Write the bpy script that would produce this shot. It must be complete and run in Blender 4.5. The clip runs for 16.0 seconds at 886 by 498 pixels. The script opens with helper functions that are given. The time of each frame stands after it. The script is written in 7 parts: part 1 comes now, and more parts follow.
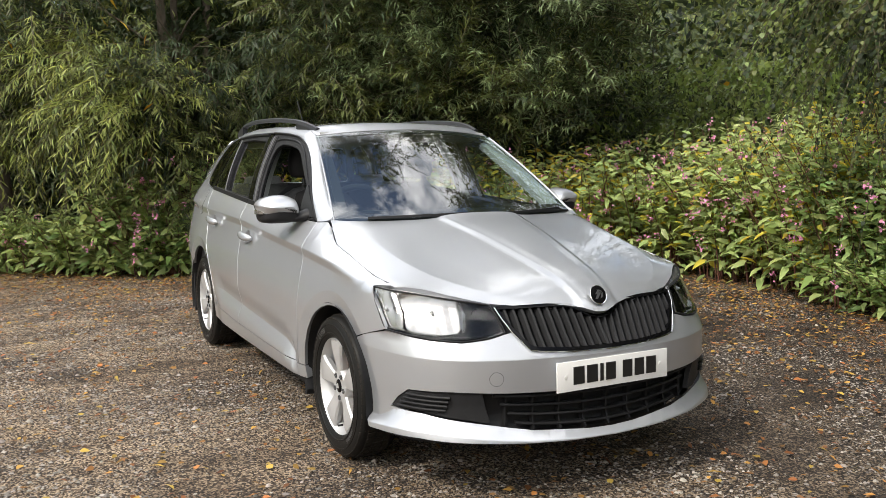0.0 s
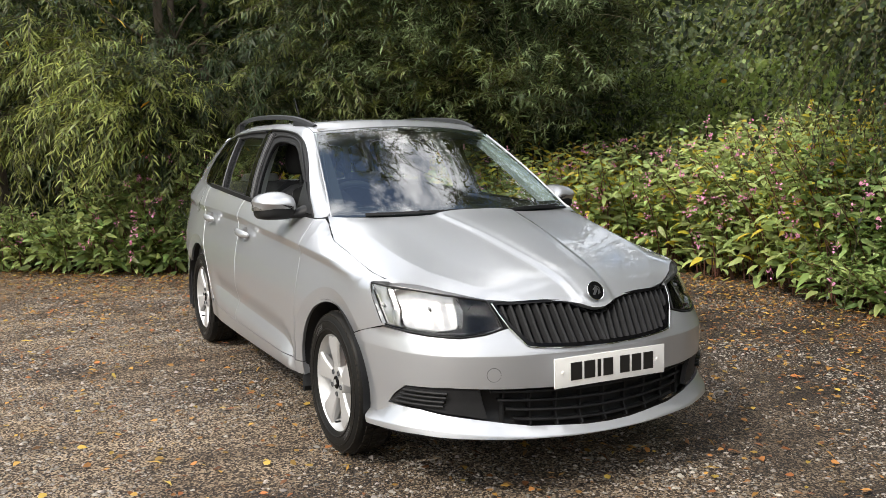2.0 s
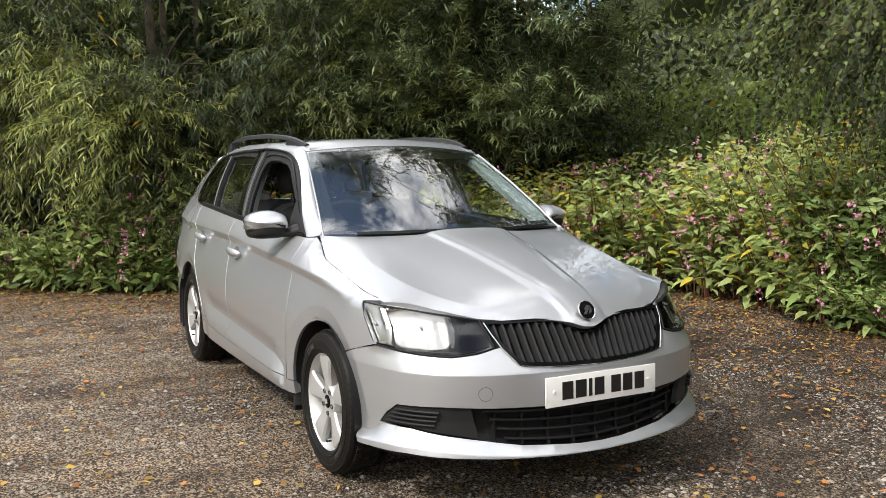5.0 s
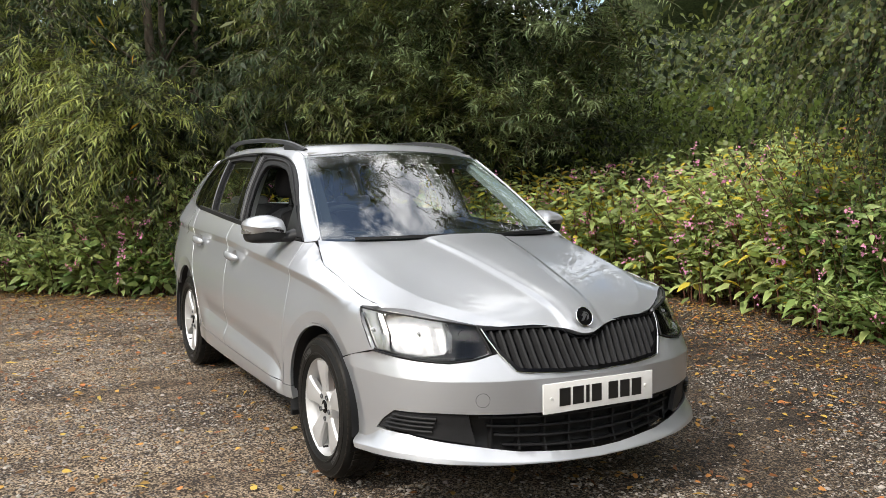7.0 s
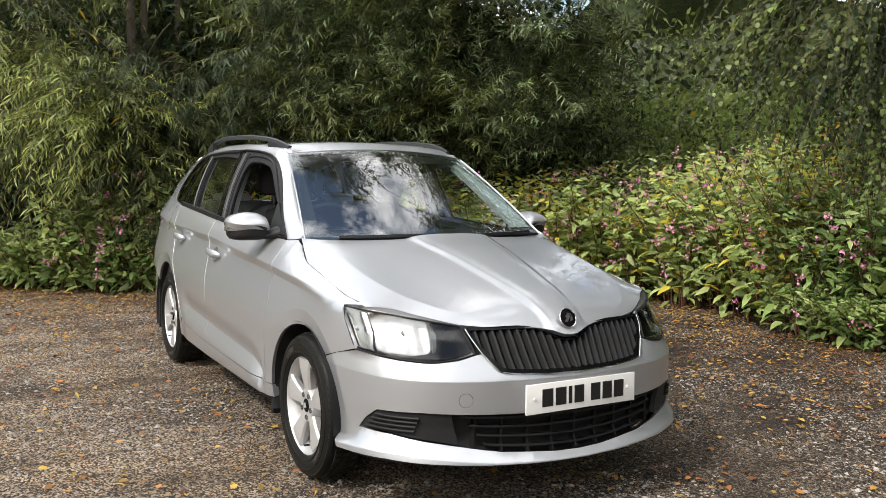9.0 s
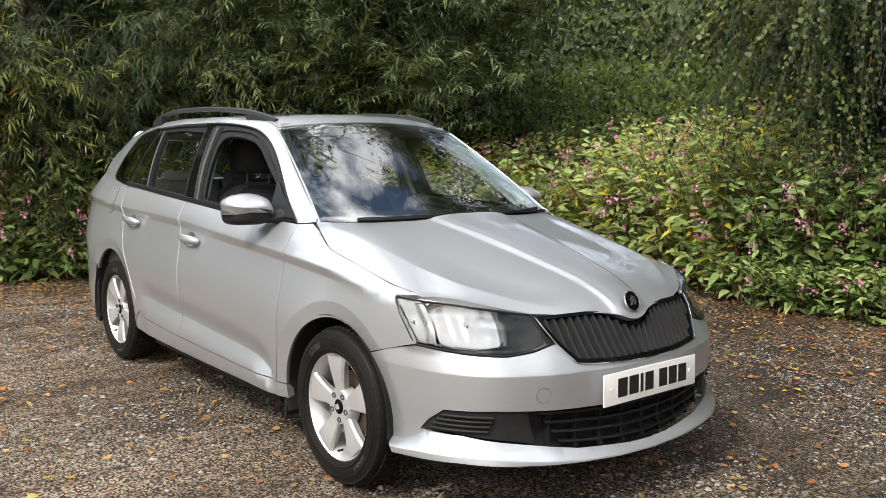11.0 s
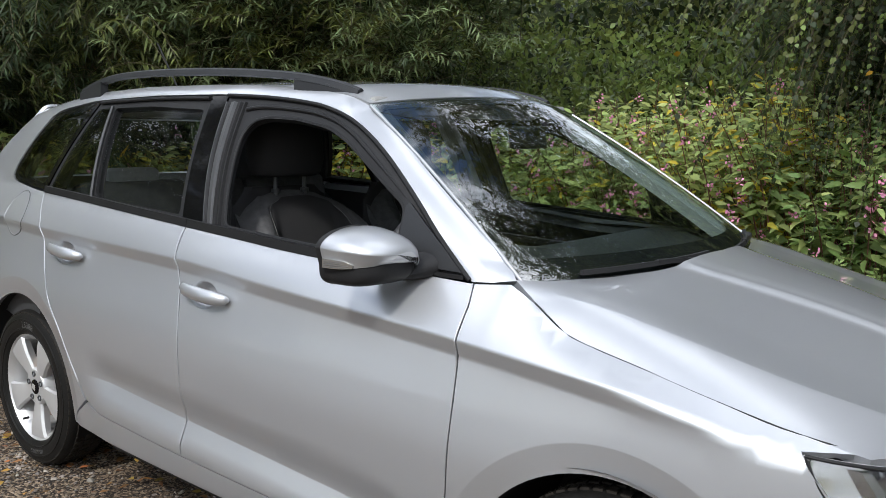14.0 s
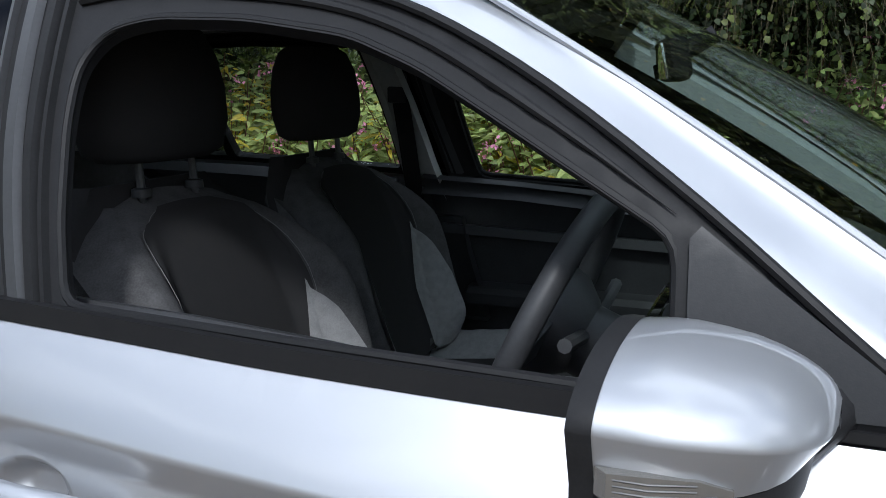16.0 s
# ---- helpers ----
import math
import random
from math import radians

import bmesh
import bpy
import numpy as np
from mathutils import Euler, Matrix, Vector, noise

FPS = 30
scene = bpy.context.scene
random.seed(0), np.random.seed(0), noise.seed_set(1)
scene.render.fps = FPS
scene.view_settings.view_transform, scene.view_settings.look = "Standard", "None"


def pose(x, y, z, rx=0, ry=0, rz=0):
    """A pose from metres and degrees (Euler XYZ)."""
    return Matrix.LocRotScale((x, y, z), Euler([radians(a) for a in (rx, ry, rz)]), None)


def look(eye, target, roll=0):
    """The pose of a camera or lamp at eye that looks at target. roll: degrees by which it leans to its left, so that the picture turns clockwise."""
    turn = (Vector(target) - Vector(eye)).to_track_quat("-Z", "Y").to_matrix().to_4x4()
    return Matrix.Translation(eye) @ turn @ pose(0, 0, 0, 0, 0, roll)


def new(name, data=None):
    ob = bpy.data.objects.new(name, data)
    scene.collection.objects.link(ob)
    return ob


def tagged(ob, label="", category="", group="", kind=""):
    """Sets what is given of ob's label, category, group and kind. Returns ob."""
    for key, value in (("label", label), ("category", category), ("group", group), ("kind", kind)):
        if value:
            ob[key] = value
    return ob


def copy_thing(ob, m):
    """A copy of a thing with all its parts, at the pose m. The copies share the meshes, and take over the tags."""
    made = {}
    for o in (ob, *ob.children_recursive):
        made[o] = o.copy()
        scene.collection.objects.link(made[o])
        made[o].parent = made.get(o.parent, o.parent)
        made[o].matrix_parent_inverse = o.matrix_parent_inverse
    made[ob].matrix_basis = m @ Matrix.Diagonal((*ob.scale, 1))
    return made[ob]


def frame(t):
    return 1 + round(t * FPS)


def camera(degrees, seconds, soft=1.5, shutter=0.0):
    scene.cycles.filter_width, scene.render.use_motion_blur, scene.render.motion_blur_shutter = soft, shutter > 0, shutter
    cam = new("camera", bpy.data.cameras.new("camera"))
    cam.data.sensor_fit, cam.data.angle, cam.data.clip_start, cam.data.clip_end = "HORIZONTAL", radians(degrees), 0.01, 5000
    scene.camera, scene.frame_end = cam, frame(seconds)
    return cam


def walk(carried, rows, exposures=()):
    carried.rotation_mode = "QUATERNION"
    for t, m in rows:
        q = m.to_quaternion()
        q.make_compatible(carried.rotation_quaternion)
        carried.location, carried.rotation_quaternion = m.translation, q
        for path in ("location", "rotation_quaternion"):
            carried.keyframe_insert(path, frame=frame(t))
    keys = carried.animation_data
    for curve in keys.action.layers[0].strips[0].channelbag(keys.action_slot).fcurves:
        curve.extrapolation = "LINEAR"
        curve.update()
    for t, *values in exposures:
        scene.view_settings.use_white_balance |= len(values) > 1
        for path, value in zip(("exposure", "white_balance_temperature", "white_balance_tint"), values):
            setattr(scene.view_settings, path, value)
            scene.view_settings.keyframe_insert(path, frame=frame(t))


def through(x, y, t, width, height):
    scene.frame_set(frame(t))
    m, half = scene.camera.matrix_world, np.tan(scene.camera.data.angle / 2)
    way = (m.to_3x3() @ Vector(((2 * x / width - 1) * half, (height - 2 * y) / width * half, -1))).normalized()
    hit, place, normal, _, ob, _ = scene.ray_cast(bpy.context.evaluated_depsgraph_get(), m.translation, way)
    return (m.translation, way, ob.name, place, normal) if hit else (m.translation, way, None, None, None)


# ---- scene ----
cam = camera(54.6, 16.0, soft=0.5)
PATH = [
    (0, (-2.035, -3.329, 1.287), (-1.105, -1.573, 1.061), -0.2),
    (0.5, (-2.035, -3.331, 1.283), (-1.102, -1.576, 1.061), -0.1),
    (1, (-2.035, -3.331, 1.279), (-1.098, -1.58, 1.045), -0.0),
    (1.5, (-2.042, -3.33, 1.281), (-1.104, -1.58, 1.046), -0.1),
    (2, (-2.036, -3.33, 1.277), (-1.101, -1.578, 1.048), -0.2),
    (2.5, (-2.033, -3.337, 1.28), (-1.099, -1.582, 1.062), -0.1),
    (3, (-2.034, -3.336, 1.28), (-1.094, -1.583, 1.072), -0.1),
    (3.5, (-2.036, -3.335, 1.282), (-1.092, -1.584, 1.082), -0.2),
    (4, (-2.04, -3.336, 1.276), (-1.092, -1.585, 1.086), -0.2),
    (6.5, (-2.05, -3.336, 1.28), (-1.083, -1.594, 1.1), 0.3),
    (7, (-2.048, -3.336, 1.286), (-1.085, -1.592, 1.11), 0.3),
    (7.5, (-2.053, -3.338, 1.281), (-1.092, -1.593, 1.112), 0.2),
    (8, (-2.05, -3.34, 1.28), (-1.086, -1.597, 1.109), 0.0),
    (8.5, (-2.039, -3.355, 1.281), (-1.069, -1.615, 1.107), 0.6),
    (11, (-2.472, -2.69, 1.284), (-1.215, -1.152, 1.05), 0.7),
    (11.5, (-2.567, -2.43, 1.278), (-1.258, -0.944, 0.998), -0.1),
    (12, (-2.545, -2.122, 1.288), (-1.217, -0.66, 0.972), 0.5),
    (12.5, (-2.55, -1.793, 1.289), (-1.194, -0.359, 0.962), 0.4),
    (13, (-2.483, -1.455, 1.294), (-1.075, -0.073, 0.966), 0.1),
    (13.5, (-2.328, -1.114, 1.316), (-0.874, 0.226, 1.013), 1.2),
    (14, (-2.212, -0.729, 1.314), (-0.684, 0.531, 1.03), 1.2),
    (14.5, (-2.026, -0.385, 1.299), (-0.439, 0.8, 1.02), 0.5),
    (15, (-1.825, -0.062, 1.308), (-0.194, 1.059, 1.017), 0.2),
    (15.5, (-1.657, 0.285, 1.297), (0.086, 1.218, 0.994), -0.0),
    (15.8, (-1.521, 0.462, 1.256), (0.271, 1.283, 0.918), -0.3),
    (16, (-1.419, 0.596, 1.254), (0.407, 1.314, 0.868), -0.4),
]
walk(cam, [(t, look(eye, target, roll)) for t, eye, target, roll in PATH],
     exposures=[(0.0, 0.48, 6580, 10), (8.5, 0.48, 6580, 10), (11.0, 0.48, 6530, 10), (12.5, 0.34, 6500, 10), (14.0, 0.12, 6050, 10), (16.0, -0.10, 5650, 10)])

# ---------------------------------------------------------------- light
SUN_EL, SUN_AZ = 46.0, 257.0          # degrees; azimuth clockwise from +y
world = bpy.data.worlds.new("sky")
scene.world = world
world.use_nodes = True
wn = world.node_tree
wn.nodes.clear()


def wnode(kind, **sets):
    n = wn.nodes.new(kind)
    for k, v in sets.items():
        n.inputs[k].default_value = v
    return n


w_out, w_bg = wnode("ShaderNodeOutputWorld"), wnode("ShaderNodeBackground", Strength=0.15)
w_sky = wnode("ShaderNodeTexSky")
w_sky.sky_type, w_sky.sun_disc = "NISHITA", False
w_sky.sun_elevation, w_sky.sun_rotation = radians(SUN_EL), radians(SUN_AZ)
w_sky.air_density, w_sky.dust_density = 1.2, 2.0
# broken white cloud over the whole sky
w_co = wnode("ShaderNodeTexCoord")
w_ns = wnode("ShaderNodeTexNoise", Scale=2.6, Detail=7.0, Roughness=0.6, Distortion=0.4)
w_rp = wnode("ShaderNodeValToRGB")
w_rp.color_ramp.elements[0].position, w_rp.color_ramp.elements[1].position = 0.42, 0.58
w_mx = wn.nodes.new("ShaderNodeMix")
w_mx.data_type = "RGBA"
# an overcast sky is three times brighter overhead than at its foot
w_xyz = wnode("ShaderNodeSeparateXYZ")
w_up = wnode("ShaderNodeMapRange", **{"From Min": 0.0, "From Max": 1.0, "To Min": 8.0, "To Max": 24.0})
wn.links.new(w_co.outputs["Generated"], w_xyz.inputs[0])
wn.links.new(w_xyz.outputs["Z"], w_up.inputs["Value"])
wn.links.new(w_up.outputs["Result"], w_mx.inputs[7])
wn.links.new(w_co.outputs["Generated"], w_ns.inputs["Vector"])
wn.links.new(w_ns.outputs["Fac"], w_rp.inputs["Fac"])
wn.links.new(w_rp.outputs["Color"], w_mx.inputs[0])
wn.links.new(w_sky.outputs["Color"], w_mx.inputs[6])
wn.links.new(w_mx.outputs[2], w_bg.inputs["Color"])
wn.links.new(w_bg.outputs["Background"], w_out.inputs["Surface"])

sun = new("sun", bpy.data.lights.new("sun", "SUN"))
sun.data.energy, sun.data.angle, sun.data.color = 2.7, radians(6), (1.0, 0.95, 0.85)
az, el = radians(SUN_AZ), radians(SUN_EL)
to_sun = Vector((math.sin(az) * math.cos(el), math.cos(az) * math.cos(el), math.sin(el)))
sun.matrix_world = look(to_sun * 30, (0, 0, 0))

# ---------------------------------------------------------------- materials
def material(name, color, rough=0.5, metal=0.0, spots=0.0, scale=8.0, dark=None, bump=0.0, bump_scale=60.0, island=0.0, obj_random=0.0, **extra):
    """A principled material with colour variation at two scales, an optional relief, and variation by island or object."""
    m = bpy.data.materials.new(name)
    m.use_nodes = True
    nt = m.node_tree
    b = nt.nodes["Principled BSDF"]
    b.inputs["Roughness"].default_value, b.inputs["Metallic"].default_value = rough, metal
    for k, v in extra.items():
        b.inputs[k.replace("_", " ")].default_value = v
    co = nt.nodes.new("ShaderNodeTexCoord")
    col = None
    base = (*color, 1)
    if spots:
        lo = (*(dark or [c * 0.55 for c in color]), 1)
        big, fine = nt.nodes.new("ShaderNodeTexNoise"), nt.nodes.new("ShaderNodeTexNoise")
        big.inputs["Scale"].default_value, big.inputs["Detail"].default_value = scale, 5
        fine.inputs["Scale"].default_value, fine.inputs["Detail"].default_value = scale * 9, 3
        add = nt.nodes.new("ShaderNodeMath")
        add.operation = "MULTIPLY_ADD"
        add.inputs[1].default_value = 0.5
        half = nt.nodes.new("ShaderNodeMath")
        half.operation = "MULTIPLY"
        half.inputs[1].default_value = 0.5
        rng = nt.nodes.new("ShaderNodeMapRange")
        rng.inputs[1].default_value, rng.inputs[2].default_value = 0.35, 0.65
        rng.inputs[3].default_value, rng.inputs[4].default_value = spots, 0.0
        mix = nt.nodes.new("ShaderNodeMix")
        mix.data_type = "RGBA"
        mix.inputs[6].default_value, mix.inputs[7].default_value = base, lo
        for n in (big, fine):
            nt.links.new(co.outputs["Object"], n.inputs["Vector"])
        nt.links.new(fine.outputs["Fac"], half.inputs[0])
        nt.links.new(big.outputs["Fac"], add.inputs[0])
        nt.links.new(half.outputs[0], add.inputs[2])
        nt.links.new(add.outputs[0], rng.inputs[0])
        nt.links.new(rng.outputs[0], mix.inputs[0])
        col = mix.outputs[2]
    if island or obj_random:
        rnd = nt.nodes.new("ShaderNodeNewGeometry") if island else nt.nodes.new("ShaderNodeObjectInfo")
        src = rnd.outputs["Random Per Island"] if island else rnd.outputs["Random"]
        hsv = nt.nodes.new("ShaderNodeHueSaturation")
        k = island or obj_random
        val, hue = nt.nodes.new("ShaderNodeMapRange"), nt.nodes.new("ShaderNodeMapRange")
        val.inputs[3].default_value, val.inputs[4].default_value = 1 - k, 1 + k
        frac = nt.nodes.new("ShaderNodeMath")
        frac.operation = "FRACT"
        mul = nt.nodes.new("ShaderNodeMath")
        mul.operation, mul.inputs[1].default_value = "MULTIPLY", 17.3
        hue.inputs[3].default_value, hue.inputs[4].default_value = 0.5 - 0.035 * k, 0.5 + 0.035 * k
        nt.links.new(src, val.inputs[0])
        nt.links.new(src, mul.inputs[0])
        nt.links.new(mul.outputs[0], frac.inputs[0])
        nt.links.new(frac.outputs[0], hue.inputs[0])
        nt.links.new(val.outputs[0], hsv.inputs["Value"])
        nt.links.new(hue.outputs[0], hsv.inputs["Hue"])
        if col:
            nt.links.new(col, hsv.inputs["Color"])
        else:
            hsv.inputs["Color"].default_value = base
        col = hsv.outputs["Color"]
    if col:
        nt.links.new(col, b.inputs["Base Color"])
    else:
        b.inputs["Base Color"].default_value = base
    if bump:
        n, bp = nt.nodes.new("ShaderNodeTexNoise"), nt.nodes.new("ShaderNodeBump")
        n.inputs["Scale"].default_value, n.inputs["Detail"].default_value = bump_scale, 4
        bp.inputs["Strength"].default_value, bp.inputs["Distance"].default_value = bump, 0.4 / bump_scale
        nt.links.new(co.outputs["Object"], n.inputs["Vector"])
        nt.links.new(n.outputs["Fac"], bp.inputs["Height"])
        nt.links.new(bp.outputs["Normal"], b.inputs["Normal"])
    return m


def leaf_material(name, color, island=0.45, gloss=0.45, through=0.35):
    """A leaf: glossy on top, with light shining through it."""
    m = material(name, color, rough=gloss, island=island, Specular_IOR_Level=0.24)
    nt = m.node_tree
    b, out = nt.nodes["Principled BSDF"], nt.nodes["Material Output"]
    tr, mx = nt.nodes.new("ShaderNodeBsdfTranslucent"), nt.nodes.new("ShaderNodeMixShader")
    src = b.inputs["Base Color"].links[0].from_socket
    hs = nt.nodes.new("ShaderNodeHueSaturation")
    hs.inputs["Hue"].default_value, hs.inputs["Saturation"].default_value, hs.inputs["Value"].default_value = 0.48, 1.1, 1.5
    nt.links.new(src, hs.inputs["Color"])
    nt.links.new(hs.outputs["Color"], tr.inputs["Color"])
    mx.inputs[0].default_value = through
    nt.links.new(b.outputs[0], mx.inputs[1])
    nt.links.new(tr.outputs[0], mx.inputs[2])
    nt.links.new(mx.outputs[0], out.inputs["Surface"])
    return m


def glass_material(name, tint, ior=1.5, rough=0.0, layers=2):
    """A thin pane: clear through, with the mirror of its surface growing towards grazing angles."""
    m = bpy.data.materials.new(name)
    m.use_nodes = True
    nt = m.node_tree
    nt.nodes.clear()
    out, mx = nt.nodes.new("ShaderNodeOutputMaterial"), nt.nodes.new("ShaderNodeMixShader")
    tr, gl, lw = nt.nodes.new("ShaderNodeBsdfTransparent"), nt.nodes.new("ShaderNodeBsdfGlossy"), nt.nodes.new("ShaderNodeLayerWeight")
    tr.inputs["Color"].default_value, gl.inputs["Roughness"].default_value, lw.inputs["Blend"].default_value = (*tint, 1), rough, 0.5
    pw, ma = nt.nodes.new("ShaderNodeMath"), nt.nodes.new("ShaderNodeMath")
    pw.operation, pw.inputs[1].default_value = "POWER", 5.2
    f0 = layers * ((ior - 1) / (ior + 1)) ** 2
    ma.operation, ma.inputs[1].default_value, ma.inputs[2].default_value = "MULTIPLY_ADD", 1 - f0, f0
    nt.links.new(lw.outputs["Facing"], pw.inputs[0])
    nt.links.new(pw.outputs[0], ma.inputs[0])
    nt.links.new(ma.outputs[0], mx.inputs[0])
    nt.links.new(tr.outputs[0], mx.inputs[1])
    nt.links.new(gl.outputs[0], mx.inputs[2])
    nt.links.new(mx.outputs[0], out.inputs["Surface"])
    return m


PAINT = material("silver_paint", (0.42, 0.43, 0.45), 0.43, 0.69, spots=0.10, scale=3.0, dark=(0.38, 0.39, 0.41), Coat_Weight=1.0, Coat_Roughness=0.015)
BLACK = material("black_plastic", (0.017, 0.017, 0.018), 0.46, spots=0.6, scale=30, dark=(0.024, 0.024, 0.025), bump=0.08, bump_scale=700, Specular_IOR_Level=0.12)
GLOSSBLACK = material("gloss_black", (0.004, 0.004, 0.0045), 0.05, Specular_IOR_Level=0.10)
RUBBER = material("seal_rubber", (0.011, 0.011, 0.012), 0.5, spots=0.5, scale=25, dark=(0.016, 0.016, 0.016), Specular_IOR_Level=0.2)
TYRE = material("tyre_rubber", (0.009, 0.009, 0.009), 0.42, spots=0.6, scale=14, dark=(0.016, 0.015, 0.013), bump=0.2, bump_scale=300, Specular_IOR_Level=0.08)
TREADRUBBER = material("dusty_tread", (0.030, 0.026, 0.022), 0.85, spots=0.9, scale=30, dark=(0.012, 0.011, 0.010), Specular_IOR_Level=0.1)
ALLOY = material("alloy_silver", (0.50, 0.50, 0.505), 0.48, 0.55, spots=0.25, scale=12, dark=(0.5, 0.49, 0.47), Coat_Weight=0.5)
STEEL = material("brake_disc_steel", (0.30, 0.27, 0.24), 0.42, 0.9, spots=0.8, scale=18, dark=(0.22, 0.10, 0.05))
CHROME = material("chrome", (0.60, 0.61, 0.62), 0.07, 1.0)
REFLECTOR = material("lamp_reflector", (0.32, 0.315, 0.31), 0.20, 0.90, spots=0.2, scale=20)
RAILMAT = material("roof_rail_black", (0.020, 0.021, 0.023), 0.42, spots=0.5, scale=20, dark=(0.030, 0.030, 0.032), bump=0.1, bump_scale=500, Specular_IOR_Level=0.25)
CLOTH = material("black_seat_cloth", (0.034, 0.033, 0.034), 0.9, spots=0.6, scale=40, dark=(0.029, 0.029, 0.030), Specular_IOR_Level=0.1, bump=0.12, bump_scale=700)
CLOTHGREY = material("dark_grey_seat_cloth", (0.090, 0.089, 0.091), 0.9, spots=0.6, scale=40, dark=(0.032, 0.032, 0.034), Specular_IOR_Level=0.1, bump=0.15, bump_scale=500)
CLOTHLIGHT = material("light_grey_seat_cloth", (0.27, 0.27, 0.275), 0.9, spots=0.6, scale=60, dark=(0.14, 0.14, 0.145), bump=0.15, bump_scale=500)
TRIM = material("interior_plastic", (0.042, 0.043, 0.046), 0.5, spots=0.5, scale=20, bump=0.05, bump_scale=500, Specular_IOR_Level=0.35)
TRIMGREY = material("grey_pillar_trim", (0.44, 0.46, 0.45), 0.7, spots=0.3, scale=10)
HEADLINER = material("headliner_cloth", (0.33, 0.33, 0.32), 0.95, spots=0.3, scale=30)
SEALGREY = material("door_channel_grey", (0.050, 0.051, 0.054), 0.42, spots=0.4, scale=20)
STITCH = material("stitching", (0.16, 0.16, 0.16), 0.8)
PLATEWHITE = material("plate_white", (0.72, 0.71, 0.69), 0.25, spots=0.15, scale=10, dark=(0.72, 0.72, 0.70))
PLATEBLACK = material("plate_black", (0.012, 0.012, 0.012), 0.3)
AMBER = material("amber_lens", (0.55, 0.20, 0.03), 0.12, Transmission_Weight=0.3)
REDLENS = material("red_lens", (0.35, 0.01, 0.01), 0.12)
LENS = material("clear_lens", (0.34, 0.33, 0.31), 0.14, 0.7, spots=0.3, scale=8)
MIRROR = material("mirror_glass", (0.9, 0.9, 0.9), 0.0, 1.0)
GLASS = glass_material("window_glass", (0.92, 0.94, 0.93), 1.5, 0.0, 1)
SCREEN = glass_material("windscreen_glass", (0.68, 0.77, 0.74), 1.55, 0.0, 5.2)
DARKGLASS = glass_material("rear_glass", (0.42, 0.46, 0.45), 1.52)
LAMPGLASS = glass_material("lamp_cover", (0.95, 0.96, 0.96), 1.42, 0.0, 1)
LAMPBLACK = material("lamp_bezel_black", (0.003, 0.003, 0.003), 0.04, Specular_IOR_Level=0.05)
TREAD = material("tyre_lettering", (0.055, 0.055, 0.055), 0.45)

# ---------------------------------------------------------------- tools
from mathutils.geometry import delaunay_2d_cdt


def smooth(a, b, v):
    t = np.clip((np.asarray(v, float) - a) / (b - a), 0, 1)
    return t * t * (3 - 2 * t)


def curve(*pts):
    """A monotone cubic through (u, v) pairs, for arrays; held level beyond its ends."""
    x, y = (np.array(c, float) for c in zip(*pts))
    h = np.diff(x)
    d = np.diff(y) / h
    m = np.zeros_like(y)
    m[0], m[-1] = d[0], d[-1]
    same = d[1:] * d[:-1] > 0
    m[1:-1][same] = (2 * d[1:] * d[:-1])[same] / (d[1:] + d[:-1])[same]

    def f(q):
        q = np.clip(np.asarray(q, float), x[0], x[-1])
        i = np.clip(np.searchsorted(x, q) - 1, 0, len(x) - 2)
        t = (q - x[i]) / h[i]
        return (2 * t**3 - 3 * t**2 + 1) * y[i] + (t**3 - 2 * t**2 + t) * h[i] * m[i] + (3 * t**2 - 2 * t**3) * y[i + 1] + (t**3 - t**2) * h[i] * m[i + 1]

    return f


def spline(pts, n=8, closed=False):
    """Points along a Catmull-Rom curve through pts, n to a span."""
    p = np.array(pts, float)
    k = len(p)
    out = []
    for i in range(k if closed else k - 1):
        if closed:
            a, b, c, d = p[i - 1], p[i], p[(i + 1) % k], p[(i + 2) % k]
        else:
            a, b, c, d = p[max(i - 1, 0)], p[i], p[i + 1], p[min(i + 2, k - 1)]
        for s in range(n):
            t = s / n
            out.append(0.5 * (2 * b + (c - a) * t + (2 * a - 5 * b + 4 * c - d) * t * t + (3 * b - a - 3 * c + d) * t**3))
    if not closed:
        out.append(p[-1])
    return np.array(out)


def part(name, geo, mat, parent=None, label="", flat=False, sharp=35, normals=None):
    """One mesh object from (verts, faces) or a bmesh, under a thing or a part."""
    me = bpy.data.meshes.new(name)
    if isinstance(geo, bmesh.types.BMesh):
        geo.to_mesh(me)
        geo.free()
    else:
        me.from_pydata([tuple(v) for v in geo[0]], [], [tuple(int(i) for i in f) for f in geo[1]])
    me.materials.append(mat)
    if len(me.polygons):
        me.polygons.foreach_set("use_smooth", [not flat] * len(me.polygons))
    if normals is not None:
        me.normals_split_custom_set_from_vertices([tuple(n) for n in normals])
    elif not flat:
        me.set_sharp_from_angle(angle=radians(sharp))
    me.update()
    ob = new(name, me)
    ob.parent = parent
    if label:
        ob["label"] = label
    return ob


def empty(name, at=(0, 0, 0), **tags):
    ob = new(name)
    ob.location = at
    ob.empty_display_size = 0.1
    return tagged(ob, **tags)


def inside(loops, p):
    """Which points lie inside closed loops, by the even-odd rule."""
    hit = np.zeros(len(p), bool)
    for loop in loops:
        a, b = np.array(loop), np.roll(np.array(loop), -1, 0)
        for (x0, y0), (x1, y1) in zip(a, b):
            if y0 != y1:
                cross = ((y0 > p[:, 1]) != (y1 > p[:, 1])) & (p[:, 0] < (x1 - x0) * (p[:, 1] - y0) / (y1 - y0) + x0)
                hit ^= cross
    return hit


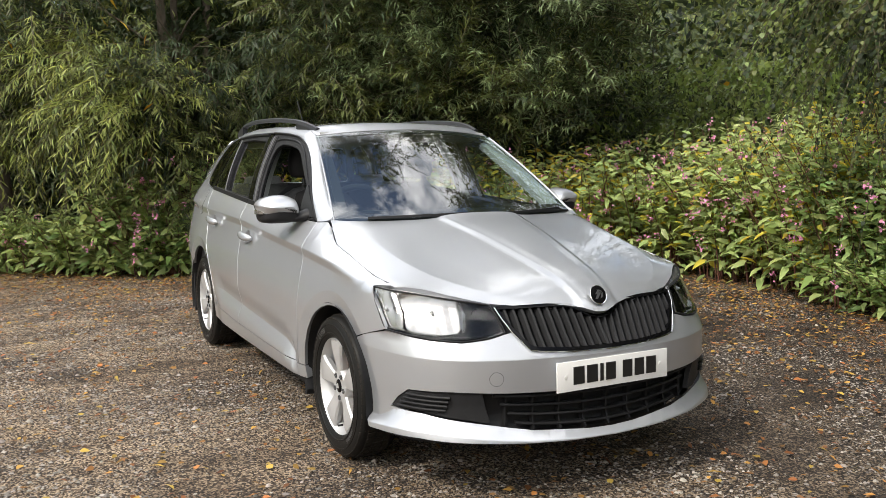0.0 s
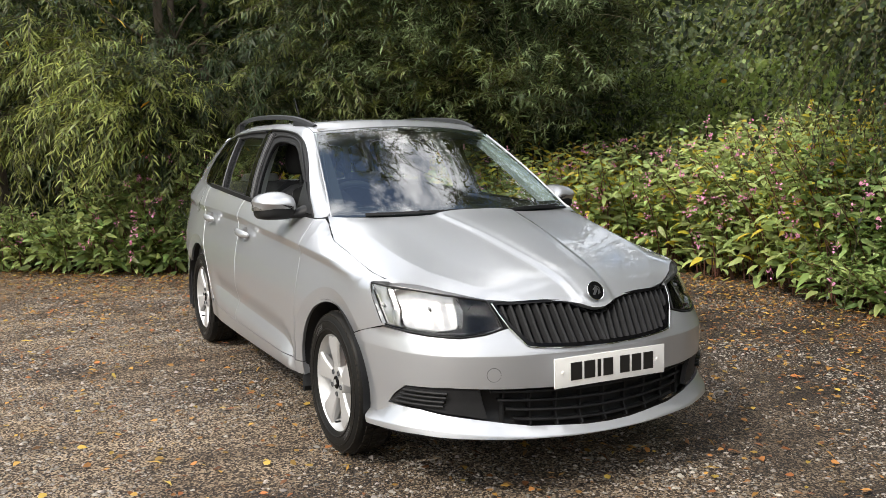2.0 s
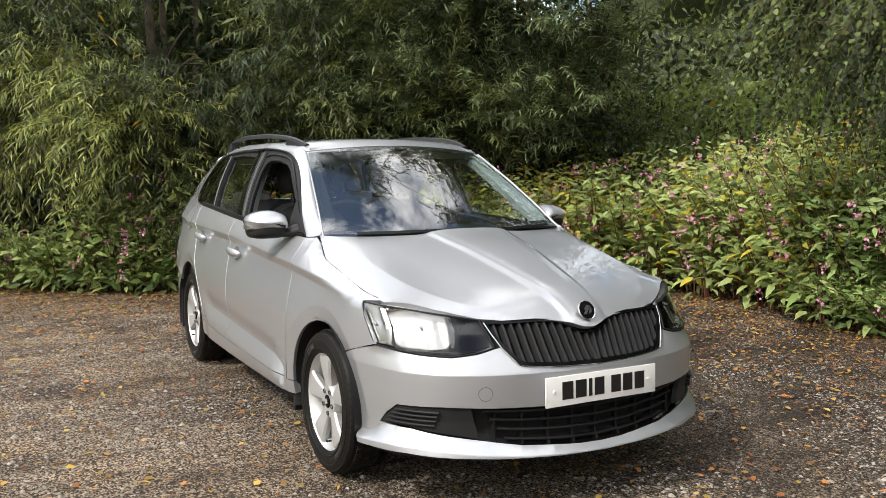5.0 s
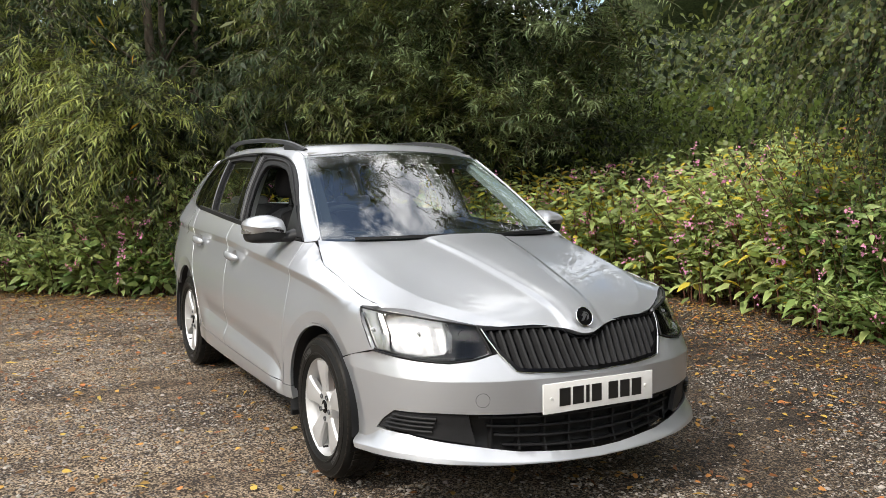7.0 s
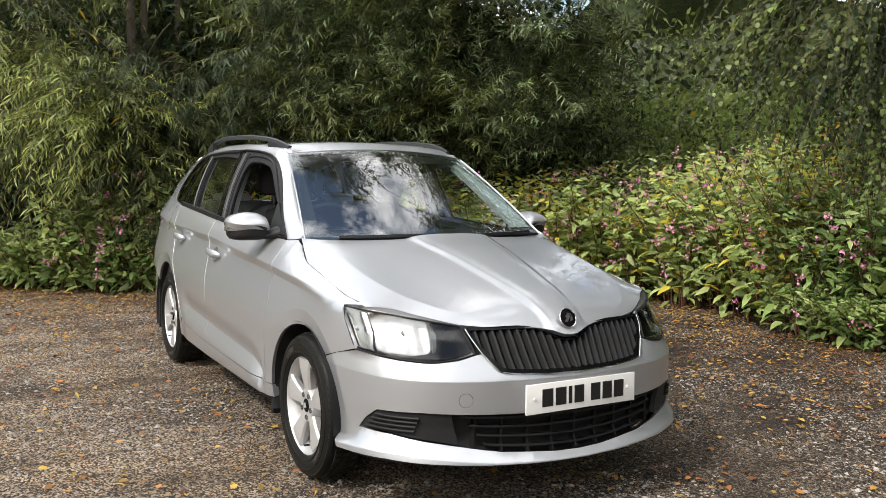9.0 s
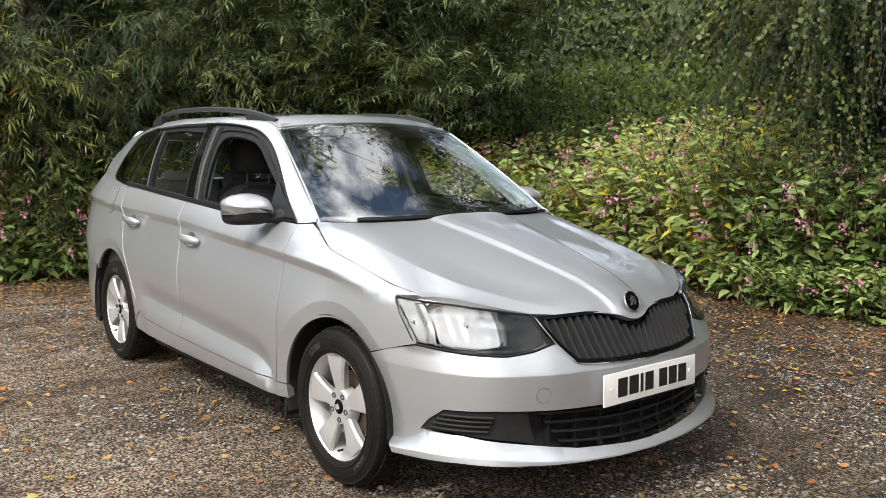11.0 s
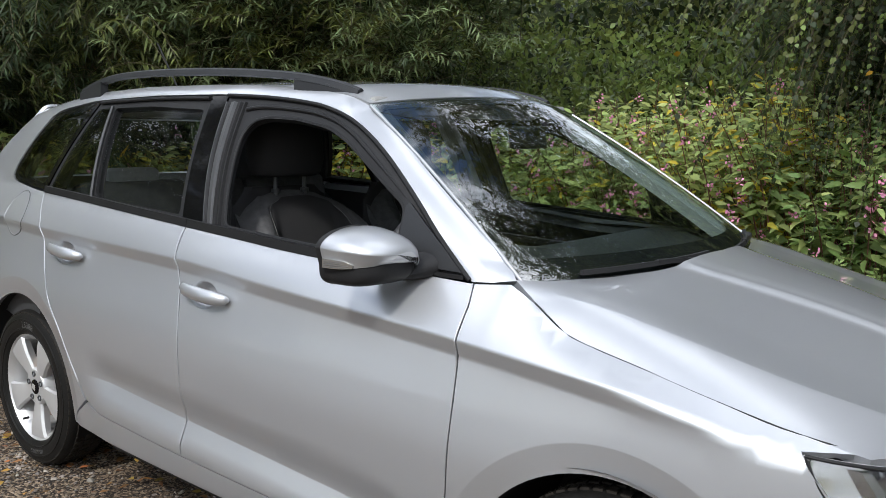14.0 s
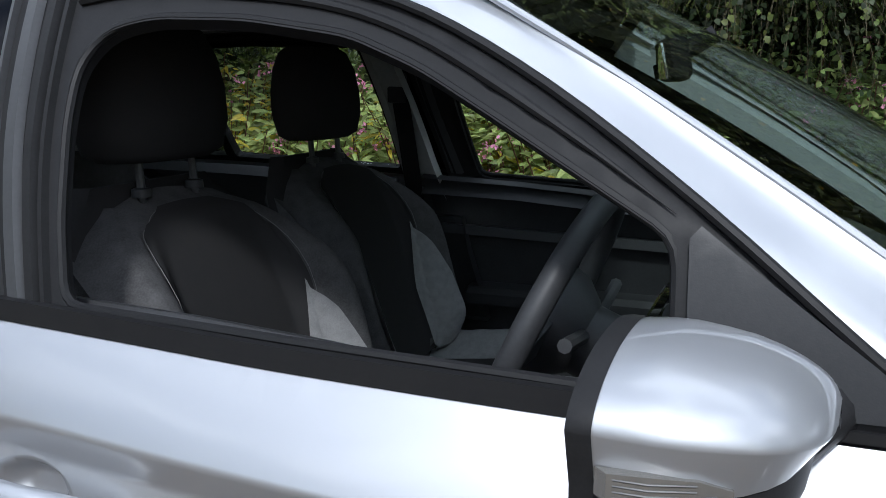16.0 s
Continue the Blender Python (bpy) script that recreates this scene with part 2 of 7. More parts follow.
def dense(loop, step):
    out = []
    for a, b in zip(loop, [*loop[1:], loop[0]]):
        a, b = np.array(a, float), np.array(b, float)
        n = max(1, math.ceil(np.linalg.norm(b - a) / step))
        out += [a + (b - a) * i / n for i in range(n)]
    return out


def panel(name, outline, f, mat, parent, label="", holes=(), step=0.03, depth=0.014, flip=False, extra=(), offset=0.0):
    """A curved sheet: the outline (with holes) in its own flat u, v, laid on the surface f(u, v), with its edges turned in by depth."""
    loops = [dense([tuple(p) for p in lp], step * 0.7) for lp in (outline, *holes)]
    pts, edges = [], []
    for lp in loops:
        k = len(pts)
        pts += [tuple(p) for p in lp]
        edges += [(k + i, k + (i + 1) % len(lp)) for i in range(len(lp))]
    lo, hi = np.min(pts, 0), np.max(pts, 0)
    gu, gv = np.meshgrid(np.arange(lo[0], hi[0], step), np.arange(lo[1], hi[1], step))
    gu = gu + (np.arange(gu.shape[0]) % 2)[:, None] * step / 2
    grid = np.stack([gu.ravel(), gv.ravel()], 1)
    grid = grid[inside(loops, grid)]
    if len(extra):
        fold = np.array(extra, float)
        fold = fold[((fold > lo) & (fold < hi)).all(1)]
        fold = fold[inside(loops, fold)]
        if len(fold) and len(grid):
            grid = grid[np.min(np.linalg.norm(grid[:, None] - fold[None], axis=2), 1) > step * 0.55]
            grid = np.vstack([grid, fold])
    if len(grid):
        rim = np.array(pts)
        near = np.min(np.linalg.norm(grid[:, None] - rim[None], axis=2), 1) if len(grid) * len(rim) < 4e6 else np.ones(len(grid))
        grid = grid[near > step * 0.22]
    vs, _, fs, *_ = delaunay_2d_cdt([Vector(p) for p in pts] + [Vector(p) for p in grid], edges, [], 0, 1e-5)
    uv, tri = np.array([tuple(v) for v in vs]), np.array([tuple(t) for t in fs])
    tri = tri[inside(loops, uv[tri].mean(1))]
    e = 2e-3
    P = lambda q: np.stack(np.broadcast_arrays(*f(q[:, 0], q[:, 1])), 1).astype(float)  # noqa: E731
    co = P(uv)
    nor = np.cross(P(uv + (e, 0)) - P(uv - (e, 0)), P(uv + (0, e)) - P(uv - (0, e)))
    nor /= np.linalg.norm(nor, axis=1)[:, None] + 1e-12
    if flip:
        nor, tri = -nor, tri[:, ::-1]
    co = co + nor * offset
    # the triangles wind as u x v does
    a, b, c = (uv[tri[:, i]] for i in range(3))
    wind = (b[:, 0] - a[:, 0]) * (c[:, 1] - a[:, 1]) - (b[:, 1] - a[:, 1]) * (c[:, 0] - a[:, 0])
    bad = (wind < 0) != flip
    tri[bad] = tri[bad][:, ::-1]
    verts, norms, faces = [*co], [*nor], [*map(tuple, tri)]
    if depth:
        seen = {}
        for t in tri:
            for i, j in ((t[0], t[1]), (t[1], t[2]), (t[2], t[0])):
                seen[(i, j)] = True
        for i, j in [k for k in seen if (k[1], k[0]) not in seen]:
            k = len(verts)
            q = [co[i], co[j], co[j] - nor[j] * depth, co[i] - nor[i] * depth]
            n = np.cross(q[3] - q[0], q[1] - q[0])
            n = n / (np.linalg.norm(n) + 1e-12)
            verts += q
            norms += [n] * 4
            faces.append((k, k + 3, k + 2, k + 1))
    return part(name, (verts, faces), mat, parent, label, normals=norms)


def sweep(path, ring, closed=False, up=(0, 0, 1), scale=None, cap=True):
    """Verts and faces of a section (x sideways, y up) carried along a path."""
    p = np.array(path, float)
    n, k = len(p), len(ring)
    verts, faces = [], []
    for i in range(n):
        d = p[(i + 1) % n] - p[i - 1] if closed else p[min(i + 1, n - 1)] - p[max(i - 1, 0)]
        d = d / np.linalg.norm(d)
        s = np.cross(d, up)
        s /= np.linalg.norm(s)
        u = np.cross(s, d)
        r = 1.0 if scale is None else scale[i]
        verts += [p[i] + s * x * r + u * y * r for x, y in ring]
    for i in range(n if closed else n - 1):
        for j in range(k):
            a, b = i * k, ((i + 1) % n) * k
            faces.append((a + j, a + (j + 1) % k, b + (j + 1) % k, b + j))
    if cap and not closed:
        faces += [tuple(range(k))[::-1], tuple((n - 1) * k + j for j in range(k))]
    return verts, faces


def disc_ring(r, n=10, squash=1.0):
    return [(r * math.cos(2 * math.pi * i / n), r * squash * math.sin(2 * math.pi * i / n)) for i in range(n)]


def lathe(profile, n=48, axis="x", closed=False):
    """Verts and faces of (along, radius) pairs turned about an axis."""
    verts, faces, k = [], [], len(profile)
    for i in range(n):
        c, s = math.cos(2 * math.pi * i / n), math.sin(2 * math.pi * i / n)
        for a, r in profile:
            verts.append({"x": (a, r * c, r * s), "y": (r * s, a, r * c), "z": (r * c, r * s, a)}[axis])
    for i in range(n):
        for j in range(k if closed else k - 1):
            a, b = i * k, ((i + 1) % n) * k
            faces.append((a + j, a + (j + 1) % k, b + (j + 1) % k, b + j))
    return verts, faces


def loft(rings, cap=True, closed=True):
    """Verts and faces through rings with the same number of points."""
    k, verts, faces = len(rings[0]), [], []
    for r in rings:
        verts += [tuple(p) for p in r]
    for i in range(len(rings) - 1):
        for j in range(k if closed else k - 1):
            faces.append((i * k + j, i * k + (j + 1) % k, (i + 1) * k + (j + 1) % k, (i + 1) * k + j))
    if cap and closed:
        faces += [tuple(range(k))[::-1], tuple((len(rings) - 1) * k + j for j in range(k))]
    return verts, faces


def block(size, at=(0, 0, 0), bevel=0.01, turn=(0, 0, 0), seg=2):
    """A bevelled box as a bmesh."""
    bm = bmesh.new()
    bmesh.ops.create_cube(bm, size=1, matrix=pose(*at, *turn) @ Matrix.Diagonal((*size, 1)))
    if bevel:
        bmesh.ops.bevel(bm, geom=bm.edges[:], offset=bevel, segments=seg, profile=0.6, affect="EDGES")
    return bm


def joined(*geos):
    """Several (verts, faces) in one."""
    verts, faces = [], []
    for v, f in geos:
        k = len(verts)
        verts += [tuple(p) for p in v]
        faces += [tuple(i + k for i in g) for g in f]
    return verts, faces


def moved(geo, m):
    return [tuple(m @ Vector(v)) for v in geo[0]], geo[1]


def quick_mesh(name, co, faces, mats, parent=None, index=None, flat=False):
    """A large mesh from arrays; faces all with the same number of corners."""
    me = bpy.data.meshes.new(name)
    nf, k = faces.shape
    me.vertices.add(len(co))
    me.vertices.foreach_set("co", np.asarray(co, np.float32).ravel())
    me.loops.add(nf * k)
    me.loops.foreach_set("vertex_index", faces.astype(np.int32).ravel())
    me.polygons.add(nf)
    me.polygons.foreach_set("loop_start", np.arange(0, nf * k, k, dtype=np.int32))
    me.polygons.foreach_set("use_smooth", np.full(nf, not flat))
    for m in mats if isinstance(mats, (list, tuple)) else [mats]:
        me.materials.append(m)
    if index is not None:
        me.polygons.foreach_set("material_index", np.asarray(index, np.int32))
    me.update(calc_edges=True)
    ob = new(name, me)
    ob.parent = parent
    return ob

# ---------------------------------------------------------------- ground
def ground_material():
    m = material("gravel_bed", (0.105, 0.092, 0.078), 0.92, spots=0.0)
    nt = m.node_tree
    b = nt.nodes["Principled BSDF"]
    co = nt.nodes.new("ShaderNodeTexCoord")

    def tex(kind, scale, **sets):
        n = nt.nodes.new(kind)
        n.inputs["Scale"].default_value = scale
        for k, v in sets.items():
            n.inputs[k].default_value = v
        nt.links.new(co.outputs["Object"], n.inputs["Vector"])
        return n

    def ramp(src, *stops):
        r = nt.nodes.new("ShaderNodeValToRGB")
        while len(r.color_ramp.elements) < len(stops):
            r.color_ramp.elements.new(0.5)
        for e, (p, c) in zip(r.color_ramp.elements, stops):
            e.position, e.color = p, (*c, 1)
        nt.links.new(src, r.inputs["Fac"])
        return r.outputs["Color"]

    def blend(mode, fac, a, c):
        n = nt.nodes.new("ShaderNodeMix")
        n.data_type, n.blend_type = "RGBA", mode
        n.inputs[0].default_value = fac
        nt.links.new(a, n.inputs[6])
        nt.links.new(c, n.inputs[7])
        return n.outputs[2]

    chips = tex("ShaderNodeTexVoronoi", 125.0)
    fine = tex("ShaderNodeTexVoronoi", 230.0)
    wide = tex("ShaderNodeTexNoise", 1.1, Detail=6, Roughness=0.6)
    grit = tex("ShaderNodeTexNoise", 210.0, Detail=3)
    col = ramp(chips.outputs["Color"], (0.26, (0.022, 0.016, 0.012)), (0.44, (0.070, 0.054, 0.040)), (0.57, (0.160, 0.134, 0.108)), (0.70, (0.40, 0.365, 0.32)))
    col = blend("MULTIPLY", 0.65, col, ramp(grit.outputs["Fac"], (0.3, (0.45, 0.42, 0.38)), (0.7, (1.25, 1.2, 1.12))))
    col = blend("MULTIPLY", 0.85, col, ramp(wide.outputs["Fac"], (0.40, (0.30, 0.24, 0.18)), (0.60, (1.15, 1.09, 1.0))))
    # painted ramp: dry soil and sun on the open side, damp and shade hedgewards
    sep, damp_shade = nt.nodes.new("ShaderNodeSeparateXYZ"), nt.nodes.new("ShaderNodeMath")
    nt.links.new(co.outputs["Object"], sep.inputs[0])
    damp_shade.operation, damp_shade.inputs[1].default_value = "MULTIPLY_ADD", 0.12
    nt.links.new(sep.outputs["X"], damp_shade.inputs[0])
    nt.links.new(wide.outputs["Fac"], damp_shade.inputs[2])
    col = blend("MULTIPLY", 1.0, col, ramp(damp_shade.outputs[0], (0.30, (1.42, 1.33, 1.20)), (0.72, (0.46, 0.41, 0.36))))
    # long worn strips where wheels have pressed the stones into the soil
    turn = nt.nodes.new("ShaderNodeMapping")
    turn.inputs["Rotation"].default_value, turn.inputs["Scale"].default_value = (0, 0, radians(-24)), (0.55, 2.4, 1)
    nt.links.new(co.outputs["Object"], turn.inputs["Vector"])
    ruts = tex("ShaderNodeTexNoise", 1.3, Detail=5, Roughness=0.65, Distortion=0.6)
    nt.links.new(turn.outputs["Vector"], ruts.inputs["Vector"])
    col = blend("MULTIPLY", 0.9, col, ramp(ruts.outputs["Fac"], (0.38, (0.42, 0.36, 0.30)), (0.50, (0.95, 0.93, 0.90)), (0.64, (1.25, 1.22, 1.18))))
    nt.links.new(col, b.inputs["Base Color"])
    high = nt.nodes.new("ShaderNodeMath")
    high.operation = "ADD"
    nt.links.new(chips.outputs["Distance"], high.inputs[0])
    nt.links.new(fine.outputs["Distance"], high.inputs[1])
    bp = nt.nodes.new("ShaderNodeBump")
    bp.invert = True
    bp.inputs["Strength"].default_value, bp.inputs["Distance"].default_value = 0.9, 0.012
    nt.links.new(high.outputs[0], bp.inputs["Height"])
    lumps = tex("ShaderNodeTexNoise", 11.0, Detail=5, Roughness=0.6)
    swell = nt.nodes.new("ShaderNodeBump")
    swell.inputs["Strength"].default_value, swell.inputs["Distance"].default_value = 0.8, 0.035
    nt.links.new(lumps.outputs["Fac"], swell.inputs["Height"])
    nt.links.new(swell.outputs["Normal"], bp.inputs["Normal"])
    nt.links.new(bp.outputs["Normal"], b.inputs["Normal"])
    return m


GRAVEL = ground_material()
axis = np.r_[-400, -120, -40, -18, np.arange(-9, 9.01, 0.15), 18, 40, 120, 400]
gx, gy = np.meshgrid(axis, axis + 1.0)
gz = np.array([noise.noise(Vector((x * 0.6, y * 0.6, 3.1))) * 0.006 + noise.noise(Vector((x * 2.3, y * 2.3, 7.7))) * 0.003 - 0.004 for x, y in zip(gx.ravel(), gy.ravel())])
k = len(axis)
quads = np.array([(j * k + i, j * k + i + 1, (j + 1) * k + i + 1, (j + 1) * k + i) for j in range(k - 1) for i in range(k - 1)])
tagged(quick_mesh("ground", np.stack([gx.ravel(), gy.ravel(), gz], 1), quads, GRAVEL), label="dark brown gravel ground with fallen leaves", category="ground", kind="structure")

# ---------------------------------------------------------------- the car
# Its own axes are the world's: origin on the ground under the front axle, y to its rear, x to its left side.
car = empty("estate_car", label="silver five-door estate car with black roof rails on gravel", category="car")

ARCH_F, ARCH_R = (0.02, 0.300, 0.345), (2.455, 0.300, 0.368)      # y, z, radius
c_zc = curve((-0.45, 0.765), (-0.25, 0.785), (0.02, 0.819), (0.41, 0.852), (1.1, 0.889), (1.46, 0.910), (2.2, 0.921), (2.7, 0.936), (3.3, 0.955))
c_k = curve((-0.6, 0.85), (-0.45, 0.897), (-0.22, 0.945), (0.0, 0.965), (0.41, 0.985), (1.46, 1.0), (2.45, 0.985), (2.9, 0.945), (3.15, 0.89), (3.4, 0.80))
c_low = curve((0.10, 0.735), (0.15, 0.760), (0.22, 0.800), (0.27, 0.815), (0.34, 0.822), (0.45, 0.828), (0.58, 0.830), (0.70, 0.823), (0.80, 0.809), (0.92, 0.788), (1.05, 0.76))
c_zb = curve((-0.45, 0.775), (-0.3, 0.799), (0.0, 0.855), (0.178, 0.895), (0.30, 0.955), (0.34, 0.974), (0.43, 0.967), (0.70, 0.972), (1.03, 0.983), (1.24, 0.995), (1.53, 1.010), (2.08, 1.036), (2.72, 1.062), (3.1, 1.09))
c_xb = curve((-0.45, 0.668), (-0.3, 0.683), (0.0, 0.700), (0.178, 0.705), (0.34, 0.680), (0.43, 0.702), (1.47, 0.730), (2.43, 0.702), (2.8, 0.660), (3.1, 0.610), (3.4, 0.53))
c_zt = curve((0.3, 1.362), (0.93, 1.364), (1.15, 1.378), (1.5, 1.399), (1.9, 1.399), (2.3, 1.384), (2.6, 1.352), (3.0, 1.30))
c_xt = curve((0.3, 0.545), (0.93, 0.545), (1.5, 0.560), (2.1, 0.552), (2.8, 0.520), (3.1, 0.48))
c_zl = curve((0.42, 0.29), (0.45, 0.312), (0.493, 0.343), (0.56, 0.376), (0.633, 0.394), (0.9, 0.414), (1.38, 0.440), (1.95, 0.468))


def handle_cup(y0, y1, z):
    """Outline of the hollow behind a door handle."""
    return [((y0 + y1) / 2 + 0.014 + 0.062 * math.cos(a), z - 0.002 + 0.040 * math.sin(a)) for a in np.linspace(0, 2 * math.pi, 26, endpoint=False)]


def half_width(y, z):
    """How far the car's side stands from its middle."""
    y, z = np.broadcast_arrays(np.asarray(y, float), np.asarray(z, float))
    total = 0
    r = 0.003 + 0.016 * smooth(0.1, -0.25, y)
    for k in (-1.0, -0.5, 0.0, 0.5, 1.0):
        total = total + _half_width(y, z + k * r)
    # crisp flick along the foot of the doors
    a = smooth(0.44, 0.50, y) * (1 - smooth(1.80, 1.98, y))
    s = (c_zl(y) - z) / 0.07
    flick = a * (0.029 * np.clip(s, 0, 1) - 0.019 * smooth(-1.5, 0, s) * (s < 0) - 0.019 * (s >= 0))
    return total / 5 + flick - arch_chamfer(y, z)


def arch_chamfer(y, z):
    """The flat lip round each wheel opening, leaning in towards it."""
    cut = 0
    for cy, cz, cr in (ARCH_F, ARCH_R):
        rr = np.hypot(np.asarray(y, float) - cy, np.asarray(z, float) - cz)
        cut = cut + 0.013 * np.clip((cr + 0.062 - rr) / 0.062, 0, 1) * smooth(0.16, 0.24, z)
    return cut


def _half_width(y, z):
    zc, zb, xb, zt, xt, k = c_zc(y), c_zb(y), c_xb(y), c_zt(y), c_xt(y), c_k(y)
    zc = np.minimum(zc, zb - 0.012)
    low = c_low(z) * k
    # fold under the shoulder
    amp = smooth(-0.34, 0.10, y)
    t = (zc - z) / 0.034
    low = low - amp * 0.015 * np.clip(t, 0, 1) * (1 - smooth(1.0, 8.0, t))
    xc = c_low(zc) * k
    u = np.clip((z - zc) / (zb - zc), 0, 1)
    mid = xc + (xb - xc) * u + 0.006 * u * (1 - u) * 4
    g = np.clip((z - zb) / (zt - zb), 0, 1.0)
    top = xb + (xt - xb) * g + 0.016 * 4 * g * (1 - g)
    over = np.maximum(z - zt, 0)
    top = top - over * 0.9 - over * over * 14
    # the windscreen pillar rounds off towards the glass
    d = ((y - 0.325) * 0.534 - (z - 0.982) * 0.845) * -1
    top = top - 0.040 * smooth(-0.055, 0.004, d) * smooth(0.97, 1.02, z) * smooth(1.06, 0.93, y)
    return np.where(z > zb, top, np.where(z > zc, mid, low))


def side(sgn):
    return lambda y, z: (sgn * half_width(y, z), y, z)


# front end: a plan curve by length s from the middle, set back by height
FRONT = [(0, -0.845), (0.15, -0.838), (0.3, -0.815), (0.42, -0.785), (0.52, -0.74), (0.6, -0.69), (0.66, -0.63), (0.705, -0.56), (0.735, -0.48), (0.755, -0.40), (0.775, -0.30), (0.79, -0.20), (0.797, -0.10)]
lengths = [0.0]
for p, q in zip(FRONT, FRONT[1:]):
    lengths.append(lengths[-1] + math.hypot(q[0] - p[0], q[1] - p[1]))
f_px, f_py = curve(*zip(lengths, [p[0] for p in FRONT])), curve(*zip(lengths, [p[1] for p in FRONT]))
f_s = curve(*zip([p[1] for p in FRONT], lengths))
f_yo = curve((0.15, 0.06), (0.20, 0.015), (0.24, -0.005), (0.30, 0.01), (0.36, 0.01), (0.42, 0.001), (0.5, 0), (0.541, 0.0005), (0.547, 0.0035), (0.62, 0.05), (0.68, 0.085), (0.72, 0.115), (0.77, 0.14), (0.82, 0.17))
f_kx = curve((0.15, 0), (0.6, 0), (0.77, 0.03), (0.85, 0.05))


f_lip = curve((0, 0.262), (0.1, 0.264), (0.33, 0.280), (0.479, 0.304), (0.56, 0.315), (0.74, 0.337), (0.86, 0.334), (0.93, 0.300), (0.98, 0.284), (1.1, 0.276))


f_swell = curve((0.10, 0.0), (0.605, 0.0), (0.625, 0.008), (0.64, 0.015), (0.70, 0.026), (0.74, 0.031), (0.772, 0.026), (0.85, 0.02))
f_fold = curve((0, 0.240), (0.3, 0.248), (0.5, 0.262), (0.7, 0.276), (0.9, 0.268), (1.1, 0.252))


def front(s, z):
    s, z = np.asarray(s, float), np.asarray(z, float)
    a = np.abs(s)
    x, y = f_px(a) * (1 - f_kx(z)), f_py(a) + f_yo(z)
    # the lamp swells out to meet the wing
    x = x + f_swell(z) * smooth(0.68, 0.89, a) * smooth(0.99, 0.93, a)
    # the wing under the intake stands out as a ledge
    dx, dy = f_px(a + 0.01) - f_px(a - 0.01), f_py(a + 0.01) - f_py(a - 0.01)
    ledge = 0.030 * np.clip((f_lip(a) - z) / (f_lip(a) - f_fold(a)), 0, 1) * smooth(0.200, 0.224, z) * smooth(1.16, 1.03, a) / np.hypot(dx, dy)
    x, y = x + dy * ledge, y - dx * ledge
    return np.sign(s) * (x - arch_chamfer(y, z)), y, z


def sunk(f, d):
    """The front surface moved back by d."""
    return lambda s, z: (lambda p: (p[0] * (1 - 0.3 * d), p[1] + d, p[2]))(f(s, z))


# bonnet: length-wise profiles at five distances from the middle
b_x = (0.0, 0.2, 0.43, 0.6, 0.70)
b_z = (curve((-0.82, 0.62), (-0.769, 0.682), (-0.743, 0.722), (-0.70, 0.754), (-0.6, 0.797), (-0.4, 0.862), (-0.15, 0.928), (0.10, 0.985), (0.2, 1.0)),
       curve((-0.80, 0.66), (-0.717, 0.722), (-0.68, 0.75), (-0.6, 0.785), (-0.4, 0.850), (-0.15, 0.917), (0.13, 0.982), (0.2, 0.995)),
       curve((-0.75, 0.66), (-0.64, 0.726), (-0.58, 0.757), (-0.4, 0.822), (-0.15, 0.892), (0.18, 0.972), (0.25, 0.985)),
       curve((-0.7, 0.70), (-0.51, 0.765), (-0.4, 0.800), (-0.2, 0.853), (0.1, 0.930), (0.27, 0.974), (0.35, 0.99)),
       curve((-0.6, 0.74), (-0.42, 0.780), (-0.3, 0.799), (0.0, 0.855), (0.178, 0.895), (0.30, 0.955), (0.34, 0.975)))


# one smooth sheet laid through the profiles
b_y = ((-0.776, 0.133), (-0.72, 0.143), (-0.63, 0.22), (-0.48, 0.29), (-0.40, 0.33))
b_s = np.array([(bx, y, float(c(y))) for bx, c, span in zip(b_x, b_z, b_y) for y in np.linspace(*span, 40)])
b_basis = lambda x, y: np.stack([x ** (2 * i) * y**j for i in range(4) for j in range(6)], -1)  # noqa: E731
b_coef = np.linalg.lstsq(b_basis(b_s[:, 0], b_s[:, 1]), b_s[:, 2], rcond=None)[0]


b_shoulder = curve((-0.72, 0.24), (-0.66, 0.32), (-0.60, 0.40), (-0.51, 0.478), (-0.40, 0.545), (-0.23, 0.587), (0.0, 0.606), (0.10, 0.615), (0.26, 0.648))


def bonnet(x, y):
    x, y = np.broadcast_arrays(np.asarray(x, float), np.asarray(y, float))
    a = np.abs(x)
    z = b_basis(x, y) @ b_coef - 0.009 * smooth(-0.742, -0.778, y) * smooth(0.14, 0.0, a)
    # the two folds that run from the badge to the windscreen
    fold = 0.065 + 0.125 * np.clip((y + 0.74) / 0.86, 0, 1)
    z = z + 0.010 * (1 - smooth(-0.002, 0.040, a - fold)) - 0.004 * (1 - smooth(0.0, 0.05, fold - a))
    # a crease parts the flat middle from the shoulders that fall away to the wings
    edge = b_shoulder(y)
    rise = np.where(a < edge, np.clip(1 - (edge - a) / 0.16, 0, 1) ** 1.6, np.clip(1 - (a - edge) / (0.703 - edge), 0, 1))
    z = z + 0.011 * rise * smooth(-0.72, -0.58, y) * smooth(0.30, 0.18, y)
    return x, y, z


def arc(cy, cz, r, a0, a1, n=18):
    return [(cy + r * math.cos(radians(a0 + (a1 - a0) * i / n)), cz + r * math.sin(radians(a0 + (a1 - a0) * i / n))) for i in range(n + 1)]


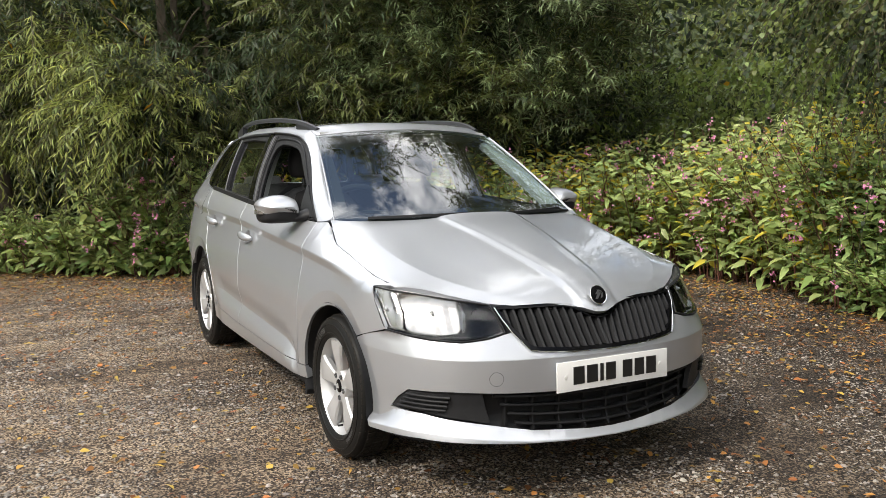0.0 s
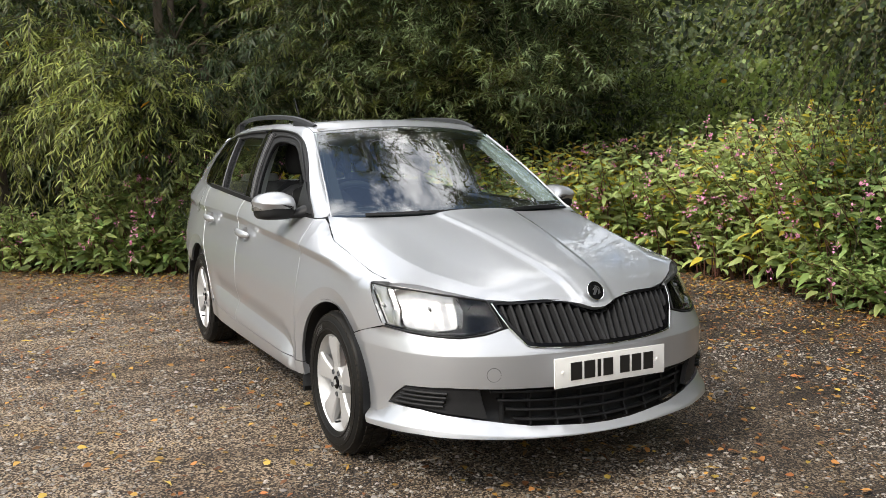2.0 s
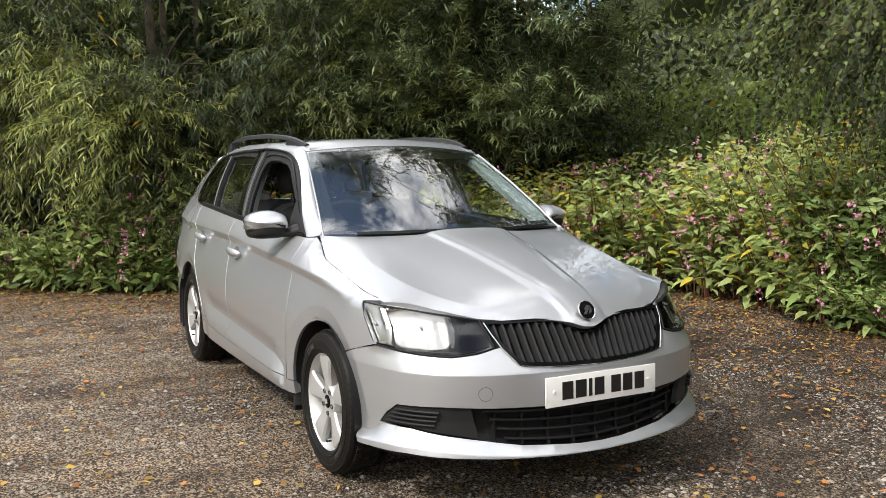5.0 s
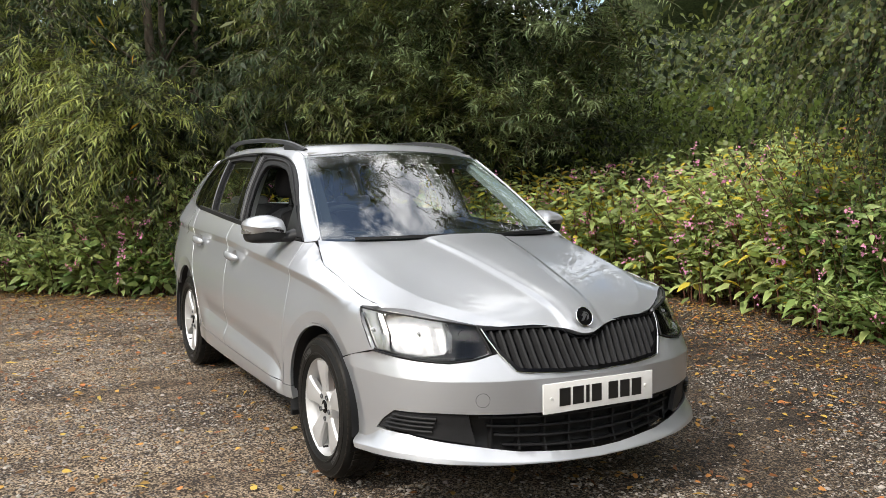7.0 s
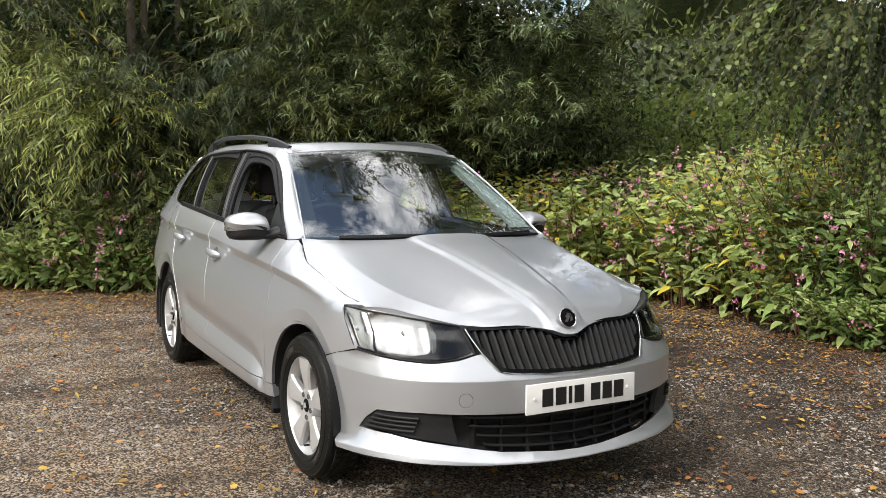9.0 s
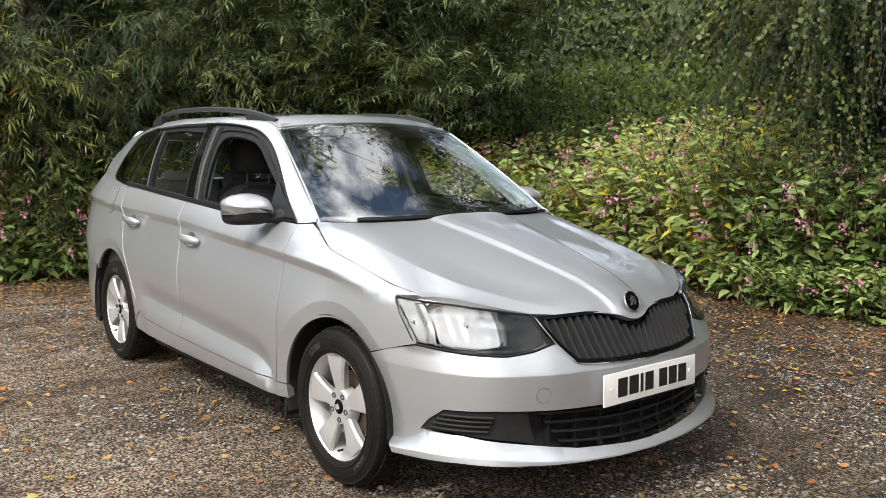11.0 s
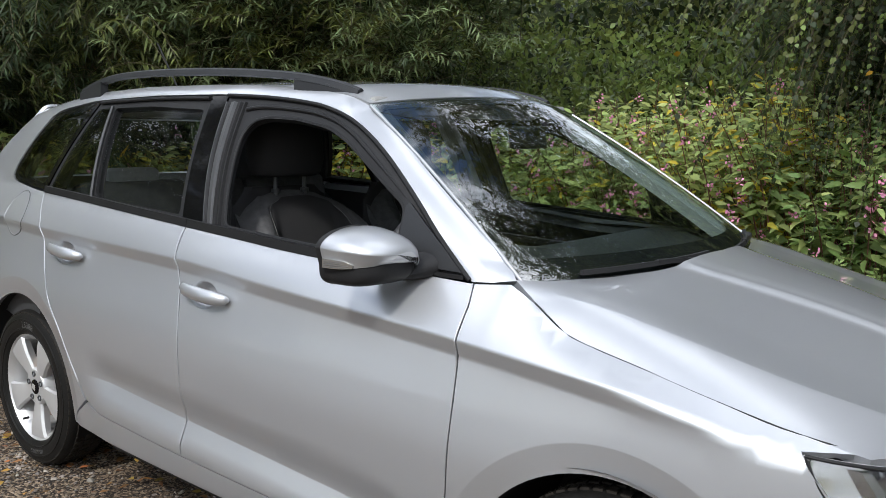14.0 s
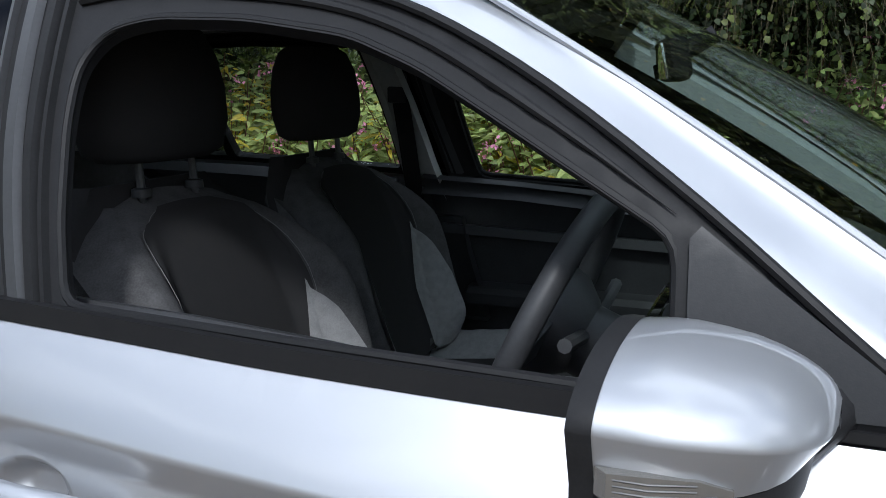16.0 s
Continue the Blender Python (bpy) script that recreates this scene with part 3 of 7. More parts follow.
def rounded(loop, r, n=4):
    """An outline with its corners cut to curves of about radius r."""
    out, k = [], len(loop)
    for i in range(k):
        a, b, c = (np.array(loop[j % k], float) for j in (i - 1, i, i + 1))
        p = b + (a - b) * min(0.45, r / (np.linalg.norm(a - b) + 1e-9))
        q = b + (c - b) * min(0.45, r / (np.linalg.norm(c - b) + 1e-9))
        out += [tuple((1 - t) ** 2 * p + 2 * t * (1 - t) * b + t * t * q) for t in [j / n for j in range(n + 1)]]
    return out


SEAM_F = [(0.424, 0.964), (0.410, 0.92), (0.407, 0.85), (0.401, 0.72), (0.401, 0.60), (0.404, 0.50), (0.413, 0.40), (0.422, 0.345), (0.426, 0.317)]
SEAM_M = [(1.482, 0.998), (1.463, 0.909), (1.427, 0.782), (1.400, 0.62), (1.389, 0.478), (1.391, 0.38), (1.394, 0.336)]
SEAM_R = [(2.424, 1.042), (2.340, 0.946), (2.268, 0.79), (2.20, 0.676), (2.124, 0.595), (2.066, 0.515), (2.00, 0.430), (1.955, 0.378), (1.90, 0.357), (1.868, 0.353)]
FOOT = [(0.74, 0.324), (1.03, 0.329)]
shift = lambda pts, dy, dz=0.0: [(a + dy, b + dz) for a, b in pts]  # noqa: E731
fold_pts = [(y, float(c_zc(y)) - d) for y in np.arange(-0.2, 3.1, 0.014) for d in (-0.006, 0.004, 0.017, 0.030, 0.040)] + [(y, float(c_zl(y)) - d) for y in np.arange(0.45, 1.95, 0.014) for d in (-0.0016, 0.0016, 0.04, 0.070)]
fold_pts += [(cy + (cr + d) * math.cos(a), cz + (cr + d) * math.sin(a)) for cy, cz, cr in (ARCH_F, ARCH_R) for d in (0.030, 0.0602, 0.0638) for a in np.linspace(-0.3, 3.5, 90)]
fold_pts += [(0.325 + 0.845 * t + 0.534 * d, 0.982 + 0.534 * t - 0.845 * d) for t in np.linspace(0.0, 0.80, 50) for d in (0.008, 0.018, 0.028, 0.040)]

FENDER = [(0.420, 0.964), *shift(SEAM_F[1:], -0.004), *arc(*ARCH_F, 3, 131, 30),
          (-0.32, 0.594), (-0.437, 0.628), (-0.405, 0.668), (-0.360, 0.722), (-0.314, 0.777), (-0.39, 0.782), (-0.3, 0.797), (-0.15, 0.825), (0.0, 0.853), (0.10, 0.873), (0.165, 0.889), (0.20, 0.903), (0.26, 0.936), (0.335, 0.971), (0.38, 0.967)]
DOOR_F = [*SEAM_F, *FOOT, SEAM_M[-1], *reversed(SEAM_M[:-1]), (1.236, 0.993), (1.03, 0.981), (0.7, 0.970), (0.55, 0.967)]
DOOR_R = [*shift(SEAM_M, 0.005), (1.6, 0.343), *reversed(SEAM_R), (2.08, 1.034), (1.8, 1.022)]
DLO_TOP = [(2.70, 1.0605), (2.765, 1.068), (2.792, 1.085), (2.785, 1.12), (2.745, 1.195), (2.70, 1.272), (2.665, 1.318), (2.62, 1.340), (2.55, 1.353), (2.33, 1.379), (1.905, 1.396), (1.546, 1.398), (1.315, 1.391), (1.157, 1.377), (1.06, 1.361), (0.947, 1.326), (0.807, 1.251), (0.654, 1.147), (0.521, 1.042), (0.430, 0.968)]
SHELL = [(0.430, 0.968), (0.38, 0.971), (0.327, 0.980), (0.45, 1.065), (0.6, 1.163), (0.75, 1.258), (0.86, 1.326), (0.935, 1.368), (1.02, 1.393), (1.15, 1.410), (1.3, 1.421), (1.6, 1.430), (2.0, 1.428), (2.4, 1.410), (2.7, 1.376), (2.88, 1.345),
         (2.97, 1.28), (3.06, 1.17), (3.14, 1.06), (3.21, 0.92), (3.25, 0.78), (3.26, 0.66), (3.0, 0.615), (2.80, 0.575), *arc(*ARCH_R, 36, 184, 34), (2.087, 0.262), (2.05, 0.31), (1.97, 0.372), (2.012, 0.430), (2.072, 0.512), (2.130, 0.592), (2.206, 0.674), (2.274, 0.788), (2.346, 0.946), (2.430, 1.042), (2.5, 1.046), *DLO_TOP]
SILL = [(0.366, 0.313), (0.425, 0.313), (0.74, 0.320), (1.03, 0.325), (1.394, 0.332), (1.60, 0.339), (1.868, 0.349), (1.90, 0.352), (1.96, 0.367), (2.045, 0.305), (2.08, 0.268), (1.95, 0.262), (1.37, 0.258), (0.82, 0.258), (0.42, 0.254), (0.362, 0.256)]

for sgn in (-1, 1):
    f, fl = side(sgn), sgn < 0
    panel("front_wing", FENDER, f, PAINT, car, step=0.025, flip=fl, extra=fold_pts)
    panel("front_door", DOOR_F, f, PAINT, car, holes=[handle_cup(1.195, 1.418, 0.826)], step=0.03, flip=fl, extra=fold_pts)
    panel("rear_door", DOOR_R, f, PAINT, car, holes=[handle_cup(2.005, 2.245, 0.856)], step=0.03, flip=fl, extra=fold_pts)
    panel("body_side", SHELL, f, PAINT, car, step=0.028, flip=fl, extra=fold_pts)
    panel("sill", SILL, f, PAINT, car, step=0.03, flip=fl, depth=0.03)
    # fuel flap on the driver side
    if sgn < 0:
        panel("fuel_flap", arc(2.565, 0.955, 0.080, 0, 354, 40), f, PAINT, car, step=0.02, flip=fl, offset=0.0016, depth=0.004)
        for gr, gw, gm, gn in ((0.0822, 0.0022, SEALGREY, "fuel_flap_gap"), (0.0802, 0.0024, PAINT, "fuel_flap_edge")):
            ring = [tuple(float(v) for v in f(np.array(2.565 + gr * math.cos(a)), np.array(0.955 + gr * math.sin(a)))) for a in np.linspace(0, 2 * math.pi, 48, endpoint=False)]
            part(gn, sweep(ring, disc_ring(gw, 8), closed=True, up=(sgn, 0, 0)), gm, car)

# bonnet
front_edge = [(-0.672, -0.418), (-0.62, -0.482), (-0.55, -0.553), (-0.48, -0.608), (-0.425, -0.645), (-0.32, -0.692), (-0.21, -0.722), (-0.15, -0.733), (-0.10, -0.747), (-0.065, -0.764), (-0.03, -0.774), (0, -0.776)]
side_edge = [(-0.682, -0.3), (-0.693, -0.15), (-0.7005, 0.0), (-0.7045, 0.10), (-0.705, 0.170), (-0.696, 0.21), (-0.684, 0.27), (-0.670, 0.332)]
rear_edge = [(-0.6, 0.29), (-0.45, 0.222), (-0.3, 0.172), (-0.15, 0.143), (0, 0.133)]
side_edge = [(-(float(half_width(y, float(c_zb(y)) - 0.003)) - 0.0055) if y < 0.2 else x, y) for x, y in side_edge]
front_edge[0] = (side_edge[0][0] + 0.007, -0.415)
half = [*reversed(front_edge), *side_edge, *rear_edge[:-1]]
outline = [*half, (0, 0.133), *[(-x, y) for x, y in reversed(half) if x < 0]]
fold_x = [(s * (0.065 + 0.125 * (y + 0.74) / 0.86 + d), y) for y in np.arange(-0.72, 0.13, 0.02) for s in (-1, 1) for d in (-0.05, -0.02, -0.002, 0.008, 0.02, 0.04)]
fold_x += [(s * (float(b_shoulder(y)) + d), y) for y in np.arange(-0.66, 0.24, 0.016) for s in (-1, 1) for d in (-0.03, -0.012, -0.0012, 0.0012, 0.012)]
panel("bonnet", outline, bonnet, PAINT, car, step=0.025, extra=fold_x, depth=0.02)

# windscreen: u across, v up
ws_x, ws_y, ws_z = curve((0, 0.655), (1, 0.517)), curve((0, 0.322), (1, 0.938)), curve((0, 0.975), (1, 1.368))


def screen(u, v):
    u, v = np.asarray(u, float), np.asarray(v, float)
    e = 1 - u * u
    bow = 0.012 * 4 * v * (1 - v)
    return u * ws_x(v), ws_y(v) - e * (0.185 - 0.10 * v) - bow * 0.54, ws_z(v) + e * (0.004 + 0.030 * v) + bow * 0.84


panel("windscreen", [(-1, 0), (1, 0), (1, 1), (-1, 1)], screen, SCREEN, car, "windscreen glass with a dark lower edge", step=0.06, depth=0.004)
panel("windscreen_border", [(-1, -0.02), (1, -0.02), (1, 1), (-1, 1)], screen, RUBBER, car, holes=[rounded([(-0.975, 0.10), (0.975, 0.10), (0.975, 0.965), (-0.975, 0.965)], 0.05)], step=0.06, depth=0.003, offset=-0.006)
panel("scuttle", [(-0.64, 0.26), (-0.45, 0.20), (-0.3, 0.155), (0, 0.12), (0.3, 0.155), (0.45, 0.20), (0.64, 0.26), (0.66, 0.36), (0.45, 0.28), (0.3, 0.24), (0, 0.20), (-0.3, 0.24), (-0.45, 0.28), (-0.66, 0.36)],
      lambda x, y: (x, y, 0.955 + 0 * x), RUBBER, car, step=0.06)

# painted edges of the pillars beside the glass
for sgn in (-1, 1):
    edge = [[float(c) for c in screen(sgn * 1.004, v)] for v in np.linspace(0.0, 0.985, 20)]
    part("pillar_edge", sweep([(x, y, z) for x, y, z in edge], disc_ring(0.0048, 10)), PAINT, car)

# roof
r_z = curve((0.78, 1.366), (0.86, 1.404), (0.95, 1.431), (1.1, 1.447), (1.3, 1.456), (1.6, 1.462), (2.1, 1.456), (2.5, 1.431), (2.75, 1.394), (2.95, 1.345))
roof_t = lambda x, y: (r_z(y) - 0.036 * (np.asarray(x) / 0.5) ** 2 * np.clip((np.asarray(y) - 0.4) / 0.9, 0, 1) - 0.030 * smooth(0.455, 0.52, np.abs(x)))  # noqa: E731


def roof_f(x, y):
    """The roof, rising from the windscreen's upper edge."""
    x, y = np.broadcast_arrays(np.asarray(x, float), np.asarray(y, float))
    e = np.clip(1 - (x / 0.517) ** 2, 0, 1)
    d = np.maximum(y - (0.938 - 0.085 * e), 0)
    w = smooth(0.0, 0.26, d)
    return x, y, (1 - w) * (1.3695 + 0.034 * e + 0.32 * d) + w * roof_t(x, y)



panel("roof", [*[(0.512 * u, 0.9415 - (1 - u * u) * 0.085) for u in np.linspace(-1, 1, 21)], (0.515, 1.3), (0.512, 2.4), (0.475, 2.8), (0.43, 2.91), (0, 2.99), (-0.43, 2.91), (-0.475, 2.8), (-0.512, 2.4), (-0.515, 1.3)], roof_f, PAINT, car, step=0.04)

# front bumper
def arch_front(z):
    y = ARCH_F[0] - math.sqrt(max(0.0, (ARCH_F[2] + 0.0) ** 2 - (z - ARCH_F[1]) ** 2))
    return float(f_s(y - float(f_yo(z))))


INTAKE = [(-0.897, 0.336), (-0.86, 0.380), (-0.811, 0.419), (-0.63, 0.427), (-0.26, 0.418), (0, 0.414)]
INTAKE_LOW = [(0, 0.260), (-0.1, 0.262), (-0.33, 0.278), (-0.479, 0.302), (-0.56, 0.313), (-0.74, 0.336)]
GRILLE = [(0, 0.660), (-0.045, 0.668), (-0.075, 0.682), (-0.11, 0.704), (-0.15, 0.715), (-0.22, 0.721), (-0.43, 0.719), (-0.415, 0.685), (-0.385, 0.635), (-0.335, 0.574), (-0.30, 0.568), (-0.15, 0.559), (0, 0.556)]
LAMP = [(-0.905, 0.776), (-0.75, 0.766), (-0.60, 0.750), (-0.445, 0.728), (-0.42, 0.66), (-0.412, 0.632), (-0.48, 0.615), (-0.575, 0.604), (-0.70, 0.609), (-0.882, 0.624)]
top = [(-arch_front(0.556), 0.556), (-1.02, 0.592), (-0.886, 0.619), (-0.70, 0.604), (-0.575, 0.599), (-0.48, 0.610), (-0.408, 0.628), (-0.383, 0.632), (-0.338, 0.570), (-0.30, 0.563), (-0.15, 0.554), (0, 0.551)]
wheel_side = [(-arch_front(z), z) for z in np.linspace(0.27, 0.54, 12)]
low = [(0, 0.235), (-0.2, 0.238), (-0.5, 0.249), (-0.75, 0.255), (-0.95, 0.244), (-1.012, 0.240)]
half = [*low, *wheel_side, *top]
panel("front_bumper", [*half, *[(-a, b) for a, b in reversed(half) if abs(a) > 1e-6]], front, PAINT, car, step=0.025, depth=0.02, extra=[(s, z) for s in np.arange(-1.1, 1.1, 0.02) for z in (0.530, 0.540, 0.5435, 0.548)] + [(s, float(f_lip(abs(s))) - d) for s in np.arange(-1.1, 1.1, 0.014) for d in (-0.003, 0.0, 0.003)] + [(s, float(f_fold(abs(s))) + d) for s in np.arange(-1.1, 1.1, 0.014) for d in (-0.003, 0.0, 0.003)],
      holes=[[*INTAKE, *[(-a, b) for a, b in reversed(INTAKE[:-1])], *[(-a, b) for a, b in reversed(INTAKE_LOW[1:])], *INTAKE_LOW]])
# black sheet set back below the bumper, standing in for the shadow there
panel("bumper_lip", [*[(s, 0.200) for s in np.linspace(-0.9, 0.9, 21)], *[(s, 0.255) for s in np.linspace(0.96, -0.96, 21)]], sunk(front, 0.10), BLACK, car, step=0.05, depth=0.01)


# ---- glazing, frames and seals
def on_side(sgn, pts, out=0.0):
    """Points of a side view laid on the car's side, moved out by a little."""
    return [(sgn * (float(half_width(y, z)) + out), y, z) for y, z in pts]


OPENING = rounded([(0.668, 0.984), (0.675, 1.116), (0.762, 1.166), (0.859, 1.221), (0.946, 1.268), (1.034, 1.303), (1.165, 1.324), (1.285, 1.329), (1.345, 1.316), (1.372, 1.276), (1.368, 1.213), (1.347, 1.10), (1.324, 1.012), (1.03, 0.998)], 0.025, 3)
FRAME_F = [(0.436, 0.970), (0.521, 1.038), (0.654, 1.143), (0.807, 1.247), (0.947, 1.322), (1.06, 1.357), (1.157, 1.373), (1.315, 1.387), (1.502, 1.394), (1.46, 1.20), (1.412, 1.012), (1.2, 0.997), (1.0, 0.985), (0.7, 0.975)]
POST = [(1.417, 1.012), (1.464, 1.20), (1.506, 1.394), (1.582, 1.393), (1.552, 1.20), (1.520, 1.016)]
FRAME_R = [(1.524, 1.016), (1.556, 1.20), (1.586, 1.393), (1.905, 1.392), (2.28, 1.380), (2.35, 1.22), (2.428, 1.050), (2.08, 1.040)]
PANE_R = rounded([(1.545, 1.032), (1.572, 1.20), (1.602, 1.352), (1.9, 1.362), (2.152, 1.355), (2.105, 1.20), (2.062, 1.052)], 0.015, 3)
PANE_FIX = [(2.092, 1.054), (2.130, 1.20), (2.180, 1.352), (2.258, 1.346), (2.315, 1.22), (2.388, 1.064)]
QUARTER = [(2.434, 1.050), (2.355, 1.22), (2.286, 1.380), (2.33, 1.374), (2.55, 1.348), (2.615, 1.335), (2.655, 1.315), (2.695, 1.268), (2.742, 1.190), (2.780, 1.118), (2.786, 1.088), (2.763, 1.072), (2.70, 1.064)]
PANE_Q = rounded([(2.456, 1.072), (2.388, 1.22), (2.330, 1.352), (2.54, 1.328), (2.61, 1.312), (2.66, 1.262), (2.71, 1.185), (2.748, 1.112), (2.735, 1.086)], 0.02, 3)
SAIL = [(0.452, 0.984), (0.54, 1.046), (0.655, 1.128), (0.664, 1.118), (0.658, 0.986)]
DOORS = {}
for ob in list(car.children):
    if ob.name.split(".")[0] in ("front_door", "rear_door"):
        v = ob.data.vertices[0].co
        DOORS[(ob.name.split(".")[0], -1 if v.x < 0 else 1)] = ob
for sgn in (-1, 1):
    f, fl = side(sgn), sgn < 0
    fd, rd = DOORS[("front_door", sgn)], DOORS[("rear_door", sgn)]
    panel("window_frame", FRAME_F, f, BLACK, fd, holes=[OPENING], flip=fl, step=0.03, depth=0.022, offset=-0.006)
    panel("mirror_sail", SAIL, f, RAILMAT, fd, "satin black mirror corner trim", flip=fl, step=0.03, offset=0.004)
    panel("pillar_cover", POST, f, GLOSSBLACK, rd, "gloss black pillar cover", flip=fl, step=0.04, offset=-0.002)
    panel("window_frame", FRAME_R, f, BLACK, rd, holes=[PANE_R, PANE_FIX], flip=fl, step=0.03, depth=0.03, offset=-0.006)
    panel("window_pane", PANE_R, f, GLASS, rd, flip=fl, step=0.06, depth=0.004, offset=-0.016)
    panel("fixed_pane", PANE_FIX, f, DARKGLASS, rd, "tinted fixed pane", flip=fl, step=0.06, depth=0.004, offset=0.0)
    panel("quarter_surround", QUARTER, f, GLOSSBLACK, car, holes=[PANE_Q], flip=fl, step=0.04, depth=0.02, offset=-0.003)
    panel("quarter_pane", PANE_Q, f, DARKGLASS, car, "tinted quarter window", flip=fl, step=0.06, depth=0.004, offset=-0.003)
    if sgn > 0:
        panel("window_pane", OPENING, f, GLASS, fd, flip=fl, step=0.06, depth=0.004, offset=-0.016)
    # seals along the windows
    bead = disc_ring(0.006, 8)
    part("belt_seal", sweep(on_side(sgn, [(y, float(c_zb(y)) + 0.009) for y in np.linspace(0.452, 1.4795, 24)], 0.003), [(-0.009, -0.017), (0.008, -0.017), (0.009, -0.004), (0.004, 0.007), (-0.007, 0.007)], scale=[0.38] * 3 + [0.42, 0.5, 0.7] + [1.0] * 18), RUBBER, fd)
    part("belt_seal", sweep(on_side(sgn, [(y, float(c_zb(y)) + 0.009) for y in np.linspace(1.4825, 2.42, 22)], 0.003), [(-0.009, -0.017), (0.008, -0.017), (0.009, -0.004), (0.004, 0.007), (-0.007, 0.007)]), RUBBER, rd)
    part("window_seal", sweep(on_side(sgn, spline(FRAME_F[:9], 4), 0.0), bead, up=(sgn, 0, 0)), RUBBER, fd)
    mid_line = [((a[0] + b[0]) / 2, (a[1] + b[1]) / 2) for a, b in zip([(0.70, 1.132), (0.762, 1.168), (0.859, 1.223), (0.946, 1.270), (1.034, 1.305), (1.165, 1.326), (1.31, 1.329), (1.36, 1.31)], [(0.654, 1.143), (0.757, 1.215), (0.867, 1.282), (0.957, 1.326), (1.06, 1.357), (1.157, 1.373), (1.315, 1.387), (1.42, 1.39)])]
    part("frame_bead", sweep(on_side(sgn, spline(mid_line, 4), -0.004), disc_ring(0.0065, 8), up=(sgn, 0, 0), scale=np.clip(np.arange(29) / 8 + 0.05, 0, 1)), RUBBER, fd)
    part("opening_seal", sweep(on_side(sgn, [*OPENING], -0.012), disc_ring(0.006, 8), closed=True, up=(sgn, 0, 0)), RUBBER, fd)
    for k, (a, b, wide, mat) in enumerate(((0.96, 0.96, 0.004, SEALGREY), (0.66, 0.66, 0.013, SEALGREY), (0.36, 0.36, 0.010, BLACK), (0.14, 0.14, 0.005, BLACK))):
        lo_, hi_ = (1.330 + a * 0.082, 1.010), (1.392 + b * 0.105, 1.372)
        mid_ = (0.5 * (lo_[0] + hi_[0]) + 0.010, 1.19)
        part("frame_rib", sweep(on_side(sgn, spline([lo_, mid_, hi_], 6), -0.003), [(-wide, -0.004), (wide, -0.004), (wide * 0.6, 0.005), (-wide * 0.6, 0.005)], up=(sgn, 0, 0)), mat, fd)
    part("chrome_strip", sweep(on_side(sgn, spline([(2.075, 1.046), (2.118, 1.20), (2.166, 1.358)], 5), 0.002), disc_ring(0.005, 6), up=(sgn, 0, 0)), SEALGREY, rd)
    part("window_seal", sweep(on_side(sgn, spline([(1.59, 1.385), (1.905, 1.384), (2.27, 1.371)], 6), 0.0), bead, up=(sgn, 0, 0)), RUBBER, rd)

    # door handles: a cupped shell behind a bowed grip
    for dr, y0, y1, zz in ((fd, 1.195, 1.418, 0.826), (rd, 2.005, 2.245, 0.856)):
        part("door_handle", loft([[(sgn * (float(half_width(y, zz)) + d0 + 0.016 * math.cos(a) * w), y, zz + (y - y0) * 0.045 + 0.021 * math.sin(a) * w) for a in np.linspace(0, 2 * math.pi, 14, endpoint=False)]
                    for y, d0, w in [(y0 + (y1 - y0) * t, 0.012 + 0.020 * math.sin(math.pi * min(1, t * 1.05)) ** 0.6, ww) for t, ww in ((0.0, 0.25), (0.03, 0.62), (0.12, 0.85), (0.3, 1.0), (0.5, 1.0), (0.72, 0.95), (0.86, 0.88), (0.96, 0.72), (1.0, 0.3))]]), PAINT, dr)
        panel("handle_cup", handle_cup(y0, y1, zz), lambda y, z, s=sgn, c=(y0 + y1) / 2 + 0.014, k=zz - 0.002: (s * (half_width(y, z) - 0.0005 - 0.030 * (1 - smooth(0.3, 1.0, np.hypot((y - c) / 0.062, (z - k) / 0.040)))), y, z), PAINT, dr, flip=fl, step=0.012, depth=0.0)

    # door mirror
    hub = empty("door_mirror")
    hub.parent = car

    m_y = curve((0, 0.690), (0.15, 0.668), (0.35, 0.637), (0.55, 0.606), (0.72, 0.581), (0.85, 0.564), (0.94, 0.554), (1, 0.550))
    m_in, m_out = curve((0, 0.742), (0.6, 0.740), (0.9, 0.746), (1, 0.760)), curve((0, 0.918), (0.3, 0.919), (0.55, 0.910), (0.75, 0.893), (0.9, 0.866), (0.97, 0.842), (1, 0.822))
    m_top, m_crease = curve((0, 1.081), (0.2, 1.083), (0.5, 1.076), (0.75, 1.061), (0.92, 1.044), (1, 1.032)), curve((0, 1.036), (0.5, 1.034), (0.8, 1.030), (1, 1.026))
    m_foot, m_low = curve((0, 0.996), (0.5, 0.997), (0.8, 1.002), (0.94, 1.009), (1, 1.017)), curve((0, 0.950), (0.4, 0.951), (0.7, 0.958), (0.9, 0.972), (1, 0.996))

    def upper(t):
        """Section of the cap: a facet below the crease, a swept shoulder above it."""
        x0, x1, zt, zc, zf = (float(c(t)) for c in (m_in, m_out, m_top, m_crease, m_foot))
        xt = x0 + 0.36 * (x1 - x0)
        line = [(x1 - 0.011 * (1 - k), zf + (zc - zf) * k, 0.012 * t * (1 - k)) for k in (0, 0.33, 0.66, 0.97)]
        line += [(xt + (x1 - xt) * math.cos(g) ** 0.96, zc + (zt - zc) * math.sin(g) ** 1.12, 0.0) for g in np.linspace(0.02, math.pi / 2, 16)]
        line += [(xt + (x0 - xt) * k, zt - 0.020 * k * k - (0.012 if k == 1 else 0), 0.0) for k in (0.3, 0.6, 0.85, 1.0)]
        line += [(x0, zf + (zt - 0.032 - zf) * k, 0.0) for k in (0.6, 0.25, 0.0)]
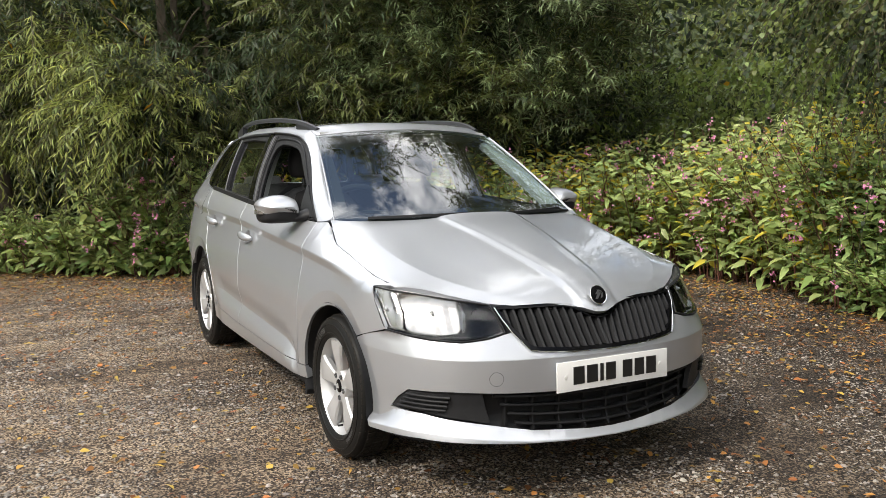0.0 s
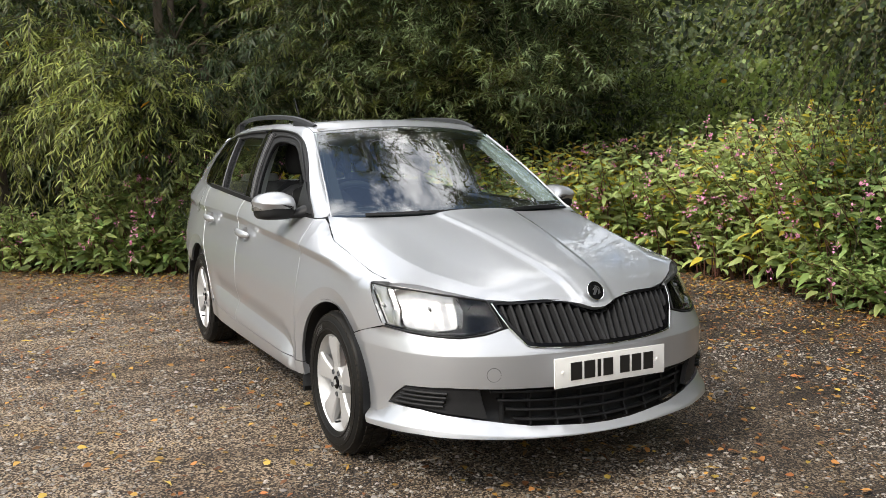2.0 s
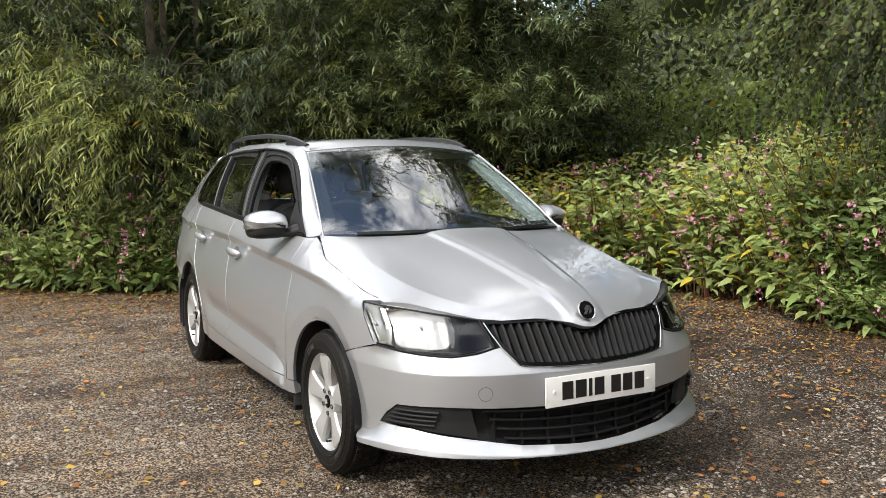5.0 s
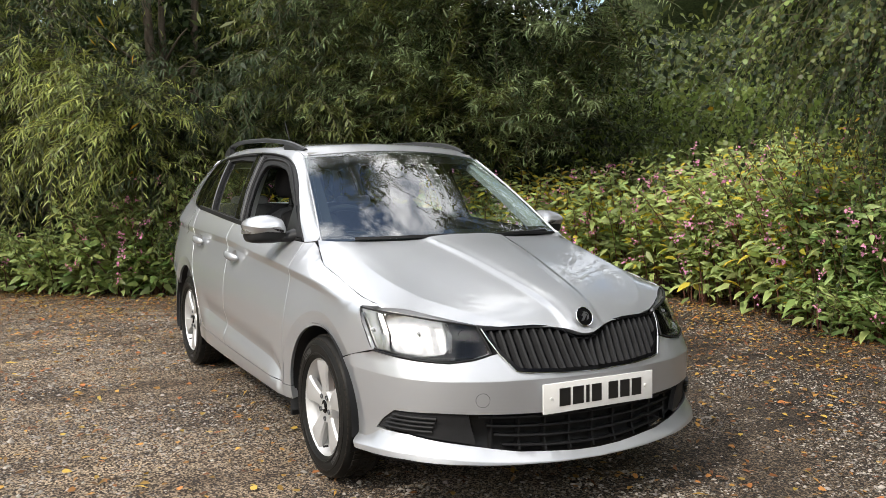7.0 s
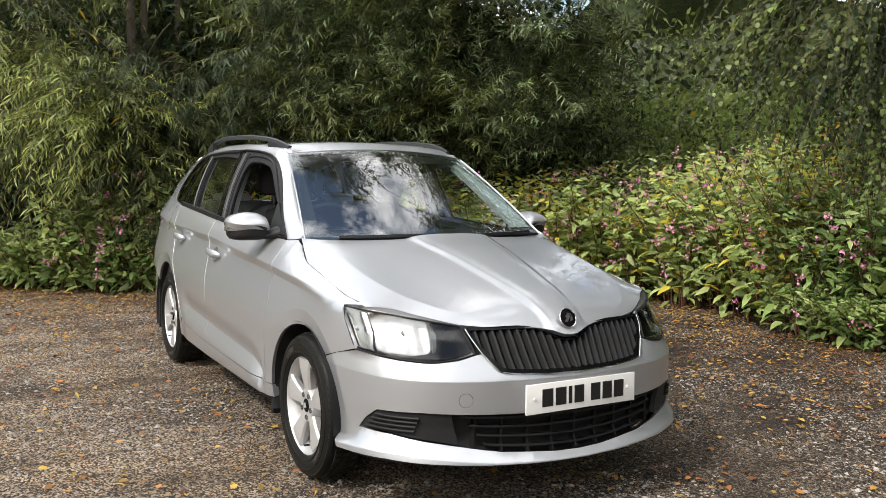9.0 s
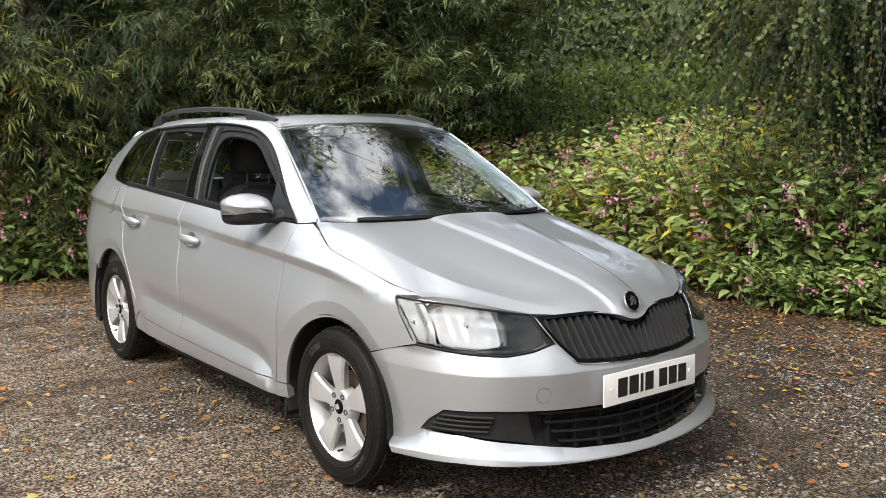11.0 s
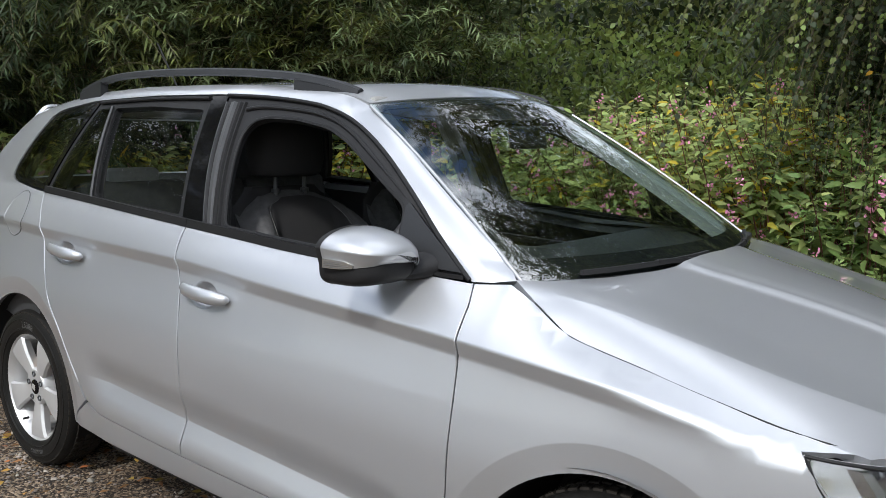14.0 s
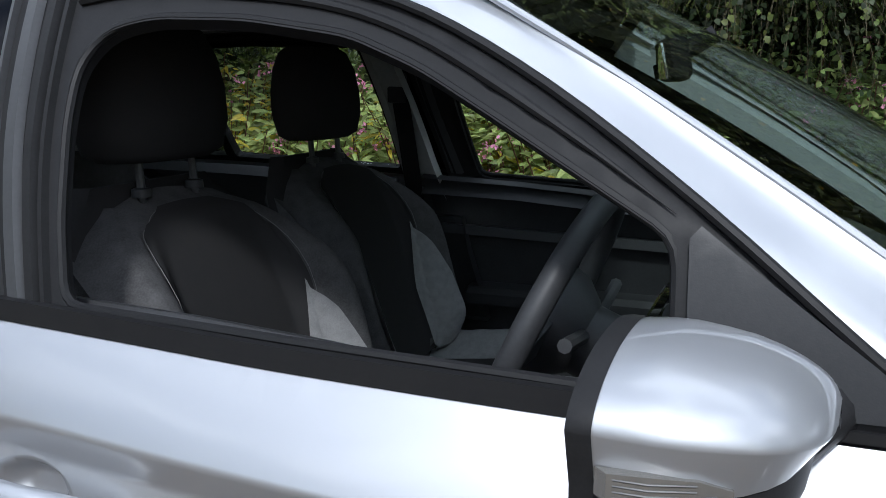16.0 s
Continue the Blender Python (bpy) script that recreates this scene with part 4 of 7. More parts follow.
        return [(sgn * x, float(m_y(t)) + 0.10 * (x - 0.84) + d, z) for x, z, d in line]

    def lower(t):
        """Section of the black housing under the cap."""
        x0, x1, zf, zl = (float(c(t)) for c in (m_in, m_out, m_foot, m_low))
        x1 -= 0.011
        line = [((x0 + x1) / 2 + (x1 - x0) / 2 * math.copysign(abs(math.cos(g)) ** 0.45, math.cos(g)), zf - 0.0015 - (zf - zl) * math.sin(g) ** 0.7) for g in np.linspace(0, math.pi, 18)]
        return [(sgn * x, float(m_y(t)) + 0.10 * (x - 0.84) + 0.014 * t, z) for x, z in line]

    steps = [0, 0.06, 0.15, 0.27, 0.4, 0.53, 0.65, 0.75, 0.83, 0.89, 0.94, 0.975, 1.0]
    part("mirror_cap", loft([upper(t) for t in steps]), PAINT, hub, sharp=34)
    part("mirror_base", loft([lower(t) for t in steps]), BLACK, hub, "black mirror housing", sharp=60)
    mouth = [*upper(0)[:-1], *reversed(lower(0)[1:-1])]
    mid_ = np.mean(mouth, 0)
    ring_ = lambda grow, dy: [(mid_[0] + (x - mid_[0]) * grow, y + dy, mid_[2] + (z - mid_[2]) * grow) for x, y, z in mouth]  # noqa: E731
    part("mirror_rim", loft([ring_(1.012, -0.003), ring_(1.016, 0.006), ring_(1.0, 0.014), ring_(0.93, 0.015), ring_(0.90, 0.004)], cap=False), BLACK, hub, sharp=50)
    part("mirror_glass", loft([[(sgn * (0.830 + 0.078 * math.copysign(abs(math.cos(a)) ** 0.6, math.cos(a))), yy + 0.0094 * math.cos(a), 1.022 + 0.047 * math.copysign(abs(math.sin(a)) ** 0.6, math.sin(a))) for a in np.linspace(0, 2 * math.pi, 28, endpoint=False)] for yy in (0.699, 0.702)]), MIRROR, hub)
    part("indicator", loft([[(sgn * (x + 0.0012), y + 0.10 * (x - 0.84), z + 0.012) for x, y, z in q] for q in (
        [(0.921, 0.676, 0.983), (0.921, 0.676, 1.002), (0.912, 0.686, 1.002), (0.912, 0.686, 0.983)], [(0.920, 0.650, 0.983), (0.920, 0.650, 1.003), (0.910, 0.655, 1.003), (0.910, 0.655, 0.983)],
        [(0.911, 0.622, 0.984), (0.911, 0.622, 1.001), (0.900, 0.626, 1.001), (0.900, 0.626, 0.984)], [(0.900, 0.603, 0.987), (0.900, 0.603, 0.993), (0.888, 0.606, 0.993), (0.888, 0.606, 0.987)])]), LENS, hub, "clear indicator lens")
    for zr in (0.9865, 0.9905, 0.9945, 0.9985):
        part("lens_rib", sweep([(sgn * (x + 0.0016), y + 0.10 * (x - 0.84), zr + 0.012) for x, y in ((0.9205, 0.672), (0.920, 0.650), (0.9115, 0.623), (0.905, 0.612))[:4 if zr < 0.992 else 3]], disc_ring(0.0007, 5)), SEALGREY, hub)
    part("mirror_arm", loft([[(sgn * x, y + dy * math.cos(a), z + dz * math.sin(a)) for a in np.linspace(0, 2 * math.pi, 16, endpoint=False)]
                             for x, y, z, dy, dz in ((0.83, 0.622, 0.974, 0.030, 0.010), (0.79, 0.618, 0.973, 0.040, 0.016), (0.752, 0.598, 0.976, 0.044, 0.020), (0.722, 0.582, 0.984, 0.046, 0.026), (0.69, 0.572, 0.990, 0.054, 0.034))]), BLACK, hub)

    # roof rail: a bowed bar on two feet
    rail = empty("roof_rail")
    rail.parent = car
    bar = [(0.480, 1.010, 1.402), (0.488, 1.07, 1.420), (0.497, 1.16, 1.438), (0.506, 1.30, 1.455), (0.514, 1.6, 1.471), (0.516, 1.95, 1.475), (0.511, 2.2, 1.468), (0.504, 2.36, 1.450), (0.497, 2.50, 1.418)]
    part("bar", sweep([(sgn * x, y, z) for x, y, z in spline(bar, 6)], [(-0.017, -0.010), (-0.011, 0.007), (0.0, 0.012), (0.011, 0.007), (0.017, -0.010), (0, -0.014)]), RAILMAT, rail)
    for foot in ([(0.478, 1.005), (0.486, 1.05), (0.494, 1.12), (0.500, 1.20), (0.505, 1.245)], [(0.511, 2.33), (0.507, 2.38), (0.502, 2.44), (0.496, 2.51)]):
        zs = curve(*[(p[1], p[2]) for p in bar])
        part("foot", loft([[(sgn * (x - 0.016), y, 1.388), (sgn * (x + 0.018), y, 1.380), (sgn * (x + 0.015), y, float(zs(y)) - 0.004), (sgn * (x - 0.013), y, float(zs(y)) - 0.004)] for x, y in foot]), RAILMAT, rail, sharp=50)

# dark gaps between the panels
for sgn in (-1, 1):
    for seam, shut in ((SEAM_F, -0.002), (SEAM_M, 0.0025), (SEAM_R[:-3], 0.003)):
        part("shut_line", sweep(on_side(sgn, spline(shift(seam, shut), 5), -0.0065), disc_ring(0.0036, 6), up=(sgn, 0.1, 0.1)), RUBBER, car)
        # the rolled edge of the panel behind the gap
        part("panel_edge", sweep(on_side(sgn, spline(shift(seam, shut + 0.0042), 5), -0.0012), disc_ring(0.0022, 8), up=(sgn, 0.1, 0.1)), PAINT, car)
    edge = [(sgn * (abs(x) + 0.003), y, (float(c_zb(y)) if y < 0.18 else float(bonnet(np.array([x]), np.array([y]))[2][0])) - 0.0045) for x, y in spline([(-0.672, -0.415), *side_edge[:-1]], 5)]
    part("bonnet_gap", sweep(edge, disc_ring(0.0030, 6), up=(0, 0.1, 1)), RUBBER, car)

# aerial
rod = sweep([(0, 2.60, 1.43), (0, 2.63, 1.452)], disc_ring(0.016, 10), scale=[1, 0.5])
part("aerial", joined(rod, sweep([(0, 2.625, 1.450), (0, 2.78, 1.655)], disc_ring(0.0035, 6))), BLACK, car)

# wipers
for x0, x1, tip in ((-0.52, -0.05, 0.045), (0.02, 0.55, 0.05)):
    def glass_at(x, v):
        p = screen(np.array([x / float(ws_x(v))]), np.array([v]))
        return Vector((float(p[0][0]), float(p[1][0]) - 0.006, float(p[2][0]) + 0.008))
    blade = [glass_at(x0 + (x1 - x0) * t, 0.012 + 0.4 * tip * t) for t in np.linspace(0, 1, 10)]
    wiper = empty("wiper")
    wiper.parent = car
    part("blade", sweep(blade, [(-0.007, -0.006), (0.007, -0.006), (0.003, 0.005), (-0.003, 0.005)]), BLACK, wiper)
    part("arm", sweep([glass_at(x1 + 0.06, -0.03), glass_at(x1 + 0.01, 0.0), glass_at((x0 + x1) / 2, 0.024)], [(-0.008, -0.005), (0.008, -0.005), (0.006, 0.006), (-0.006, 0.006)]), BLACK, wiper)

# ---- grille, intake and plate
full = lambda lp: [*lp, *[(-a, b) for a, b in reversed(lp) if abs(a) > 1e-6]]  # noqa: E731
gr_out = full(GRILLE)
gr_in = [(a * 0.962, 0.642 + (b - 0.642) * 0.865) for a, b in gr_out]
grille = empty("radiator_grille")
grille.parent = car
panel("grille_frame", gr_out, front, GLOSSBLACK, grille, holes=[gr_in], step=0.02, depth=0.02, offset=0.003)
panel("grille_back", gr_in, sunk(front, 0.035), RUBBER, grille, step=0.03, depth=0.0)
for lp in (-1, 1):
    edge = [front(lp * a, b) for a, b in ((0.432, 0.716), (0.416, 0.68), (0.388, 0.634), (0.338, 0.572))]
    part("chrome_edge", sweep([(float(x), float(y) - 0.006, float(z)) for x, y, z in edge], disc_ring(0.0020, 8)), CHROME, grille, "thin chrome edge")
lower = [front(s, z) for s, z in [(s, float(np.interp(abs(s), (0, 0.15, 0.3, 0.33), (0.5545, 0.5575, 0.566, 0.572)))) for s in np.linspace(-0.335, 0.335, 24)]]
part("chrome_edge", sweep([(float(x), float(y) - 0.006, float(z)) for x, y, z in lower], disc_ring(0.0022, 8)), CHROME, grille, "thin chrome edge")
g_top = curve(*sorted([(-a, 0.642 + (b - 0.642) * 0.865) for a, b in GRILLE[:7]]))
for i in range(24):
    s = -0.392 + 0.784 * i / 23
    t0, t1 = 0.642 - 0.074 + 0.028 * max(0.0, abs(s) - 0.29) / 0.1, float(g_top(abs(s))) + 0.001
    rings = []
    for z in np.linspace(t0, t1, 6):
        w = 0.0145 * (1 - 0.25 * (z - t0) / (t1 - t0))
        lean = 0.016 * (t1 - z) / 0.15 * (-1 if s < 0 else 1) * -1
        q = []
        for ds, back in ((-w, 0.034), (-0.35 * w, 0.004), (0.25 * w, 0.001), (w, 0.034)):
            x, y, zz = front(s + lean + ds, z)
            q.append((float(x), float(y) + back, float(zz)))
        rings.append(q)
    part("grille_rib", loft(rings), BLACK, grille, sharp=25)

badge = empty("badge")
badge.parent = car
bq = (0.0, -0.7475, 0.741)
tilt = pose(*bq, 64, 0, 0)
part("badge_ring", moved(lathe([(0, 0.0380), (0.004, 0.0380), (0.0052, 0.0370), (0.0046, 0.0352), (0.003, 0.0348), (0, 0.0348)], 36, "z"), tilt), CHROME, badge)
part("badge_disc", moved(lathe([(0.0, 0.0355), (0.0035, 0.035), (0.0045, 0.0)], 36, "z"), tilt), GLOSSBLACK, badge)
mark = []
for q in ([(-0.020, -0.016), (-0.008, -0.016), (0.012, 0.006), (0.004, 0.012)], [(-0.014, 0.004), (-0.006, 0.000), (0.010, 0.014), (0.004, 0.020)], [(0.006, -0.016), (0.018, -0.010), (0.020, 0.004), (0.013, 0.004)], [(-0.004, 0.020), (0.014, 0.016), (0.022, 0.004), (0.012, 0.012)]):
    mark.append(moved(([(*p, 0.0043) for p in q] + [(*p, 0.0062) for p in q], [(4, 5, 6, 7), (0, 1, 5, 4), (1, 2, 6, 5), (2, 3, 7, 6), (3, 0, 4, 7)]), tilt))
part("badge_mark", joined(*mark), SEALGREY, badge, flat=True)

intake = empty("lower_intake")
intake.parent = car
in_low = curve(*sorted([(-a, b) for a, b in INTAKE_LOW]))
in_top = curve(*sorted([(-a, b) for a, b in INTAKE[2:]]))
panel("intake_back", full([(0, 0.255), (-0.33, 0.27), (-0.74, 0.33), (-0.89, 0.336), (-0.82, 0.43), (0, 0.43)]), sunk(front, 0.05), RUBBER, intake, step=0.04, depth=0.0)
for sg in (-1, 1):
    fog = [(0.885, 0.340), (0.855, 0.379), (0.808, 0.413), (0.63, 0.421), (0.52, 0.419), (0.485, 0.306), (0.56, 0.318), (0.74, 0.341)]
    panel("fog_cover", rounded([(sg * a, b) for a, b in fog], 0.012, 3), sunk(front, 0.010), BLACK, intake, "black blanking cover with slats", step=0.025, depth=0.02)
    for k in range(4):
        zz = 0.352 + 0.0165 * k
        s0, s1 = 0.852 - 0.013 * k, 0.648 - 0.004 * k
        pts = [front(sg * s, zz + 0.010 * (0.85 - s)) for s in np.linspace(s0, s1, 12)]
        part("slat", sweep([(float(x), float(y) + 0.004, float(z)) for x, y, z in pts], [(-0.012, -0.0025), (0.005, -0.004), (0.007, 0.0), (0.005, 0.004), (-0.012, 0.003)]), BLACK, intake)
for k in range(4):
    span = 0.47 - 0.03 * (3 - k)
    pts = []
    for s in np.linspace(-span, span, 34):
        lo_, hi_ = float(in_low(abs(s))), float(in_top(abs(s)))
        x, y, z = front(s, lo_ + (hi_ - lo_) * (0.12 + 0.25 * k))
        pts.append((float(x), float(y) + 0.030, float(z)))
    part("intake_bar", sweep(pts, [(-0.016, -0.003), (0.010, -0.0045), (0.012, 0.0), (0.010, 0.0045), (-0.016, 0.003)]), RUBBER, intake)
for s in np.linspace(-0.42, 0.42, 9):
    lo_, hi_ = float(in_low(abs(s))), float(in_top(abs(s)))
    pts = [front(s, z) for z in np.linspace(lo_ - 0.004, hi_ + 0.004, 5)]
    part("intake_post", sweep([(float(x), float(y) + 0.038, float(z)) for x, y, z in pts], [(-0.004, -0.012), (0.004, -0.012), (0.003, 0.012), (-0.003, 0.012)], up=(0, 1, 0)), RUBBER, intake)

# towing eye cover
panel("towing_eye_cover", arc(-0.472, 0.475, 0.0245, 0, 345, 24), front, PAINT, car, step=0.01, offset=0.0018, depth=0.003)
panel("towing_eye_gap", arc(-0.472, 0.475, 0.0262, 0, 345, 24), front, SEALGREY, car, step=0.012, offset=0.0005, depth=0.0)

# number plate, its characters as plain bars
plate = empty("number_plate")
plate.parent = car
p_top, p_bot, p_y = 0.527, 0.416, -0.850
body = block((0.52, 0.111, 0.006), (0, p_y, (p_top + p_bot) / 2), 0.0025, (90 - 2, 0, 0))
part("plate_body", body, PLATEWHITE, plate, "white front number plate")
x = -0.188
for w, gap in ((0.050, 0.011), (0.050, 0.011), (0.016, 0.011), (0.046, 0.033), (0.046, 0.011), (0.046, 0.011), (0.048, 0.0)):
    part("plate_bar", block((w, 0.066, 0.002), (x + w / 2, p_y - 0.0036, 0.4725), 0.0006, (88, 0, 0), 1), PLATEBLACK, plate)
    x += w + gap
part("plate_bar", block((0.09, 0.003, 0.0012), (-0.01, p_y - 0.0032 + 0.001, 0.424), 0.0, (88, 0, 0)), SEALGREY, plate)
for sx in (-0.222, 0.222):
    part("screw_cap", moved(lathe([(0, 0.0075), (0.0025, 0.0065), (0.0032, 0)], 14, "z"), pose(sx, p_y - 0.003, 0.4715, 90, 0, 0)), PLATEWHITE, plate)

# ---- headlamps
for sg in (-1, 1):
    lamp = empty("headlamp")
    lamp.parent = car
    ol = rounded([(sg * -a, b) for a, b in LAMP], 0.016, 4)
    fl = False
    panel("lamp_glass", ol, front, LAMPGLASS, lamp, "clear headlamp cover", step=0.03, depth=0.004)
    panel("lamp_rim", ol, front, RUBBER, lamp, step=0.02, depth=0.006, offset=-0.002, holes=[[(sg * 0.66 + (a - sg * 0.66) * 0.992, 0.687 + (b - 0.688) * 0.965) for a, b in ol]])
    panel("lamp_housing", ol, sunk(front, 0.075), REFLECTOR, lamp, step=0.03, depth=0.0)
    panel("lamp_wall", ol, sunk(front, 0.004), REFLECTOR, lamp, step=0.03, depth=0.085, holes=[[(sg * 0.66 + (a - sg * 0.66) * 0.985, 0.688 + (b - 0.688) * 0.97) for a, b in ol]])
    seal = lambda pts, r, name: part(name, sweep([(float(x), float(y) - 0.003, float(z)) for x, y, z in [front(sg * s, z) for s, z in spline(pts, 6)]], disc_ring(r, 8)), RUBBER, lamp)  # noqa: E731
    seal([(0.903, 0.773), (0.75, 0.762), (0.60, 0.746), (0.447, 0.725)], 0.0036, "lamp_brow")
    seal([(0.903, 0.773), (0.892, 0.70), (0.882, 0.628)], 0.0022, "lamp_seal")
    seal([(0.882, 0.626), (0.70, 0.611), (0.575, 0.606), (0.48, 0.617), (0.414, 0.633)], 0.0030, "lamp_seal")
    seal([(0.447, 0.725), (0.424, 0.668), (0.414, 0.633)], 0.0035, "lamp_seal")
    inner = [(sg * s, z) for s, z in ((0.44, 0.722), (0.555, 0.738), (0.536, 0.69), (0.550, 0.652), (0.580, 0.628), (0.650, 0.619), (0.650, 0.612), (0.56, 0.612), (0.48, 0.618), (0.418, 0.634))]
    panel("lamp_bezel", inner, sunk(front, 0.020), LAMPBLACK, lamp, "black lamp bezel", step=0.03, depth=0.05)

    # two deep dishes, each with its bulb, and a small one in the bezel
    for s0, z0, ws, hz, deep, edge in ((0.838, 0.695, 0.075, 0.085, 0.022, ((0.903, 0.772), (0.800, 0.766), (0.776, 0.70), (0.786, 0.622), (0.880, 0.630))),
                                 (0.655, 0.690, 0.145, 0.085, 0.036, ((0.790, 0.762), (0.690, 0.752), (0.545, 0.736), (0.528, 0.69), (0.545, 0.622), (0.70, 0.616), (0.772, 0.630), (0.762, 0.69)))):
        def dish(s, z, s0=s0, z0=z0, ws=ws, hz=hz, deep=deep):
            x, y, zz = front(s, z)
            r2 = ((np.abs(s) - s0) / ws) ** 2 + ((np.asarray(z) - z0) / hz) ** 2
            d = 0.007 + (deep + 0.004) * np.sqrt(np.clip(1.25 - r2, 0.0, None)) * smooth(0.908, 0.872, np.abs(s))
            d = d + 0.0025 * np.abs(((np.abs(s) - s0) / 0.046 + 0.5) % 1 - 0.5)      # upright facets
            return x * (1 - 0.3 * d), y + d, zz
        panel("bowl", rounded([(sg * a, b) for a, b in edge], 0.01, 3), dish, REFLECTOR, lamp, step=0.008, depth=0.0)
        c = [float(v) for v in dish(sg * s0, z0)]
        m = pose(c[0], c[1], c[2], 90, 0, sg * (30 if s0 > 0.75 else 16))
        part("bulb", moved(lathe([(-0.004, 0.008), (0.002, 0.007), (0.008, 0.0055), (0.013, 0.0045), (0.015, 0.003), (0.0155, 0)], 18, "z"), m), ALLOY, lamp)
    c = [float(v) for v in front(sg * 0.495, 0.690)]
    m = pose(c[0] * 0.985, c[1] + 0.026, c[2], 90, 0, sg * 8)
    part("bowl", moved(lathe([(-0.014, 0.003), (-0.012, 0.010), (-0.004, 0.018), (0.0, 0.020), (-0.004, 0.022)], 28, "z"), m), GLOSSBLACK, lamp, sharp=60)
    part("bulb", moved(lathe([(-0.016, 0.006), (-0.004, 0.006), (0.002, 0.004), (0.004, 0)], 14, "z"), m), AMBER, lamp)
    for s0, s1 in ((0.792, 0.772), (0.548, 0.536)):
        rows = []
        for z in np.linspace(0.632 if s0 < 0.8 else 0.645, 0.755 if s0 > 0.6 else 0.735, 9):
            t = (z - 0.69) / 0.06
            a, b = front(sg * (s0 + 0.012 * t * t), z), front(sg * (s1 + 0.012 * t * t), z)
            rows.append([(float(a[0]), float(a[1]) + 0.016, z), (float(b[0]), float(b[1]) + 0.022, z), (float(b[0]), float(b[1]) + 0.07, z), (float(a[0]), float(a[1]) + 0.06, z)])
        part("reflector_blade", loft(rows), REFLECTOR, lamp, sharp=50)
    part("lamp_ledge", loft([[(float(q[0]), float(q[1]) + d, float(q[2]) + e) for d, e in ((0.01, 0.0), (0.08, 0.006), (0.08, -0.006), (0.012, -0.006))] for q in [front(sg * s, z) for s, z in ((0.87, 0.634), (0.75, 0.622), (0.62, 0.615), (0.54, 0.616))]]), REFLECTOR, lamp)
    part("lamp_foot", loft([[(float(q[0]), float(q[1]) + d, float(q[2]) + e) for d, e in ((-0.001, 0.002), (0.010, 0.006), (0.010, -0.006), (0.0, -0.006))] for q in [front(sg * s, z) for s, z in ((0.872, 0.628), (0.75, 0.614), (0.62, 0.609), (0.56, 0.609), (0.48, 0.620))]]), GLOSSBLACK, lamp)

